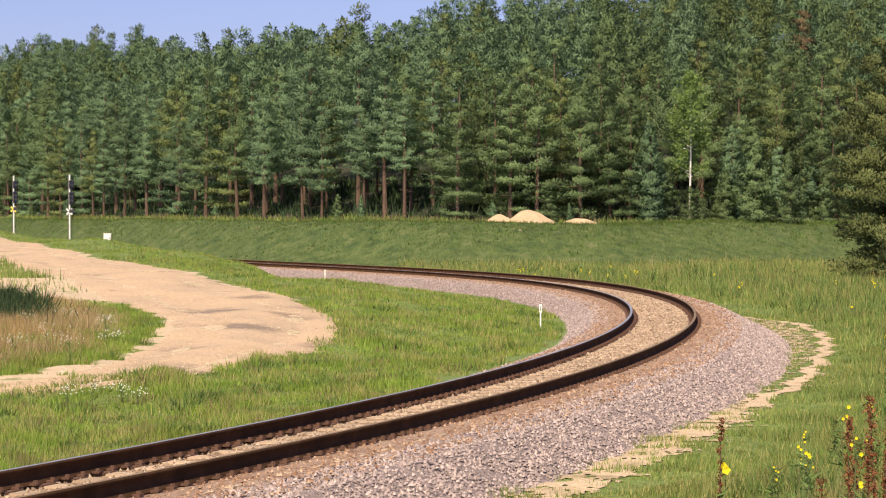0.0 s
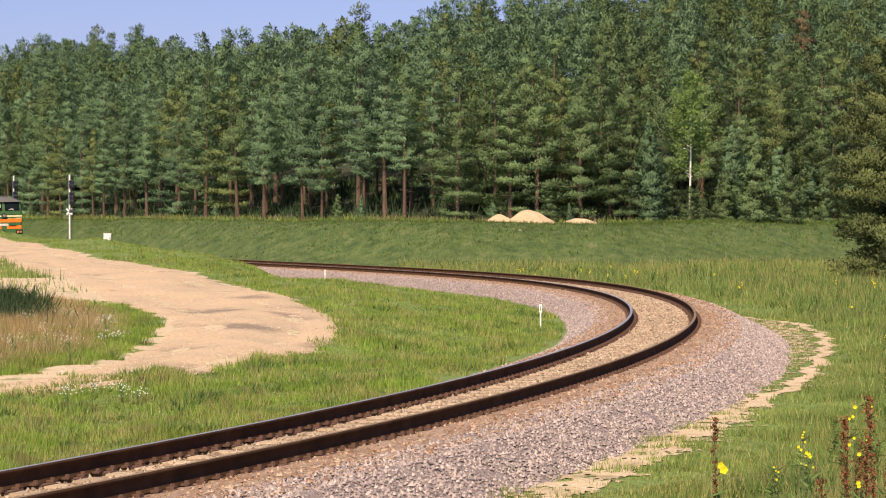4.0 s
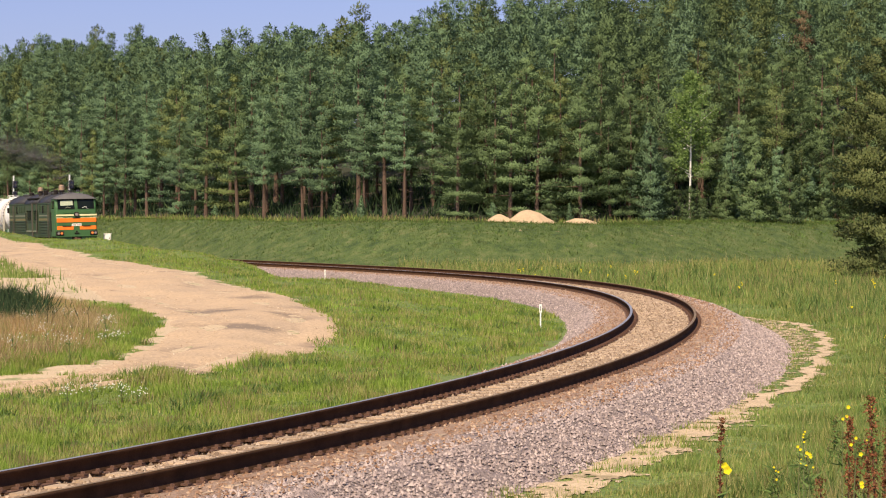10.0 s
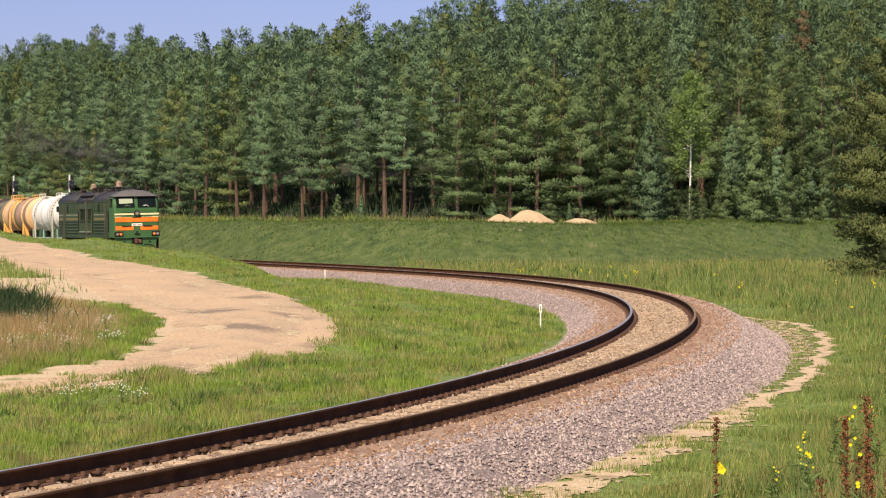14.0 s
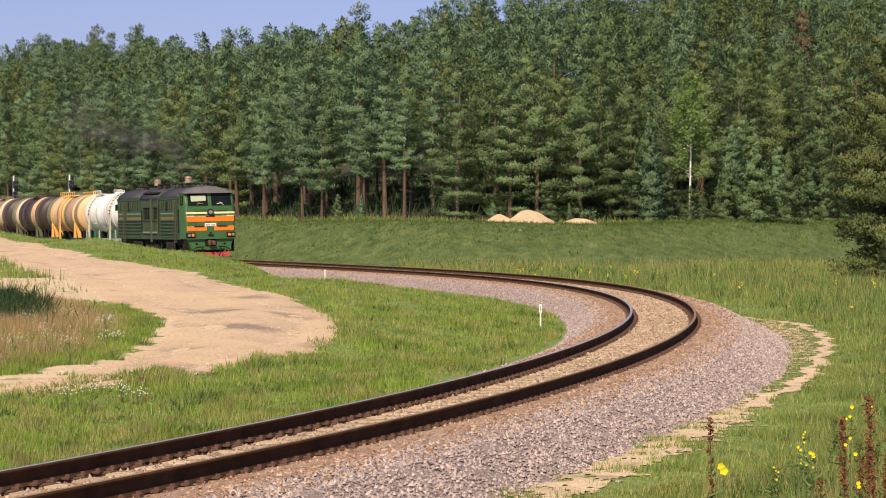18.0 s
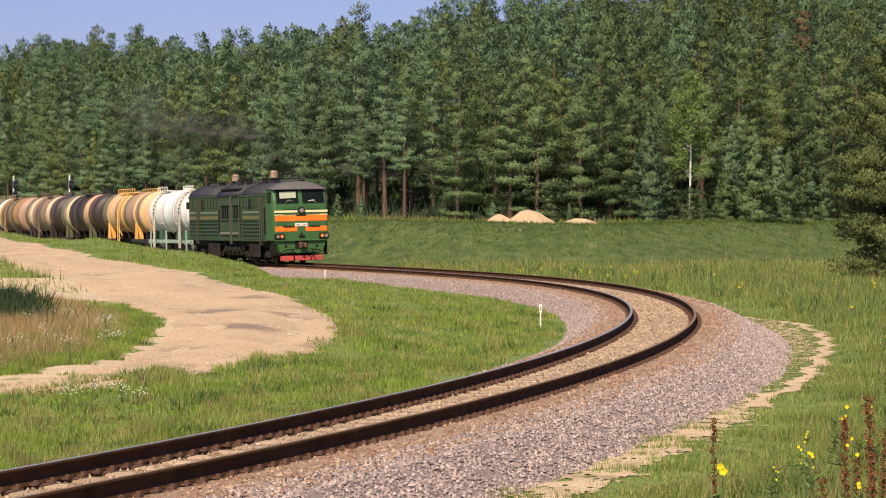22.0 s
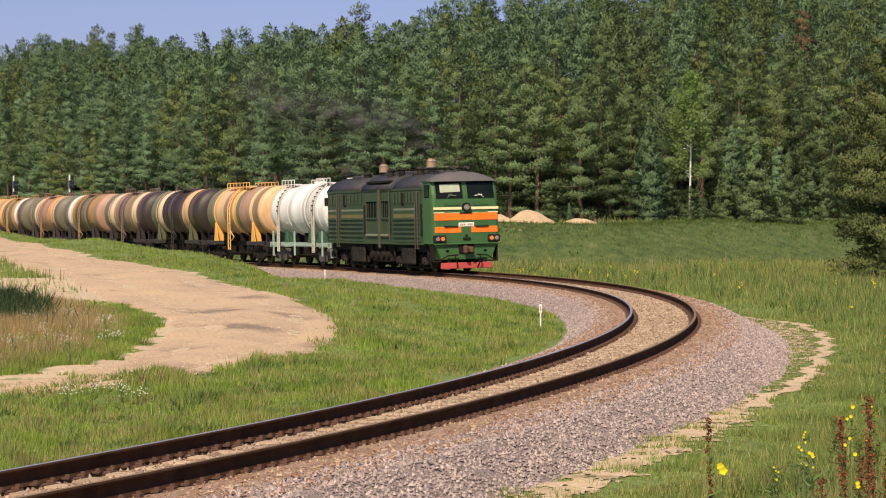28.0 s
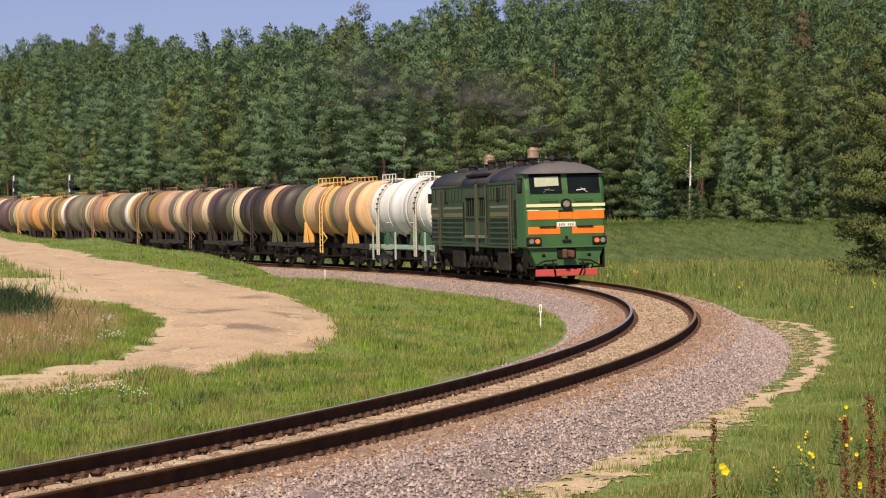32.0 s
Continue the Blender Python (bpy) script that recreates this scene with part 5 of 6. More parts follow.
        part("yellow_stripe", bm, M_CREAM, cab)
        bm = bmesh.new()
        rod(bm, (8.27, q * 0.32, 3.26), (8.27, q * 1.0, 3.26), 0.018)
        for y in (0.34, 0.98):
            rod(bm, (8.2, q * y, 3.26), (8.27, q * y, 3.26), 0.014, 6)
        part("grab_rail", bm, M_LGREEN, cab)
        bm = bmesh.new()
        box(bm, 8.2, 8.29, q * 0.40, q * 1.02, 2.13, 2.18, 0.01)
        part("step_ledge", bm, M_BLACK, cab)
        bm = bmesh.new()
        box(bm, 8.12, 8.33, q * 0.98, q * 1.52, 1.42, 1.76, 0.03)
        lamp = part("buffer_lamp", bm, M_UNDER, cab)
        for y, m in ((1.36, M_LAMP), (1.13, M_AMBER)):
            bm = bmesh.new()
            rod(bm, (8.32, q * y, 1.59), (8.35, q * y, 1.59), 0.095, 16)
            part("lens", bm, m, lamp)
        bm = bmesh.new()
        box(bm, 8.02, 8.2, q * 0.80, q * 0.94, 0.96, 1.08, 0.03)
        part("buffer_socket", bm, M_RUBBER, cab)
        # steps, hoses and brackets
        bm = bmesh.new()
        pts = [(8.3, 0.56, 0.82), (8.42, 0.58, 0.62), (8.40, 0.50, 0.40), (8.28, 0.46, 0.22)]
        for a, b in zip(pts, pts[1:]):
            rod(bm, (a[0], q * a[1], a[2]), (b[0], q * b[1], b[2]), 0.032, 8)
        part("brake_hose", bm, M_RUBBER, L)
        bm = bmesh.new()
        rod(bm, (8.30, q * 0.42, 0.84), (8.30, q * 0.9, 0.80), 0.035)
        rod(bm, (8.28, q * 0.9, 0.80), (8.24, q * 1.28, 0.58), 0.03)
        part("uncoupling_lever", bm, M_BLACK, L)
        bm = bmesh.new()
        box(bm, 7.9, 8.16, q * 0.75, q * 0.86, 0.46, 0.70)
        part("plough_bracket", bm, M_GREYBOX, L)
        bm = bmesh.new()
        box(bm, 7.6, 8.05, q * 1.1, q * 1.5, 0.50, 0.56, 0.01)
        box(bm, 7.6, 8.05, q * 1.44, q * 1.5, 0.50, 1.3)
        part("step", bm, M_BLACK, L)
    bm = bmesh.new()
    box(bm, 8.21, 8.232, -0.24, 0.24, 2.46, 2.74)
    part("orange_centre", bm, M_ORANGE, cab)
    bm = bmesh.new()
    box(bm, 8.2, 8.26, -0.30, 0.28, 2.76, 2.80)
    box(bm, 8.2, 8.29, -0.17, 0.17, 1.54, 1.64, 0.02)
    box(bm, 8.2, 8.24, -0.06, 0.06, 1.66, 1.78, 0.01)
    part("front_fittings", bm, M_BLACK, cab)
    bm = bmesh.new()
    rod(bm, (8.18, 0, 3.07), (8.33, 0, 3.07), 0.19, 20)
    light = part("searchlight", bm, M_UNDER, cab)
    bm = bmesh.new()
    rod(bm, (8.325, 0, 3.05), (8.345, 0, 3.05), 0.13, 18)
    part("lens", bm, M_LAMP, light)
    bm = bmesh.new()
    box(bm, 8.21, 8.25, -0.36, 0.36, 2.14, 2.33, 0.015)
    plate = part("number_plate", bm, M_WHITE, cab)
    bm = bmesh.new()
    for k in range(7):
        if k != 3:
            box(bm, 8.249, 8.254, -0.29 + k * 0.085, -0.235 + k * 0.085, 2.19, 2.28)
    part("bars", bm, M_BARS, plate)
    bm = bmesh.new()
    box(bm, 8.19, 8.30, -1.5, 1.5, 1.31, 1.37, 0.02)
    part("ledge", bm, M_LGREEN, cab)
    bm = bmesh.new()
    loft(bm, [[(x, y * k, z) for y, z in ((-1.47, 1.33), (-1.18, 0.62), (1.18, 0.62), (1.47, 1.33))] for x, k in ((7.4, 1.0), (8.05, 1.0), (8.16, 0.97))])
    part("front_apron", bm, M_LGREEN, L)
    bm = bmesh.new()
    box(bm, 8.05, 8.22, -0.36, 0.36, 0.88, 1.32, 0.04)
    part("coupler_pocket", bm, M_BLACK, L)
    bm = bmesh.new()
    box(bm, 8.1, 8.5, -0.16, 0.14, 0.94, 1.22, 0.04)
    box(bm, 8.4, 8.66, -0.24, -0.08, 0.90, 1.26, 0.04)
    box(bm, 8.4, 8.62, 0.05, 0.20, 0.92, 1.2, 0.04)
    part("coupler", bm, M_CLIP, L, "rusty automatic coupler")
    bm = bmesh.new()
    box(bm, 8.08, 8.2, -1.18, 1.18, 0.19, 0.47, 0.02)
    part("rail_plough", bm, M_RED, L, "dusty red plough plate above the rails")
    # underframe, tanks and bogies
    bm = bmesh.new()
    box(bm, -7.95, 7.5, -1.3, 1.3, 0.95, 1.36)
    box(bm, -1.3, 1.6, -1.35, 1.35, 0.42, 1.0, 0.06)
    part("underframe", bm, M_BLACK, L)
    # black motor-like blocks, added as a shadow mass under the body
    for x0 in (-4.35, 4.35):
        for dx in (-1.85, 0.0, 1.85):
            bm = bmesh.new()
            box(bm, x0 + dx - 0.75, x0 + dx + 0.62, -0.62, 0.62, 0.20, 0.86, 0.06)
            part("traction_motor", bm, M_BLACK, L)
    for q in (-1, 1):
        for k, x in enumerate((-7.2, -1.1, 0.9, 2.2, 7.0)):
            bm = bmesh.new()
            rod(bm, (x, q * 1.34, 1.25), (x + 0.08, q * 1.38, 0.75), 0.05, 8)
            rod(bm, (x + 0.08, q * 1.38, 0.75), (x + 0.02, q * 1.2, 0.22), 0.035, 8)
            part("sand_pipe", bm, M_UNDER, L)
        for x in (-1.0, -0.2, 0.6, 1.4):
            bm = bmesh.new()
            rod(bm, (x, q * 1.36, 0.75), (x, q * 1.48, 0.75), 0.19, 14)
            part("air_tank_end", bm, M_UNDER, L)
        for x0, x1 in ((-4.3, -2.1), (3.5, 5.4)):
            bm = bmesh.new()
            box(bm, x0, x1, q * 1.36, q * 1.47, 0.34, 1.18, 0.07)
            part("side_plate", bm, M_GREYBOX, L, "dusty grey equipment plate")
    for x0 in (-4.35, 4.35):
        bg = part("bogie", box(bmesh.new(), x0 - 2.7, x0 + 2.7, -1.0, 1.0, 0.55, 0.8, 0.03), M_BLACK, L)
        for q in (-1, 1):
            bm = bmesh.new()
            loft(bm, [[(x0 + x, q * y, z) for x, z in ((-2.75, 0.62), (-2.3, 0.85), (2.3, 0.85), (2.75, 0.62), (2.3, 0.52), (-2.3, 0.52))] for y in (1.02, 1.16)])
            part("side_frame", bm, M_UNDER, bg)
            for dx in (-1.85, 0, 1.85):
                bm = bmesh.new()
                box(bm, x0 + dx - 0.2, x0 + dx + 0.2, q * 1.05, q * 1.3, 0.34, 0.72, 0.04)
                rod(bm, (x0 + dx, q * 1.28, 0.53), (x0 + dx, q * 1.36, 0.53), 0.14, 12)
                part("axle_box", bm, M_GREYBOX, bg)
                for e in (-0.42, 0.42):
                    bm = bmesh.new()
                    for k in range(5):
                        rod(bm, (x0 + dx + e, q * 1.16, 0.62 + k * 0.075), (x0 + dx + e, q * 1.16, 0.66 + k * 0.075), 0.10, 10)
                    tagged(part("spring", bm, M_UNDER, bg), kind="stuff")
        for dx in (-1.85, 0, 1.85):
            add_wheelset(bg, x0 + dx, 0.525)
            for q in (-1, 1):
                for e in (-0.66, 0.66):
                    bm = bmesh.new()
                    box(bm, x0 + dx + e - 0.07, x0 + dx + e + 0.07, q * 0.72, q * 0.90, 0.25, 0.78, 0.02)
                    rod(bm, (x0 + dx + e, q * 0.98, 0.16), (x0 + dx + e, q * 0.98, 1.0), 0.035, 6)
                    part("brake_hanger", bm, M_BLACK, bg)
        for q in (-1, 1):
            bm = bmesh.new()
            box(bm, x0 - 2.6, x0 + 2.6, q * 0.94, q * 0.99, 0.17, 0.25, 0.01)
            part("brake_rod", bm, M_BLACK, bg)
    # the body spreads over the full loading gauge
    for o in L.children_recursive:
        if not o.name.startswith("wheelset"):
            o.data.transform(Matrix.Diagonal((1.0, 1.08, 1.0, 1.0)))
    return L


# bands of colour along a tank, from its front end: (share of the length, colour)
DARK, BROWN, TAN, GREYG = (0.044, 0.031, 0.024), (0.150, 0.085, 0.050), (0.36, 0.24, 0.145), (0.185, 0.165, 0.110)
SMUDGE, PALE = (0.72, 0.69, 0.66), (0.86, 0.84, 0.81)
CRM, YEL, ORG, WHT = (0.86, 0.66, 0.40), (0.86, 0.52, 0.17), (0.68, 0.34, 0.11), (0.95, 0.945, 0.93)
PINK, PURP, PEACH, OLIVE, GOLD = (0.46, 0.285, 0.190), (0.115, 0.068, 0.070), (0.76, 0.49, 0.26), (0.20, 0.19, 0.11), (0.46, 0.27, 0.06)
TANKS = [
    dict(label="white tank wagon with pale green frame and grime streaks", bands=[(0.20, WHT), (0.20, SMUDGE), (0.17, WHT), (0.43, PALE)], frame=(0.34, 0.44, 0.37), strap=(0.80, 0.78, 0.70), gear=(0.085, 0.08, 0.074), saddle=(0.045, 0.11, 0.065), ladder=(0.58, 0.54, 0.45), top=1.85, dirt=0.52),
    dict(label="peach and yellow tank wagon with brown stained middle and yellow ladder", bands=[(0.07, PEACH), (0.09, TAN), (0.05, CRM), (0.10, PINK), (0.07, PINK), (0.06, OLIVE), (0.06, YEL), (0.16, PINK), (0.16, PEACH), (0.18, OLIVE)], frame=(0.030, 0.026, 0.023), strap=(0.92, 0.55, 0.16), saddle=(0.86, 0.46, 0.12), dirt=0.56),
    dict(label="blackened tank wagon with cream band and oil stains", bands=[(0.10, DARK), (0.08, BROWN), (0.13, PEACH), (0.07, BROWN), (0.16, DARK), (0.06, PURP), (0.12, DARK), (0.13, CRM), (0.04, OLIVE), (0.11, OLIVE)], frame=(0.030, 0.026, 0.023), strap=(0.06, 0.045, 0.04), saddle=(0.12, 0.12, 0.06), dirt=0.52),
    dict(label="brown grey tank wagon with two cream bands", bands=[(0.08, DARK), (0.07, PURP), (0.02, BROWN), (0.12, CRM), (0.17, TAN), (0.09, GREYG), (0.05, PURP), (0.12, PINK), (0.13, CRM), (0.15, GREYG)], frame=(0.038, 0.029, 0.024), strap=(0.24, 0.165, 0.13), dirt=0.55),
    dict(label="ochre tank wagon with oil-stained brown middle", bands=[(0.14, PINK), (0.13, GOLD), (0.05, BROWN), (0.12, OLIVE), (0.17, BROWN), (0.09, GOLD), (0.05, CRM), (0.08, WHT), (0.17, GREYG)], frame=(0.038, 0.029, 0.024), strap=(0.34, 0.24, 0.13), dirt=0.52),
    dict(label="rust orange tank wagon with cream band", bands=[(0.12, GREYG), (0.12, PEACH), (0.08, ORG), (0.20, PINK), (0.08, TAN), (0.12, CRM), (0.10, GREYG), (0.18, OLIVE)], frame=(0.055, 0.042, 0.035), strap=(0.36, 0.20, 0.13), dirt=0.54),
    dict(label="purple brown tank wagon with white and orange straps", bands=[(0.10, GREYG), (0.10, PURP), (0.08, WHT), (0.10, ORG), (0.22, OLIVE), (0.10, PURP), (0.10, YEL), (0.20, PINK)], frame=(0.035, 0.026, 0.021), strap=(0.55, 0.33, 0.10), dirt=0.56),
    dict(label="orange tan tank wagon with cream band and yellow ladder", bands=[(0.16, ORG), (0.16, PINK), (0.2, PEACH), (0.16, CRM), (0.14, GREYG), (0.18, PURP)], frame=(0.035, 0.026, 0.021), strap=(0.60, 0.36, 0.12), dirt=0.55),
    dict(label="cream and purple brown tank wagon", bands=[(0.2, PURP), (0.2, CRM), (0.15, PINK), (0.15, WHT), (0.3, TAN)], frame=(0.035, 0.026, 0.021), strap=(0.40, 0.26, 0.12), dirt=0.56),
    dict(label="golden yellow tank wagon with orange middle", bands=[(0.15, PINK), (0.25, YEL), (0.35, ORG), (0.25, YEL)], frame=(0.035, 0.026, 0.021), strap=(0.60, 0.36, 0.07), dirt=0.60),
    dict(label="grey brown tank wagon with cream middle", bands=[(0.3, GREYG), (0.3, CRM), (0.4, PINK)], frame=(0.035, 0.026, 0.021), strap=(0.3, 0.2, 0.12), dirt=0.55),
]
PAINTS = {}


def tank_paint(col, dirt):
    key = (col, round(dirt, 2))
    if key not in PAINTS:
        m = paint("tank_paint", col, tuple(v * 0.26 + 0.012 for v in col), dirt, 0.55, 0.9, 0.30)
        PAINTS[key] = m
        # spilt oil run down in thin streaks, and rings of grime
        N, L = m.node_tree.nodes, m.node_tree.links
        base = N["Principled BSDF"].inputs["Base Color"]
        old = base.links[0].from_socket
        co = N.new("ShaderNodeTexCoord")
        for stretch, scale, lo, hi, tint in (((5.0, 0.35, 0.35), 1.0, dirt - 0.01, 0.72, 0.28), ((2.2, 0.12, 0.12), 1.3, 0.50, 0.62, 0.72)):
            mp, nz, mr, mx = N.new("ShaderNodeMapping"), N.new("ShaderNodeTexNoise"), N.new("ShaderNodeMapRange"), N.new("ShaderNodeMix")
            mp.inputs["Scale"].default_value = stretch
            nz.inputs["Scale"].default_value, nz.inputs["Detail"].default_value, nz.inputs["Roughness"].default_value = scale, 5.0, 0.62
            mr.inputs["From Min"].default_value, mr.inputs["From Max"].default_value = lo, hi
            mx.data_type = "RGBA"
            mx.inputs["B"].default_value = (col[0] * tint, col[1] * tint * 0.94, col[2] * tint * 0.9, 1)
            L.new(co.outputs["Object"], mp.inputs["Vector"])
            L.new(mp.outputs[0], nz.inputs["Vector"])
            L.new(nz.outputs["Fac"], mr.inputs["Value"])
            L.new(mr.outputs["Result"], mx.inputs["Factor"])
            L.new(old, mx.inputs["A"])
            old = mx.outputs["Result"]
        L.new(old, base)
    return PAINTS[key]


TANK_Z, TANK_R, TANK_L = 3.02, 1.5, 5.38


def barrel_rings(x):
    """Radius of the tank at x, with dished ends."""
    e = abs(x) - (TANK_L - 0.45)
    return TANK_R if e <= 0 else TANK_R * math.sqrt(max(0.0, 1 - (e / 0.45) ** 2)) ** 0.75


def make_wagon(i, spec):
    W = tagged(empty("tank_wagon"), spec["label"], "tank wagon", "tank wagons of the train")
    r = random.Random(40 + i)
    mf, ms = paint("wagon_frame", spec["frame"], amount=0.58, rough=0.7), paint("tank_strap", spec["strap"], amount=0.66)
    ml = paint("ladder_paint", spec["ladder"], amount=0.52) if "ladder" in spec else ms
    mg = paint("wagon_saddle", spec.get("saddle", spec["frame"]), amount=0.64, rough=0.6)
    gear = M_UNDER if "gear" not in spec else paint("wagon_gear", spec["gear"], amount=0.5, rough=0.7)
    ends = [TANK_L]
    for share, _ in spec["bands"]:
        ends.append(ends[-1] - share * 2 * TANK_L)
    mats = [tank_paint(c, 0.60 if c in (WHT, PALE) else spec["dirt"]) for _, c in spec["bands"]]
    bm = bmesh.new()
    xs = sorted({round(v, 3) for v in [TANK_L * math.sin(k * math.pi / 44) for k in range(-22, 23)] + [k * 0.5 for k in range(-9, 10)] + ends[1:-1] + [-TANK_L + 0.02, TANK_L - 0.02, -TANK_L + 0.1, TANK_L - 0.1]})
    n = 40
    rows = [[bm.verts.new((x, math.cos(a) * barrel_rings(x) * 1.0, TANK_Z + math.sin(a) * barrel_rings(x))) for a in np.linspace(0, 6.2831853, n, endpoint=False)] for x in xs[1:-1]]
    mid = [(p + q) / 2 for p, q in zip(xs[1:-2], xs[2:-1])]
    for a, b, x in zip(rows, rows[1:], mid):
        k = max(0, sum(1 for e in ends if e > x) - 1)
        for j in range(n):
            f = bm.faces.new((a[j], a[(j + 1) % n], b[(j + 1) % n], b[j]))
            f.material_index = min(k, len(mats) - 1)
    f = bm.faces.new(rows[0][::-1])
    f.material_index = len(mats) - 1
    bm.faces.new(rows[-1])
    bmesh.ops.recalc_face_normals(bm, faces=bm.faces)
    part("barrel", bm, mats, W, "", True)
    sx = 3.9 if i == 0 else 3.5
    for x in (-sx, -1.6, 1.6, sx) if i != 1 else (-sx, 0.1, sx):
        bm = bmesh.new()
        prof = [(-0.07, 0.0), (-0.07, 0.02), (0.07, 0.02), (0.07, 0.0)]
        rings = [[(x + dx, math.cos(a) * (TANK_R + dr), TANK_Z + math.sin(a) * (TANK_R + dr)) for dx, dr in prof] for a in np.linspace(-1.0, math.pi + 1.0, 34)]
        loft(bm, rings)
        part("strap", bm, ms, W)
    tz = spec.get("top", 2.3)
    for x in (-3.9, -2.2, 2.2, 3.9) if i == 0 else (-sx, sx):
        for q in (-1, 1):
            bm = bmesh.new()
            loft(bm, [[(x + dx, q * y, z) for y, z in ((1.38, tz + 0.1), (1.46, tz + 0.1), (1.42, 1.28), (0.9, 1.28), (0.95, 1.75))] for dx in (-0.05, 0.05)])
            loft(bm, [[(x + dx, q * y, z) for dx, z in ((-0.09, tz), (0.09, tz), (0.40, 1.28), (-0.34, 1.28))] for y in (1.38, 1.43)])
            part("saddle", bm, mg, W)
    # frame, end sills, couplers
    bm = bmesh.new()
    box(bm, -5.5, 5.5, -0.35, 0.35, 0.95, 1.28)
    for q in (-1, 1):
        for x0, x1 in (((-5.5, 5.5),) if i == 0 else ((-5.5, -2.3), (2.3, 5.5))):
            box(bm, x0, x1, q * 1.30, q * 1.42, 1.06, 1.28, 0.015)
    for x in (-5.5, -3.9, 3.9, 5.36):
        box(bm, x, x + 0.14, -1.42, 1.42, 0.98, 1.27, 0.015)
    part("frame", bm, mf, W)
    # cradle under the barrel and brake gear between the bogies
    bm = bmesh.new()
    box(bm, -5.3, 5.3, -0.55, 0.55, 1.24, 1.60, 0.04)
    for x in (-4.6, -3.2, -1.6, 0.0, 1.6, 3.2, 4.6):
        box(bm, x - 0.06, x + 0.06, -1.0, 1.0, 1.26, 1.78, 0.01)
    part("cradle", bm, M_BLACK, W)
    bm = bmesh.new()
    rod(bm, (-1.3, 0.35, 0.78), (-0.3, 0.35, 0.78), 0.21, 12)
    rod(bm, (0.2, -0.45, 0.74), (1.5, -0.45, 0.74), 0.19, 12)
    for y in (-0.75, -0.2, 0.6):
        rod(bm, (-2.6, y, 0.55), (2.6, y, 0.62), 0.035, 6)
    for x in (-2.2, -0.9, 0.6, 1.9):
        box(bm, x - 0.05, x + 0.05, -0.8, 0.8, 0.50, 0.98, 0.01)
    box(bm, -0.35, 0.35, -0.55, 0.55, 0.42, 0.96, 0.05)
    part("brake_gear", bm, M_BLACK, W)
    for q in (-1, 1):
        bm = bmesh.new()
        box(bm, q * 5.5, q * 6.0, -0.14, 0.14, 0.92, 1.18, 0.03)
        part("coupler", bm, M_BLACK, W)
        for y in (-1.25, 1.25):
            bm = bmesh.new()
            rod(bm, (q * 5.45, y, 0.5), (q * 5.45, y, 1.9), 0.022, 6)
            rod(bm, (q * 5.45, y, 0.5), (q * 5.45, y * 0.72, 0.5), 0.022, 6)
            part("end_step", bm, mf, W)
    # manhole, walkway and railing on top
    bm = bmesh.new()
    rod(bm, (0, 0, 4.4), (0, 0, 4.58), 0.34, 18)
    rod(bm, (0, 0, 4.58), (0, 0, 4.63), 0.37, 18, 0.3)
    part("manhole", bm, mats[len(mats) // 2], W)
    tops = (-0.5 * (i == 1),) if i else (-3.3, 3.3)
    for x0 in tops:
        span = 2.1 if i == 1 else 1.2
        posts = 8 if i == 1 else 5
        bm = bmesh.new()
        for q in (-1, 1):
            box(bm, x0 - span, x0 + span, q * 0.45, q * 0.85, 4.50, 4.54)
            rod(bm, (x0 - span, q * 0.9, 4.76), (x0 + span, q * 0.9, 4.76), 0.022, 6)
            for k in range(posts):
                x = x0 - span + 2 * span * k / (posts - 1)
                rod(bm, (x, q * 0.9, 4.36), (x, q * 0.9, 4.76), 0.022, 6)
        part("walkway", bm, ms, W)
        for q in (-1, 1):
            bm = bmesh.new()
            for dx in (-0.2, 0.2):
                rod(bm, (x0 + dx, q * 1.56, 0.75), (x0 + dx, q * 1.56, 3.1), 0.03, 6)
                for k in range(7):
                    a, b = 0.05 + k * 0.17, 0.05 + (k + 1) * 0.17
                    rod(bm, (x0 + dx, q * math.cos(a) * 1.57, TANK_Z + math.sin(a) * 1.57), (x0 + dx, q * math.cos(b) * 1.57, TANK_Z + math.sin(b) * 1.57), 0.03, 6)
            for k in range(8):
                rod(bm, (x0 - 0.2, q * 1.56, 0.85 + k * 0.3), (x0 + 0.2, q * 1.56, 0.85 + k * 0.3), 0.02, 6)
            if i == 0:
                box(bm, x0 - 0.10, x0 + 0.10, q * 1.545, q * 1.56, 0.75, 2.75)
            for k in range(0 if i == 0 else 5):
                a = 0.12 + k * 0.24
                rod(bm, (x0 - 0.2, q * math.cos(a) * 1.57, TANK_Z + math.sin(a) * 1.57), (x0 + 0.2, q * math.cos(a) * 1.57, TANK_Z + math.sin(a) * 1.57), 0.02, 6)
            if i != 0:
                rod(bm, (x0 + 0.2, q * 1.56, 1.9), (x0 + 0.75, q * 1.5, 1.55), 0.025, 6)
                rod(bm, (x0 + 0.75, q * 1.5, 1.55), (x0 + 0.2, q * 1.5, 1.3), 0.025, 6)
            lad = part("ladder", bm, ml, W)
            if i == 0:
                for k in range(8):
                    a = 0.02 + k * 0.16
                    bm = bmesh.new()
                    rod(bm, (x0 - 0.15, q * math.cos(a) * 1.6, TANK_Z + math.sin(a) * 1.6), (x0 + 0.15, q * math.cos(a) * 1.6, TANK_Z + math.sin(a) * 1.6), 0.032, 6)
                    part("rung", bm, M_BLACK, lad)
    if i == 0:
        for x in (-4.6, -0.5, 4.6):
            for q in (-1, 1):
                bm = bmesh.new()
                box(bm, x - 0.06, x + 0.06, q * 1.42, q * 1.5, 0.55, 1.9, 0.01)
                part("stanchion", bm, mf, W)
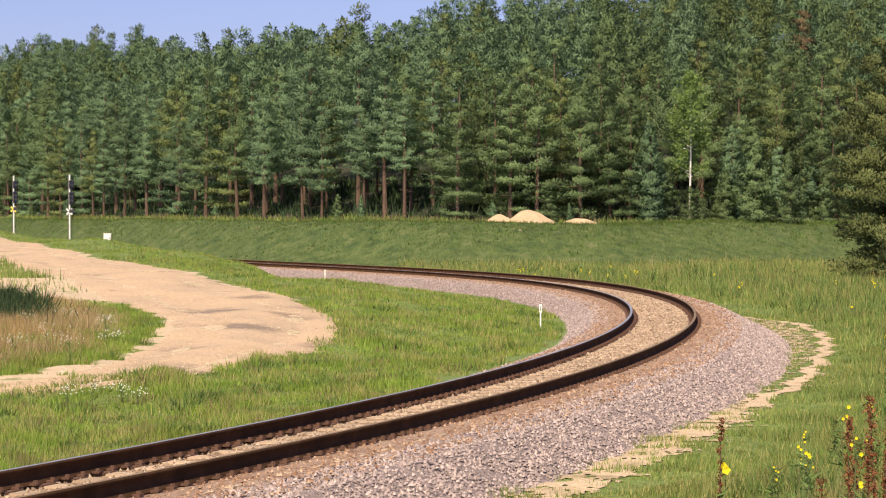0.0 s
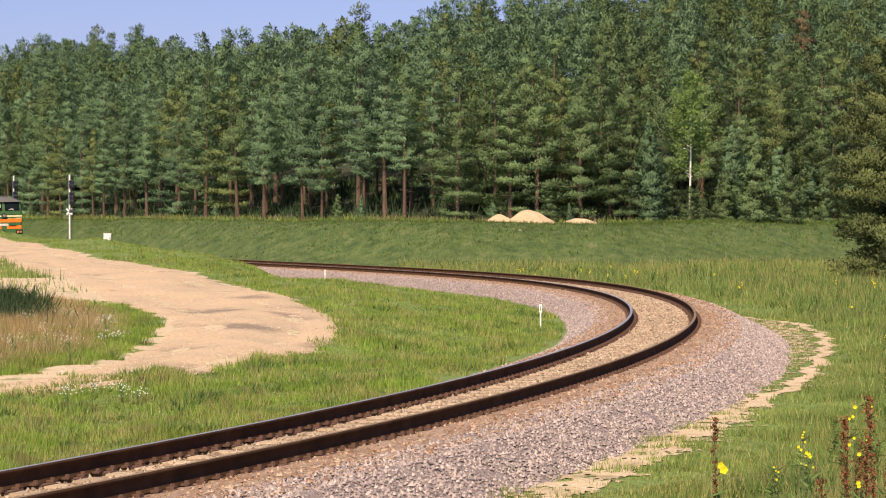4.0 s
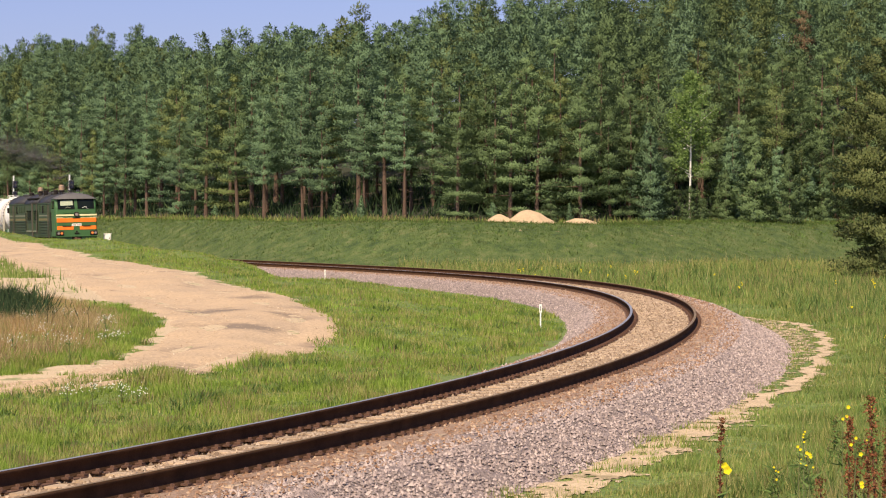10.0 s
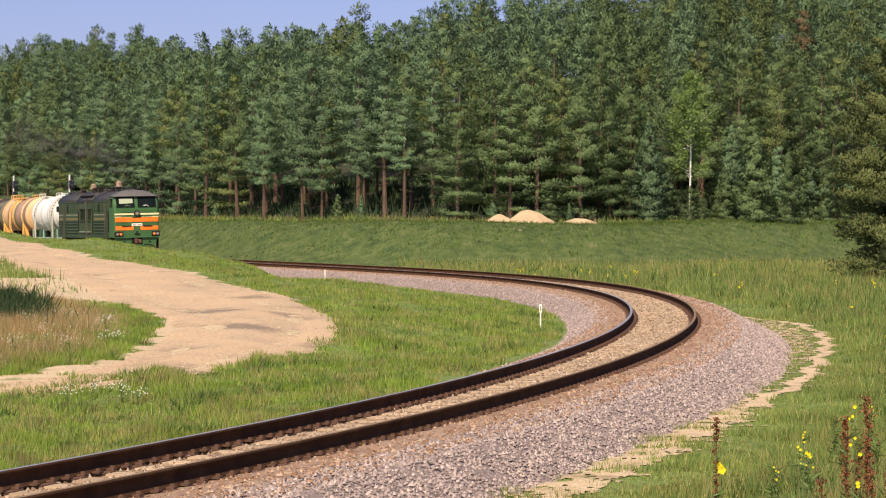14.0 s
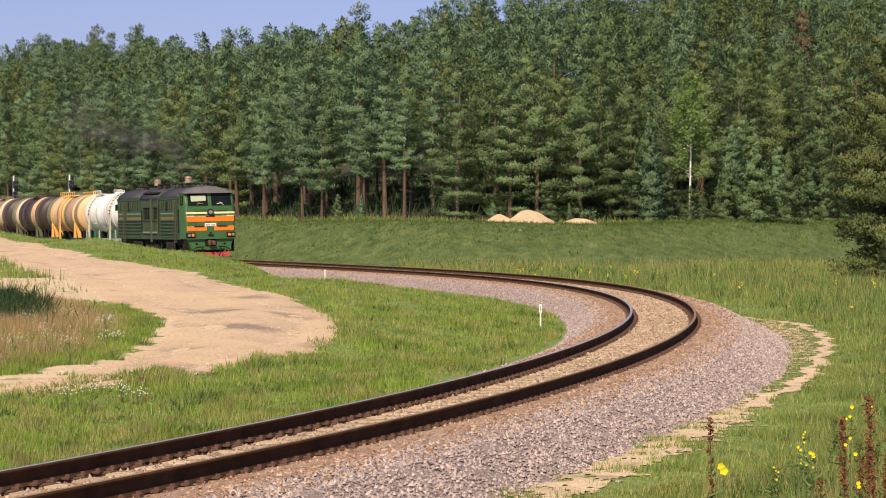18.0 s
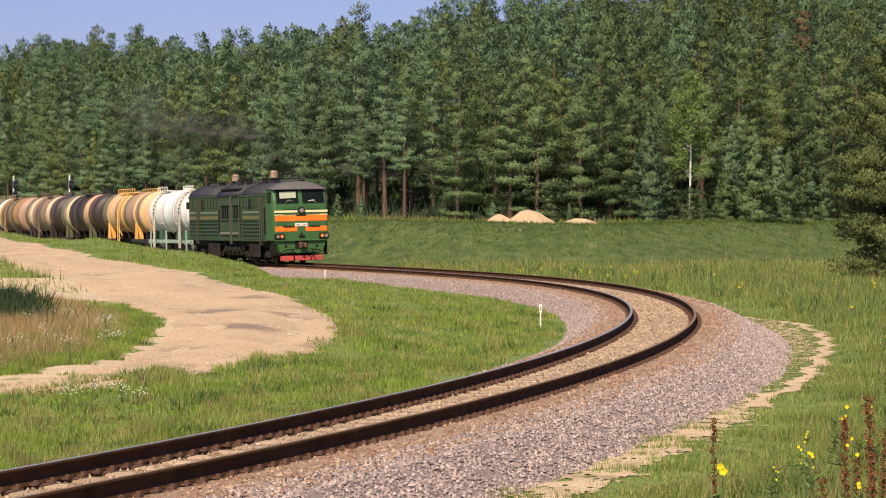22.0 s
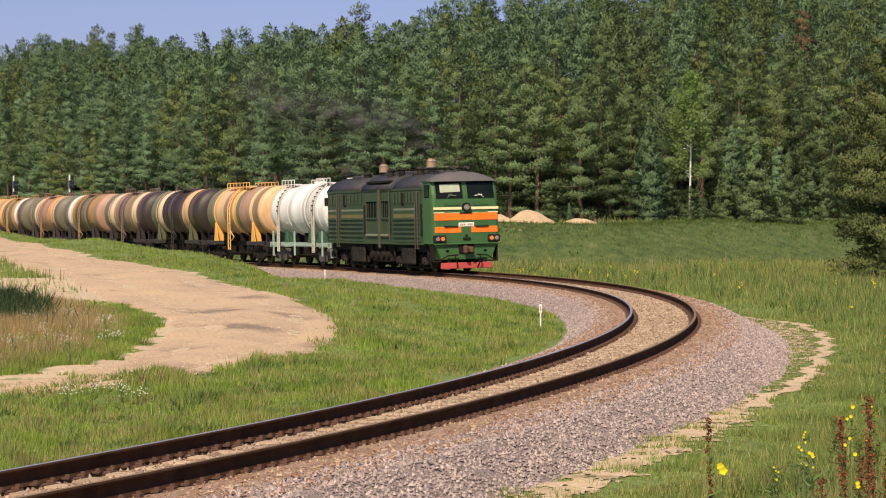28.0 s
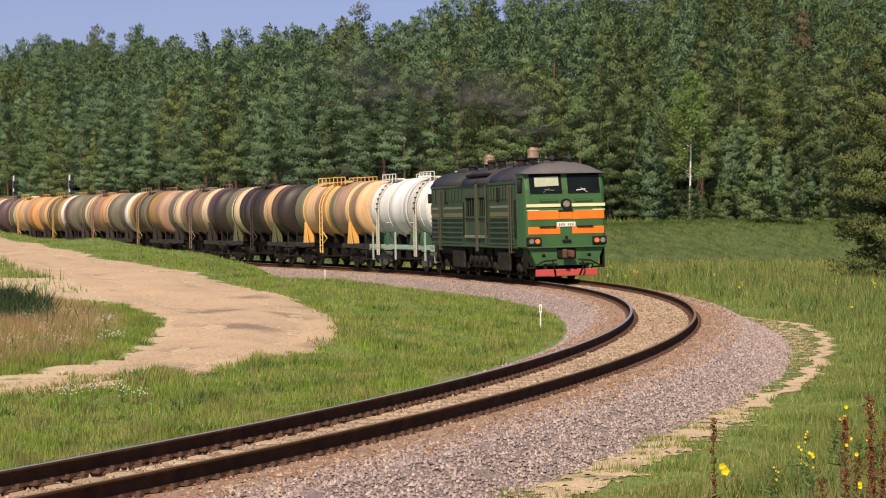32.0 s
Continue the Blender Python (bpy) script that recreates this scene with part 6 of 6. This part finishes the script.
        for q in (-1, 1):
            for x in (-1.9, 2.3):
                bm = bmesh.new()
                rod(bm, (x, q * 1.50, 2.35), (x + 1.0, q * 1.50, 2.35), 0.02, 6)
                part("hand_hold", bm, ms, W)
    # bogies
    pivot = 3.9 if i else 3.3
    for x0 in (-pivot, pivot):
        bg = part("bogie", box(bmesh.new(), x0 - 0.28, x0 + 0.28, -1.15, 1.15, 0.50, 0.92, 0.04), gear, W)
        for q in (-1, 1):
            bm = bmesh.new()
            loft(bm, [[(x0 + x, q * y, z) for x, z in ((-1.2, 0.62), (-0.6, 0.78), (0.6, 0.78), (1.2, 0.62), (1.2, 0.42), (0.85, 0.42), (0.5, 0.24), (-0.5, 0.24), (-0.85, 0.42), (-1.2, 0.42))] for y in (1.0, 1.14)])
            part("side_frame", bm, gear, bg)
            bm = bmesh.new()
            for k in range(5):
                rod(bm, (x0 - 0.14, q * 1.16, 0.30 + k * 0.07), (x0 - 0.14, q * 1.16, 0.34 + k * 0.07), 0.09, 8)
                rod(bm, (x0 + 0.14, q * 1.16, 0.30 + k * 0.07), (x0 + 0.14, q * 1.16, 0.34 + k * 0.07), 0.09, 8)
            tagged(part("spring", bm, gear, bg), kind="stuff")
            for dx in (-0.925, 0.925):
                bm = bmesh.new()
                rod(bm, (x0 + dx, q * 1.0, 0.475), (x0 + dx, q * 1.2, 0.475), 0.15, 12)
                rod(bm, (x0 + dx, q * 1.2, 0.475), (x0 + dx, q * 1.22, 0.475), 0.10, 12)
                part("axle_box", bm, M_GREYBOX if i == 0 else gear, bg)
        for dx in (-0.925, 0.925):
            add_wheelset(bg, x0 + dx, 0.475)
    if i == 0:
        # the leading wagon is a shorter one
        for o in W.children:
            if not o.name.startswith("bogie"):
                for q in (o, *o.children):
                    q.data.transform(Matrix.Diagonal((0.87, 1.0, 1.0, 1.0)))
    return W


MOVERS = []
front = -0.45


def train_rows(ahead, a, b):
    """Rows of a vehicle whose two pivots ride a and b metres behind its own front."""
    rows = []
    for t in range(0, 33):
        s = train_at(t) + ahead
        xa, ya, _ = track(s + a)
        xb, yb, _ = track(s + b)
        h = math.degrees(math.atan2(ya - yb, xa - xb))
        rows.append((float(t), pose((xa + xb) / 2, (ya + yb) / 2, 0, 0, 0, h) @ pose(0, 0, 0, 1.3)))
    return rows


MOVERS.append((make_loco(), front, 4.15, 12.85))
front += 16.8
for i, spec in enumerate(TANKS):
    length, pivot = {0: (9.9, 3.3), 1: (12.6, 3.9)}.get(i, (12.02, 3.9))
    MOVERS.append((make_wagon(i, spec), front, length / 2 - pivot, length / 2 + pivot))
    front += length
# ---- things beside the track ----
def zg(x, y):
    return float(ground_z(np.array([float(x)]), np.array([float(y)]))[0])


M_MAST = mat("mast_white", (0.72, 0.72, 0.70), (0.60, 0.60, 0.58), 3.0, 0.6, 0.1)
M_HEAD = mat("signal_head_black", (0.020, 0.022, 0.035), (0.03, 0.03, 0.04), 3.0, 0.6, 0.1)
M_LENSB = mat("dark_blue_lens", (0.03, 0.04, 0.12), (0.05, 0.06, 0.18), 6.0, 0.15, 0.0)
M_YELLOW = mat("yellow_sign", (0.80, 0.66, 0.10), (0.70, 0.56, 0.08), 3.0, 0.5, 0.05)
M_PETAL = leaf("yellow_petals", (0.80, 0.62, 0.02), (0.86, 0.70, 0.03), (0.90, 0.76, 0.06), 0.2, tree=0.0)
M_WHITEP = leaf("white_petals", (0.62, 0.62, 0.52), (0.74, 0.74, 0.66), (0.82, 0.82, 0.76), 0.2, tree=0.0)
M_SEED = leaf("rusty_seed_heads", (0.12, 0.045, 0.022), (0.19, 0.075, 0.036), (0.27, 0.12, 0.06), 0.1, tree=0.2)
M_STEM = mat("green_stem", (0.09, 0.12, 0.035), (0.13, 0.13, 0.05), 6.0, 0.8, 0.1)
M_STEMB = mat("brown_stem", (0.16, 0.085, 0.045), (0.11, 0.06, 0.035), 6.0, 0.85, 0.1)


def signal(x, y, top, cross, what):
    z = zg(x, y)
    S = tagged(empty("railway_signal", pose(x, y, z)), what, "railway signal", "mast signals")
    H = top - z
    bm = bmesh.new()
    rod(bm, (0, 0, -0.1), (0, 0, H), 0.075, 12)
    part("mast", bm, M_MAST, S)
    bm = bmesh.new()
    box(bm, -0.3, 0.3, -0.3, 0.3, -0.1, 0.35, 0.03)
    part("footing", bm, M_GREYBOX, S)
    for z0, n in ((H - 2.55, 3), (H - 1.2, 2)):
        bm = bmesh.new()
        box(bm, -0.02, 0.40, -0.26, -0.08, z0, z0 + 0.36 * n, 0.05)
        head = part("signal_head", bm, M_HEAD, S)
        for k in range(n):
            c = z0 + 0.18 + 0.36 * k
            bm = bmesh.new()
            rod(bm, (0.22, -0.27, c), (0.22, -0.255, c), 0.10, 14)
            part("lens", bm, M_LENSB, head)
            bm = bmesh.new()
            loft(bm, [[(0.22 + math.cos(a) * r_, yy, c + math.sin(a) * r_) for a in np.linspace(-0.3, math.pi + 0.3, 9)] for r_, yy in ((0.125, -0.26), (0.12, -0.46), (0.135, -0.46), (0.14, -0.26))], close=False, caps=False)
            part("hood", bm, M_HEAD, head)
    for a in (45, -45):
        bm = bmesh.new()
        box(bm, -0.34, 0.34, -0.125, -0.11, -0.07, 0.07)
        bm.transform(pose(0, 0, H - 3.15, 0, a, 0))
        part("cross_board", bm, cross, S, "crossed marker board")
    bm = bmesh.new()
    box(bm, 0.0, 0.36, -0.13, -0.11, H - 3.25, H - 2.95)
    part("back_plate", bm, M_HEAD, S)
    bm = bmesh.new()
    for dx in (-0.17, 0.17):
        rod(bm, (dx, 0.22, 0.2), (dx, 0.22, H - 0.6), 0.02, 6)
    for k in range(int((H - 1) / 0.4)):
        rod(bm, (-0.17, 0.22, 0.4 + 0.4 * k), (0.17, 0.22, 0.4 + 0.4 * k), 0.014, 6)
    part("ladder", bm, M_HEAD, S)


signal(-31.75, 187.7, 6.50, M_MAST, "white mast signal with dark heads and a white cross board")
signal(-40.3, 207.2, 6.85, M_YELLOW, "white mast signal with dark heads and a yellow cross board")


def relay_box(x, y, z0, z1):
    z = zg(x, y)
    B = tagged(empty("relay_box", pose(x, y, z)), "small white relay cabinet on a post by the track", "cabinet")
    bm = bmesh.new()
    box(bm, -0.29, 0.29, -0.2, 0.2, z0 - z, z1 - z, 0.02)
    body = part("body", bm, M_WHITE, B)
    bm = bmesh.new()
    box(bm, -0.33, 0.33, -0.24, 0.24, z1 - z, z1 - z + 0.04, 0.01)
    part("lid", bm, M_WHITE, body)
    bm = bmesh.new()
    box(bm, -0.25, 0.25, -0.215, -0.2, z0 - z + 0.05, z1 - z - 0.05)
    door = part("door", bm, M_WHITE, body)
    bm = bmesh.new()
    box(bm, 0.16, 0.2, -0.24, -0.214, (z0 + z1) / 2 - z - 0.05, (z0 + z1) / 2 - z + 0.05)
    part("handle", bm, M_BLACK, door)
    bm = bmesh.new()
    rod(bm, (0, 0, -0.1), (0, 0, z0 - z), 0.07, 10)
    part("post", bm, M_GREYBOX, B)


relay_box(-26.6, 175.0, 0.85, 1.52)


def marker_post(x, y, h):
    z = zg(x, y)
    P = tagged(empty("marker_post", pose(x, y, z - 0.05)), "thin white trackside marker post with a small board", "post", "trackside marker posts")
    bm = bmesh.new()
    box(bm, -0.020, 0.020, -0.02, 0.02, 0, h * 0.72, 0.006)
    part("post", bm, M_MAST, P)
    bm = bmesh.new()
    box(bm, -0.038, 0.038, -0.03, 0.01, h * 0.68, h, 0.008)
    board = part("board", bm, M_WHITE, P)
    bm = bmesh.new()
    box(bm, -0.008, 0.012, -0.033, -0.03, h * 0.76, h * 0.93)
    part("bar", bm, M_HEAD, board)


marker_post(2.72, 61.5, 0.74)
marker_post(-5.75, 107.5, 0.80)


def sand_pile(x, y, a, b, h, seed, what):
    r = np.random.RandomState(seed)
    u, t = np.linspace(0, 1, 16), np.linspace(0, 6.283, 40, endpoint=False)
    U, T = np.meshgrid(u, t, indexing="ij")
    edge = 1 + 0.12 * np.sin(3 * T + seed) + 0.06 * np.sin(7 * T + 2 * seed)
    X, Y = x + np.cos(T) * U * a * edge, y + np.sin(T) * U * b * edge
    top = h * (np.cos(np.clip(U * 1.06, 0, 1) * math.pi) * 0.5 + 0.5) ** 0.85
    Z = ground_z(X, Y) - 0.1 + (top + 0.07 * h * waves(X, Y, 1.1, seed) * (1 - U)) * 1.0 + 0.1 * (U < 0.9)
    n, m = U.shape
    i = np.arange(n * m).reshape(n, m)
    j = np.roll(i, -1, 1)
    f = np.stack([i[:-1], i[1:], j[1:], j[:-1]], -1).reshape(-1, 4)
    tagged(raw("sand_heap", np.stack([X, Y, Z], -1).reshape(-1, 3), f, M_SANDPILE, smooth_faces=True), what, "sand pile", "heaps on the bank")


sand_pile(6.4, 165.5, 2.5, 2.0, 1.10, 1, "tall rounded heap of pale sand on the bank")
sand_pile(4.2, 165.2, 1.6, 1.2, 0.72, 2, "small heap of pale sand beside the tall one")
sand_pile(10.2, 165.6, 2.1, 1.2, 0.52, 3, "low flat heap of pale sand on the bank")

SWAY = []


def herb(x, y, h, seed, what, stem=None, seeds=0, flowers=(), leaves=26, petal=None, leafm=None, name="tall_weed", spread=0.04, sway=0.0, cat="plant", group="", wide=0.0):
    """A tall herb: stem, small leaves, a spike of seed heads and flowers at given shares of its height."""
    r = np.random.RandomState(seed)
    z = zg(x, y)
    T = tagged(empty(name, pose(x, y, z - 0.03)), what, cat, group)
    lean = r.uniform(-0.06, 0.06, 2)
    axis = lambda t: np.array([lean[0] * t * h, lean[1] * t * h, t * h])
    bm = bmesh.new()
    for a, b in ((0, 0.35), (0.35, 0.7), (0.7, 1.0)):
        rod(bm, axis(a), axis(b), 0.009 * (1.2 - a), 5, 0.009 * (1.2 - b))
    part("stem", bm, stem or M_STEM, T)
    if leaves:
        t = r.uniform(0.05, 0.9, leaves)
        c = np.array([axis(v) for v in t])
        a = r.uniform(0, 6.283, leaves)
        o = np.stack([np.cos(a), np.sin(a), 0.5 + 0 * a], 1)
        v = needles(r, c, o, 0.13, 0.009, 2, np.full((leaves, 3), 0.015))[0]
        raw("leaves", v, tri(v), leafm or M_WEED, T)
    if seeds:
        t = 0.35 + 0.65 * r.rand(seeds) ** 0.8
        c = np.array([axis(v) for v in t]) + r.normal(0, spread * 0.4, (seeds, 3))
        v = needles(r, c, r.normal(0, 1, (seeds, 3)), 0.022, 0.007, 4, np.full((seeds, 3), spread * 0.32))[0]
        tagged(raw("seed_spike", v, tri(v), M_SEED, T), kind="stuff")
    for t, s in flowers:
        c = axis(t) + np.append(r.normal(0, 0.02 + wide, 2), r.normal(0, 0.3 * wide)) + np.array([0, -0.03, 0])
        bm = bmesh.new()
        for k in range(5):
            a = k * 1.2566
            d, e = np.array([math.cos(a), -0.35, math.sin(a)]), np.array([-math.sin(a), 0, math.cos(a)])
            vs = [bm.verts.new(c + q) for q in (0 * d, d * s * 0.6 + e * s * 0.5, d * s, d * s * 0.6 - e * s * 0.5)]
            bm.faces.new(vs)
        part("flower", bm, petal or M_PETAL, T)
    if sway:
        SWAY.append((T, x, y, z - 0.03, seed, sway))
    return T


SPIKE = "tall brown seed stalk standing in the near grass"
herb(1.74, 14.0, 1.36, 1, "tall dark seed stalk with one big yellow flower", M_STEMB, 90, (), 14, spread=0.02, sway=2.2, name="primrose_stalk")
herb(1.80, 14.1, 1.06, 2, "yellow evening primrose blossom on a green stem", M_STEM, 0, ((0.97, 0.030), (0.99, 0.026)), 22, sway=2.2, name="evening_primrose")
for k, (u, y, top, n) in enumerate(((0.1825, 14.6, 0.94, 330), (0.1981, 14.4, 1.11, 330), (0.1738, 14.4, 0.58, 150), (0.1935, 15.0, 0.75, 240), (0.1850, 15.2, 0.62, 200), (0.1985, 15.4, 0.80, 240))):
    x = u * y
    herb(x, y, top - zg(x, y), 20 + k, SPIKE, M_STEMB, n // 2, (), 6, spread=0.030, sway=1.6, name="dock_stalk", group="dock stalks")
for k, (u, y, top) in enumerate(((0.1815, 14.8, 1.05), (0.1838, 14.5, 0.88), (0.1868, 14.2, 0.58), (0.1600, 18.0, 0.52), (0.1640, 20.0, 0.45), (0.1690, 17.0, 0.50))):
    x = u * y
    r_ = random.Random(k)
    herb(x, y, top - zg(x, y), 50 + k, "green weed with small yellow flowers in the meadow", M_STEM, 0, [(r_.uniform(0.86, 1.0), r_.uniform(0.010, 0.017)) for _ in range(3)], 16, sway=1.4, name="yellow_weed", group="yellow weeds")


def weed_beds():
    r = random.Random(9)
    # yellow flowers through the meadow
    for k in range(30):
        y = r.uniform(19, 60) if k < 26 else r.uniform(60, 120)
        x = r.uniform(0.115, 0.205) * y
        if offset([x], [y])[1][0] < 5:
            continue
        big = 1.0 if y < 60 else 1.9
        herb(x, y, r.uniform(0.45, 0.7), 200 + k, "green weed with small yellow flowers in the meadow", M_STEM, 0, [(r.uniform(0.8, 1.0), 0.009 * big + 0.00012 * y) for _ in range(3)], 30, name="yellow_weed", group="yellow weeds")
    for k in range(18):
        y = r.uniform(84, 135)
        x = r.uniform(0.03, 0.09) * y if y > 100 else r.uniform(0.10, 0.2) * y
        if offset([x], [y])[1][0] < 3.4:
            continue
        herb(x, y, r.uniform(0.5, 0.9), 300 + k, "green weed with small yellow flowers in the meadow", M_STEM, 0, [(r.uniform(0.75, 1.0), 0.024) for _ in range(5)], 30, name="yellow_weed", group="yellow weeds")
    # white-flowered plants on the mound and along the road
    for k, (x, y) in enumerate(((-7.6, 49.5), (-7.2, 47.0), (-6.8, 44.6), (-8.3, 46.0), (-8.2, 42.0), (-7.0, 41.3), (-8.6, 50.5), (-6.75, 45.6), (-9.3, 49.0), (-7.9, 44.0), (-5.6, 35.2), (-5.2, 35.6), (-4.9, 35.3), (-5.9, 34.6))):
        herb(x, y, r.uniform(0.35, 0.6), 400 + k, "weed with clusters of small white flowers", M_STEM, 0, [(r.uniform(0.7, 1.0), r.uniform(0.006, 0.013)) for _ in range(26)], 14, M_WHITEP, wide=0.10, name="white_weed", group="white-flowered weeds")
    for k in range(30):
        y = r.uniform(22, 40)
        x = r.uniform(0.125, 0.205) * y
        if offset([x], [y])[1][0] < 5:
            continue
        herb(x, y, r.uniform(0.35, 0.75), 700 + k, "dark green meadow herb with small seed heads", M_STEM, 14, (), 50, leafm=M_WEED, name="meadow_herb", group="meadow herbs")


weed_beds()


# ---- exhaust smoke ----
def smoke_material():
    m = bpy.data.materials.new("thin_smoke")
    m.use_nodes = True
    t = m.node_tree
    N, L = t.nodes, t.links
    b = N["Principled BSDF"]
    b.inputs["Base Color"].default_value = (0.07, 0.066, 0.07, 1)
    b.inputs["Roughness"].default_value, b.inputs["Specular IOR Level"].default_value = 1.0, 0.0
    at = N.new("ShaderNodeAttribute")
    at.attribute_name = "thick"
    co, n = N.new("ShaderNodeTexCoord"), N.new("ShaderNodeTexNoise")
    n.inputs["Scale"].default_value, n.inputs["Detail"].default_value = 0.9, 4
    L.new(co.outputs["Object"], n.inputs["Vector"])
    r = N.new("ShaderNodeMapRange")
    r.inputs["From Min"].default_value, r.inputs["From Max"].default_value, r.inputs["To Max"].default_value = 0.25, 0.75, 0.85
    L.new(n.outputs["Fac"], r.inputs["Value"])
    mu = N.new("ShaderNodeMath")
    mu.operation = "MULTIPLY"
    L.new(at.outputs["Fac"], mu.inputs[0])
    L.new(r.outputs["Result"], mu.inputs[1])
    L.new(mu.outputs[0], b.inputs["Alpha"])
    return m


M_SMOKE = smoke_material()
PUFFS = []


def smoke_puff(seed, behind, z, size, drift):
    """A thin bowl-shaped wisp that thins out to nothing at the rim."""
    r = np.random.RandomState(seed)
    vs, fs, th, n0 = [], [], [], 0
    for k in range(1):
        u, t = np.linspace(0, 1, 10), np.linspace(0, 6.283, 24, endpoint=False)
        U, T = np.meshgrid(u, t, indexing="ij")
        R = size * r.uniform(0.7, 1.0) * (1 + 0.2 * np.sin(2 * T + r.uniform(0, 6)) + 0.12 * np.sin(5 * T + r.uniform(0, 6)))
        p = np.stack([np.cos(T) * U * R * 1.35, 0.5 * size * U ** 2 + 0.15 * size * np.sin(3 * U + T), np.sin(T) * U * R * 0.62], -1).reshape(-1, 3)
        q = Euler((r.uniform(-0.3, 0.3), r.uniform(-0.3, 0.3), r.uniform(-0.4, 0.4))).to_matrix()
        p = p @ np.array(q).T 
        i = np.arange(U.size).reshape(U.shape) + n0
        j = np.roll(i, -1, 1)
        vs.append(p)
        fs.append(np.stack([i[:-1], i[1:], j[1:], j[:-1]], -1).reshape(-1, 4))
        th.append(((1 - U ** 2) ** 2).ravel())
        n0 += U.size
    ob = raw("smoke_puff", np.concatenate(vs), np.concatenate(fs), M_SMOKE, smooth_faces=True)
    ob.data.attributes.new("thick", "FLOAT", "POINT").data.foreach_set("value", np.concatenate(th).astype(np.float32))
    tagged(ob, "thin wisp of dark diesel exhaust above the locomotive", "smoke", "exhaust wisps")
    PUFFS.append((ob, behind, z, drift))


for k, (behind, z, size) in enumerate(((4.6, 6.1, 1.2), (6.2, 6.9, 1.8), (8.4, 7.4, 2.2), (11.5, 7.7, 2.6), (15.5, 8.0, 3.0), (20.5, 8.4, 3.6), (28.0, 9.0, 4.4))):
    smoke_puff(900 + k, behind, z, size, 0.25 + 0.1 * k)
# ---- everything that moves ----
def motions():
    for thing, ahead, a, b in MOVERS:
        walk(thing, train_rows(ahead, a, b))
    for o, x, r in WHEELS:
        walk(o, [(t, pose(x, 0, r, 0, math.degrees((train_at(0.0) - train_at(t)) / r) % 360.0, 0)) for t in WHEEL_ROWS])
    for o, behind, z, drift in PUFFS:
        rows = []
        for t in range(0, 33):
            s = train_at(t) + behind + drift * math.sin(t * 0.8 + behind)
            x, y, h = track(s)
            rows.append((float(t), pose(x, y, z + 0.35 * drift * math.sin(t * 0.6 + z), 0, 8 * math.sin(t * 0.5 + z), math.degrees(h) - 90 + 10 * math.sin(t * 0.37 + behind))))
        walk(o, rows)
    for o, x, y, z, seed, amount in SWAY:
        f = lambda t: math.sin(t * 1.9 + seed) * 0.6 + math.sin(t * 3.7 + 2 * seed) * 0.4
        walk(o, [(t / 2.0, pose(x, y, z, 0.6 * amount * f(t / 2.0 + 1.3), amount * f(t / 2.0), 0)) for t in range(65)])


motions()
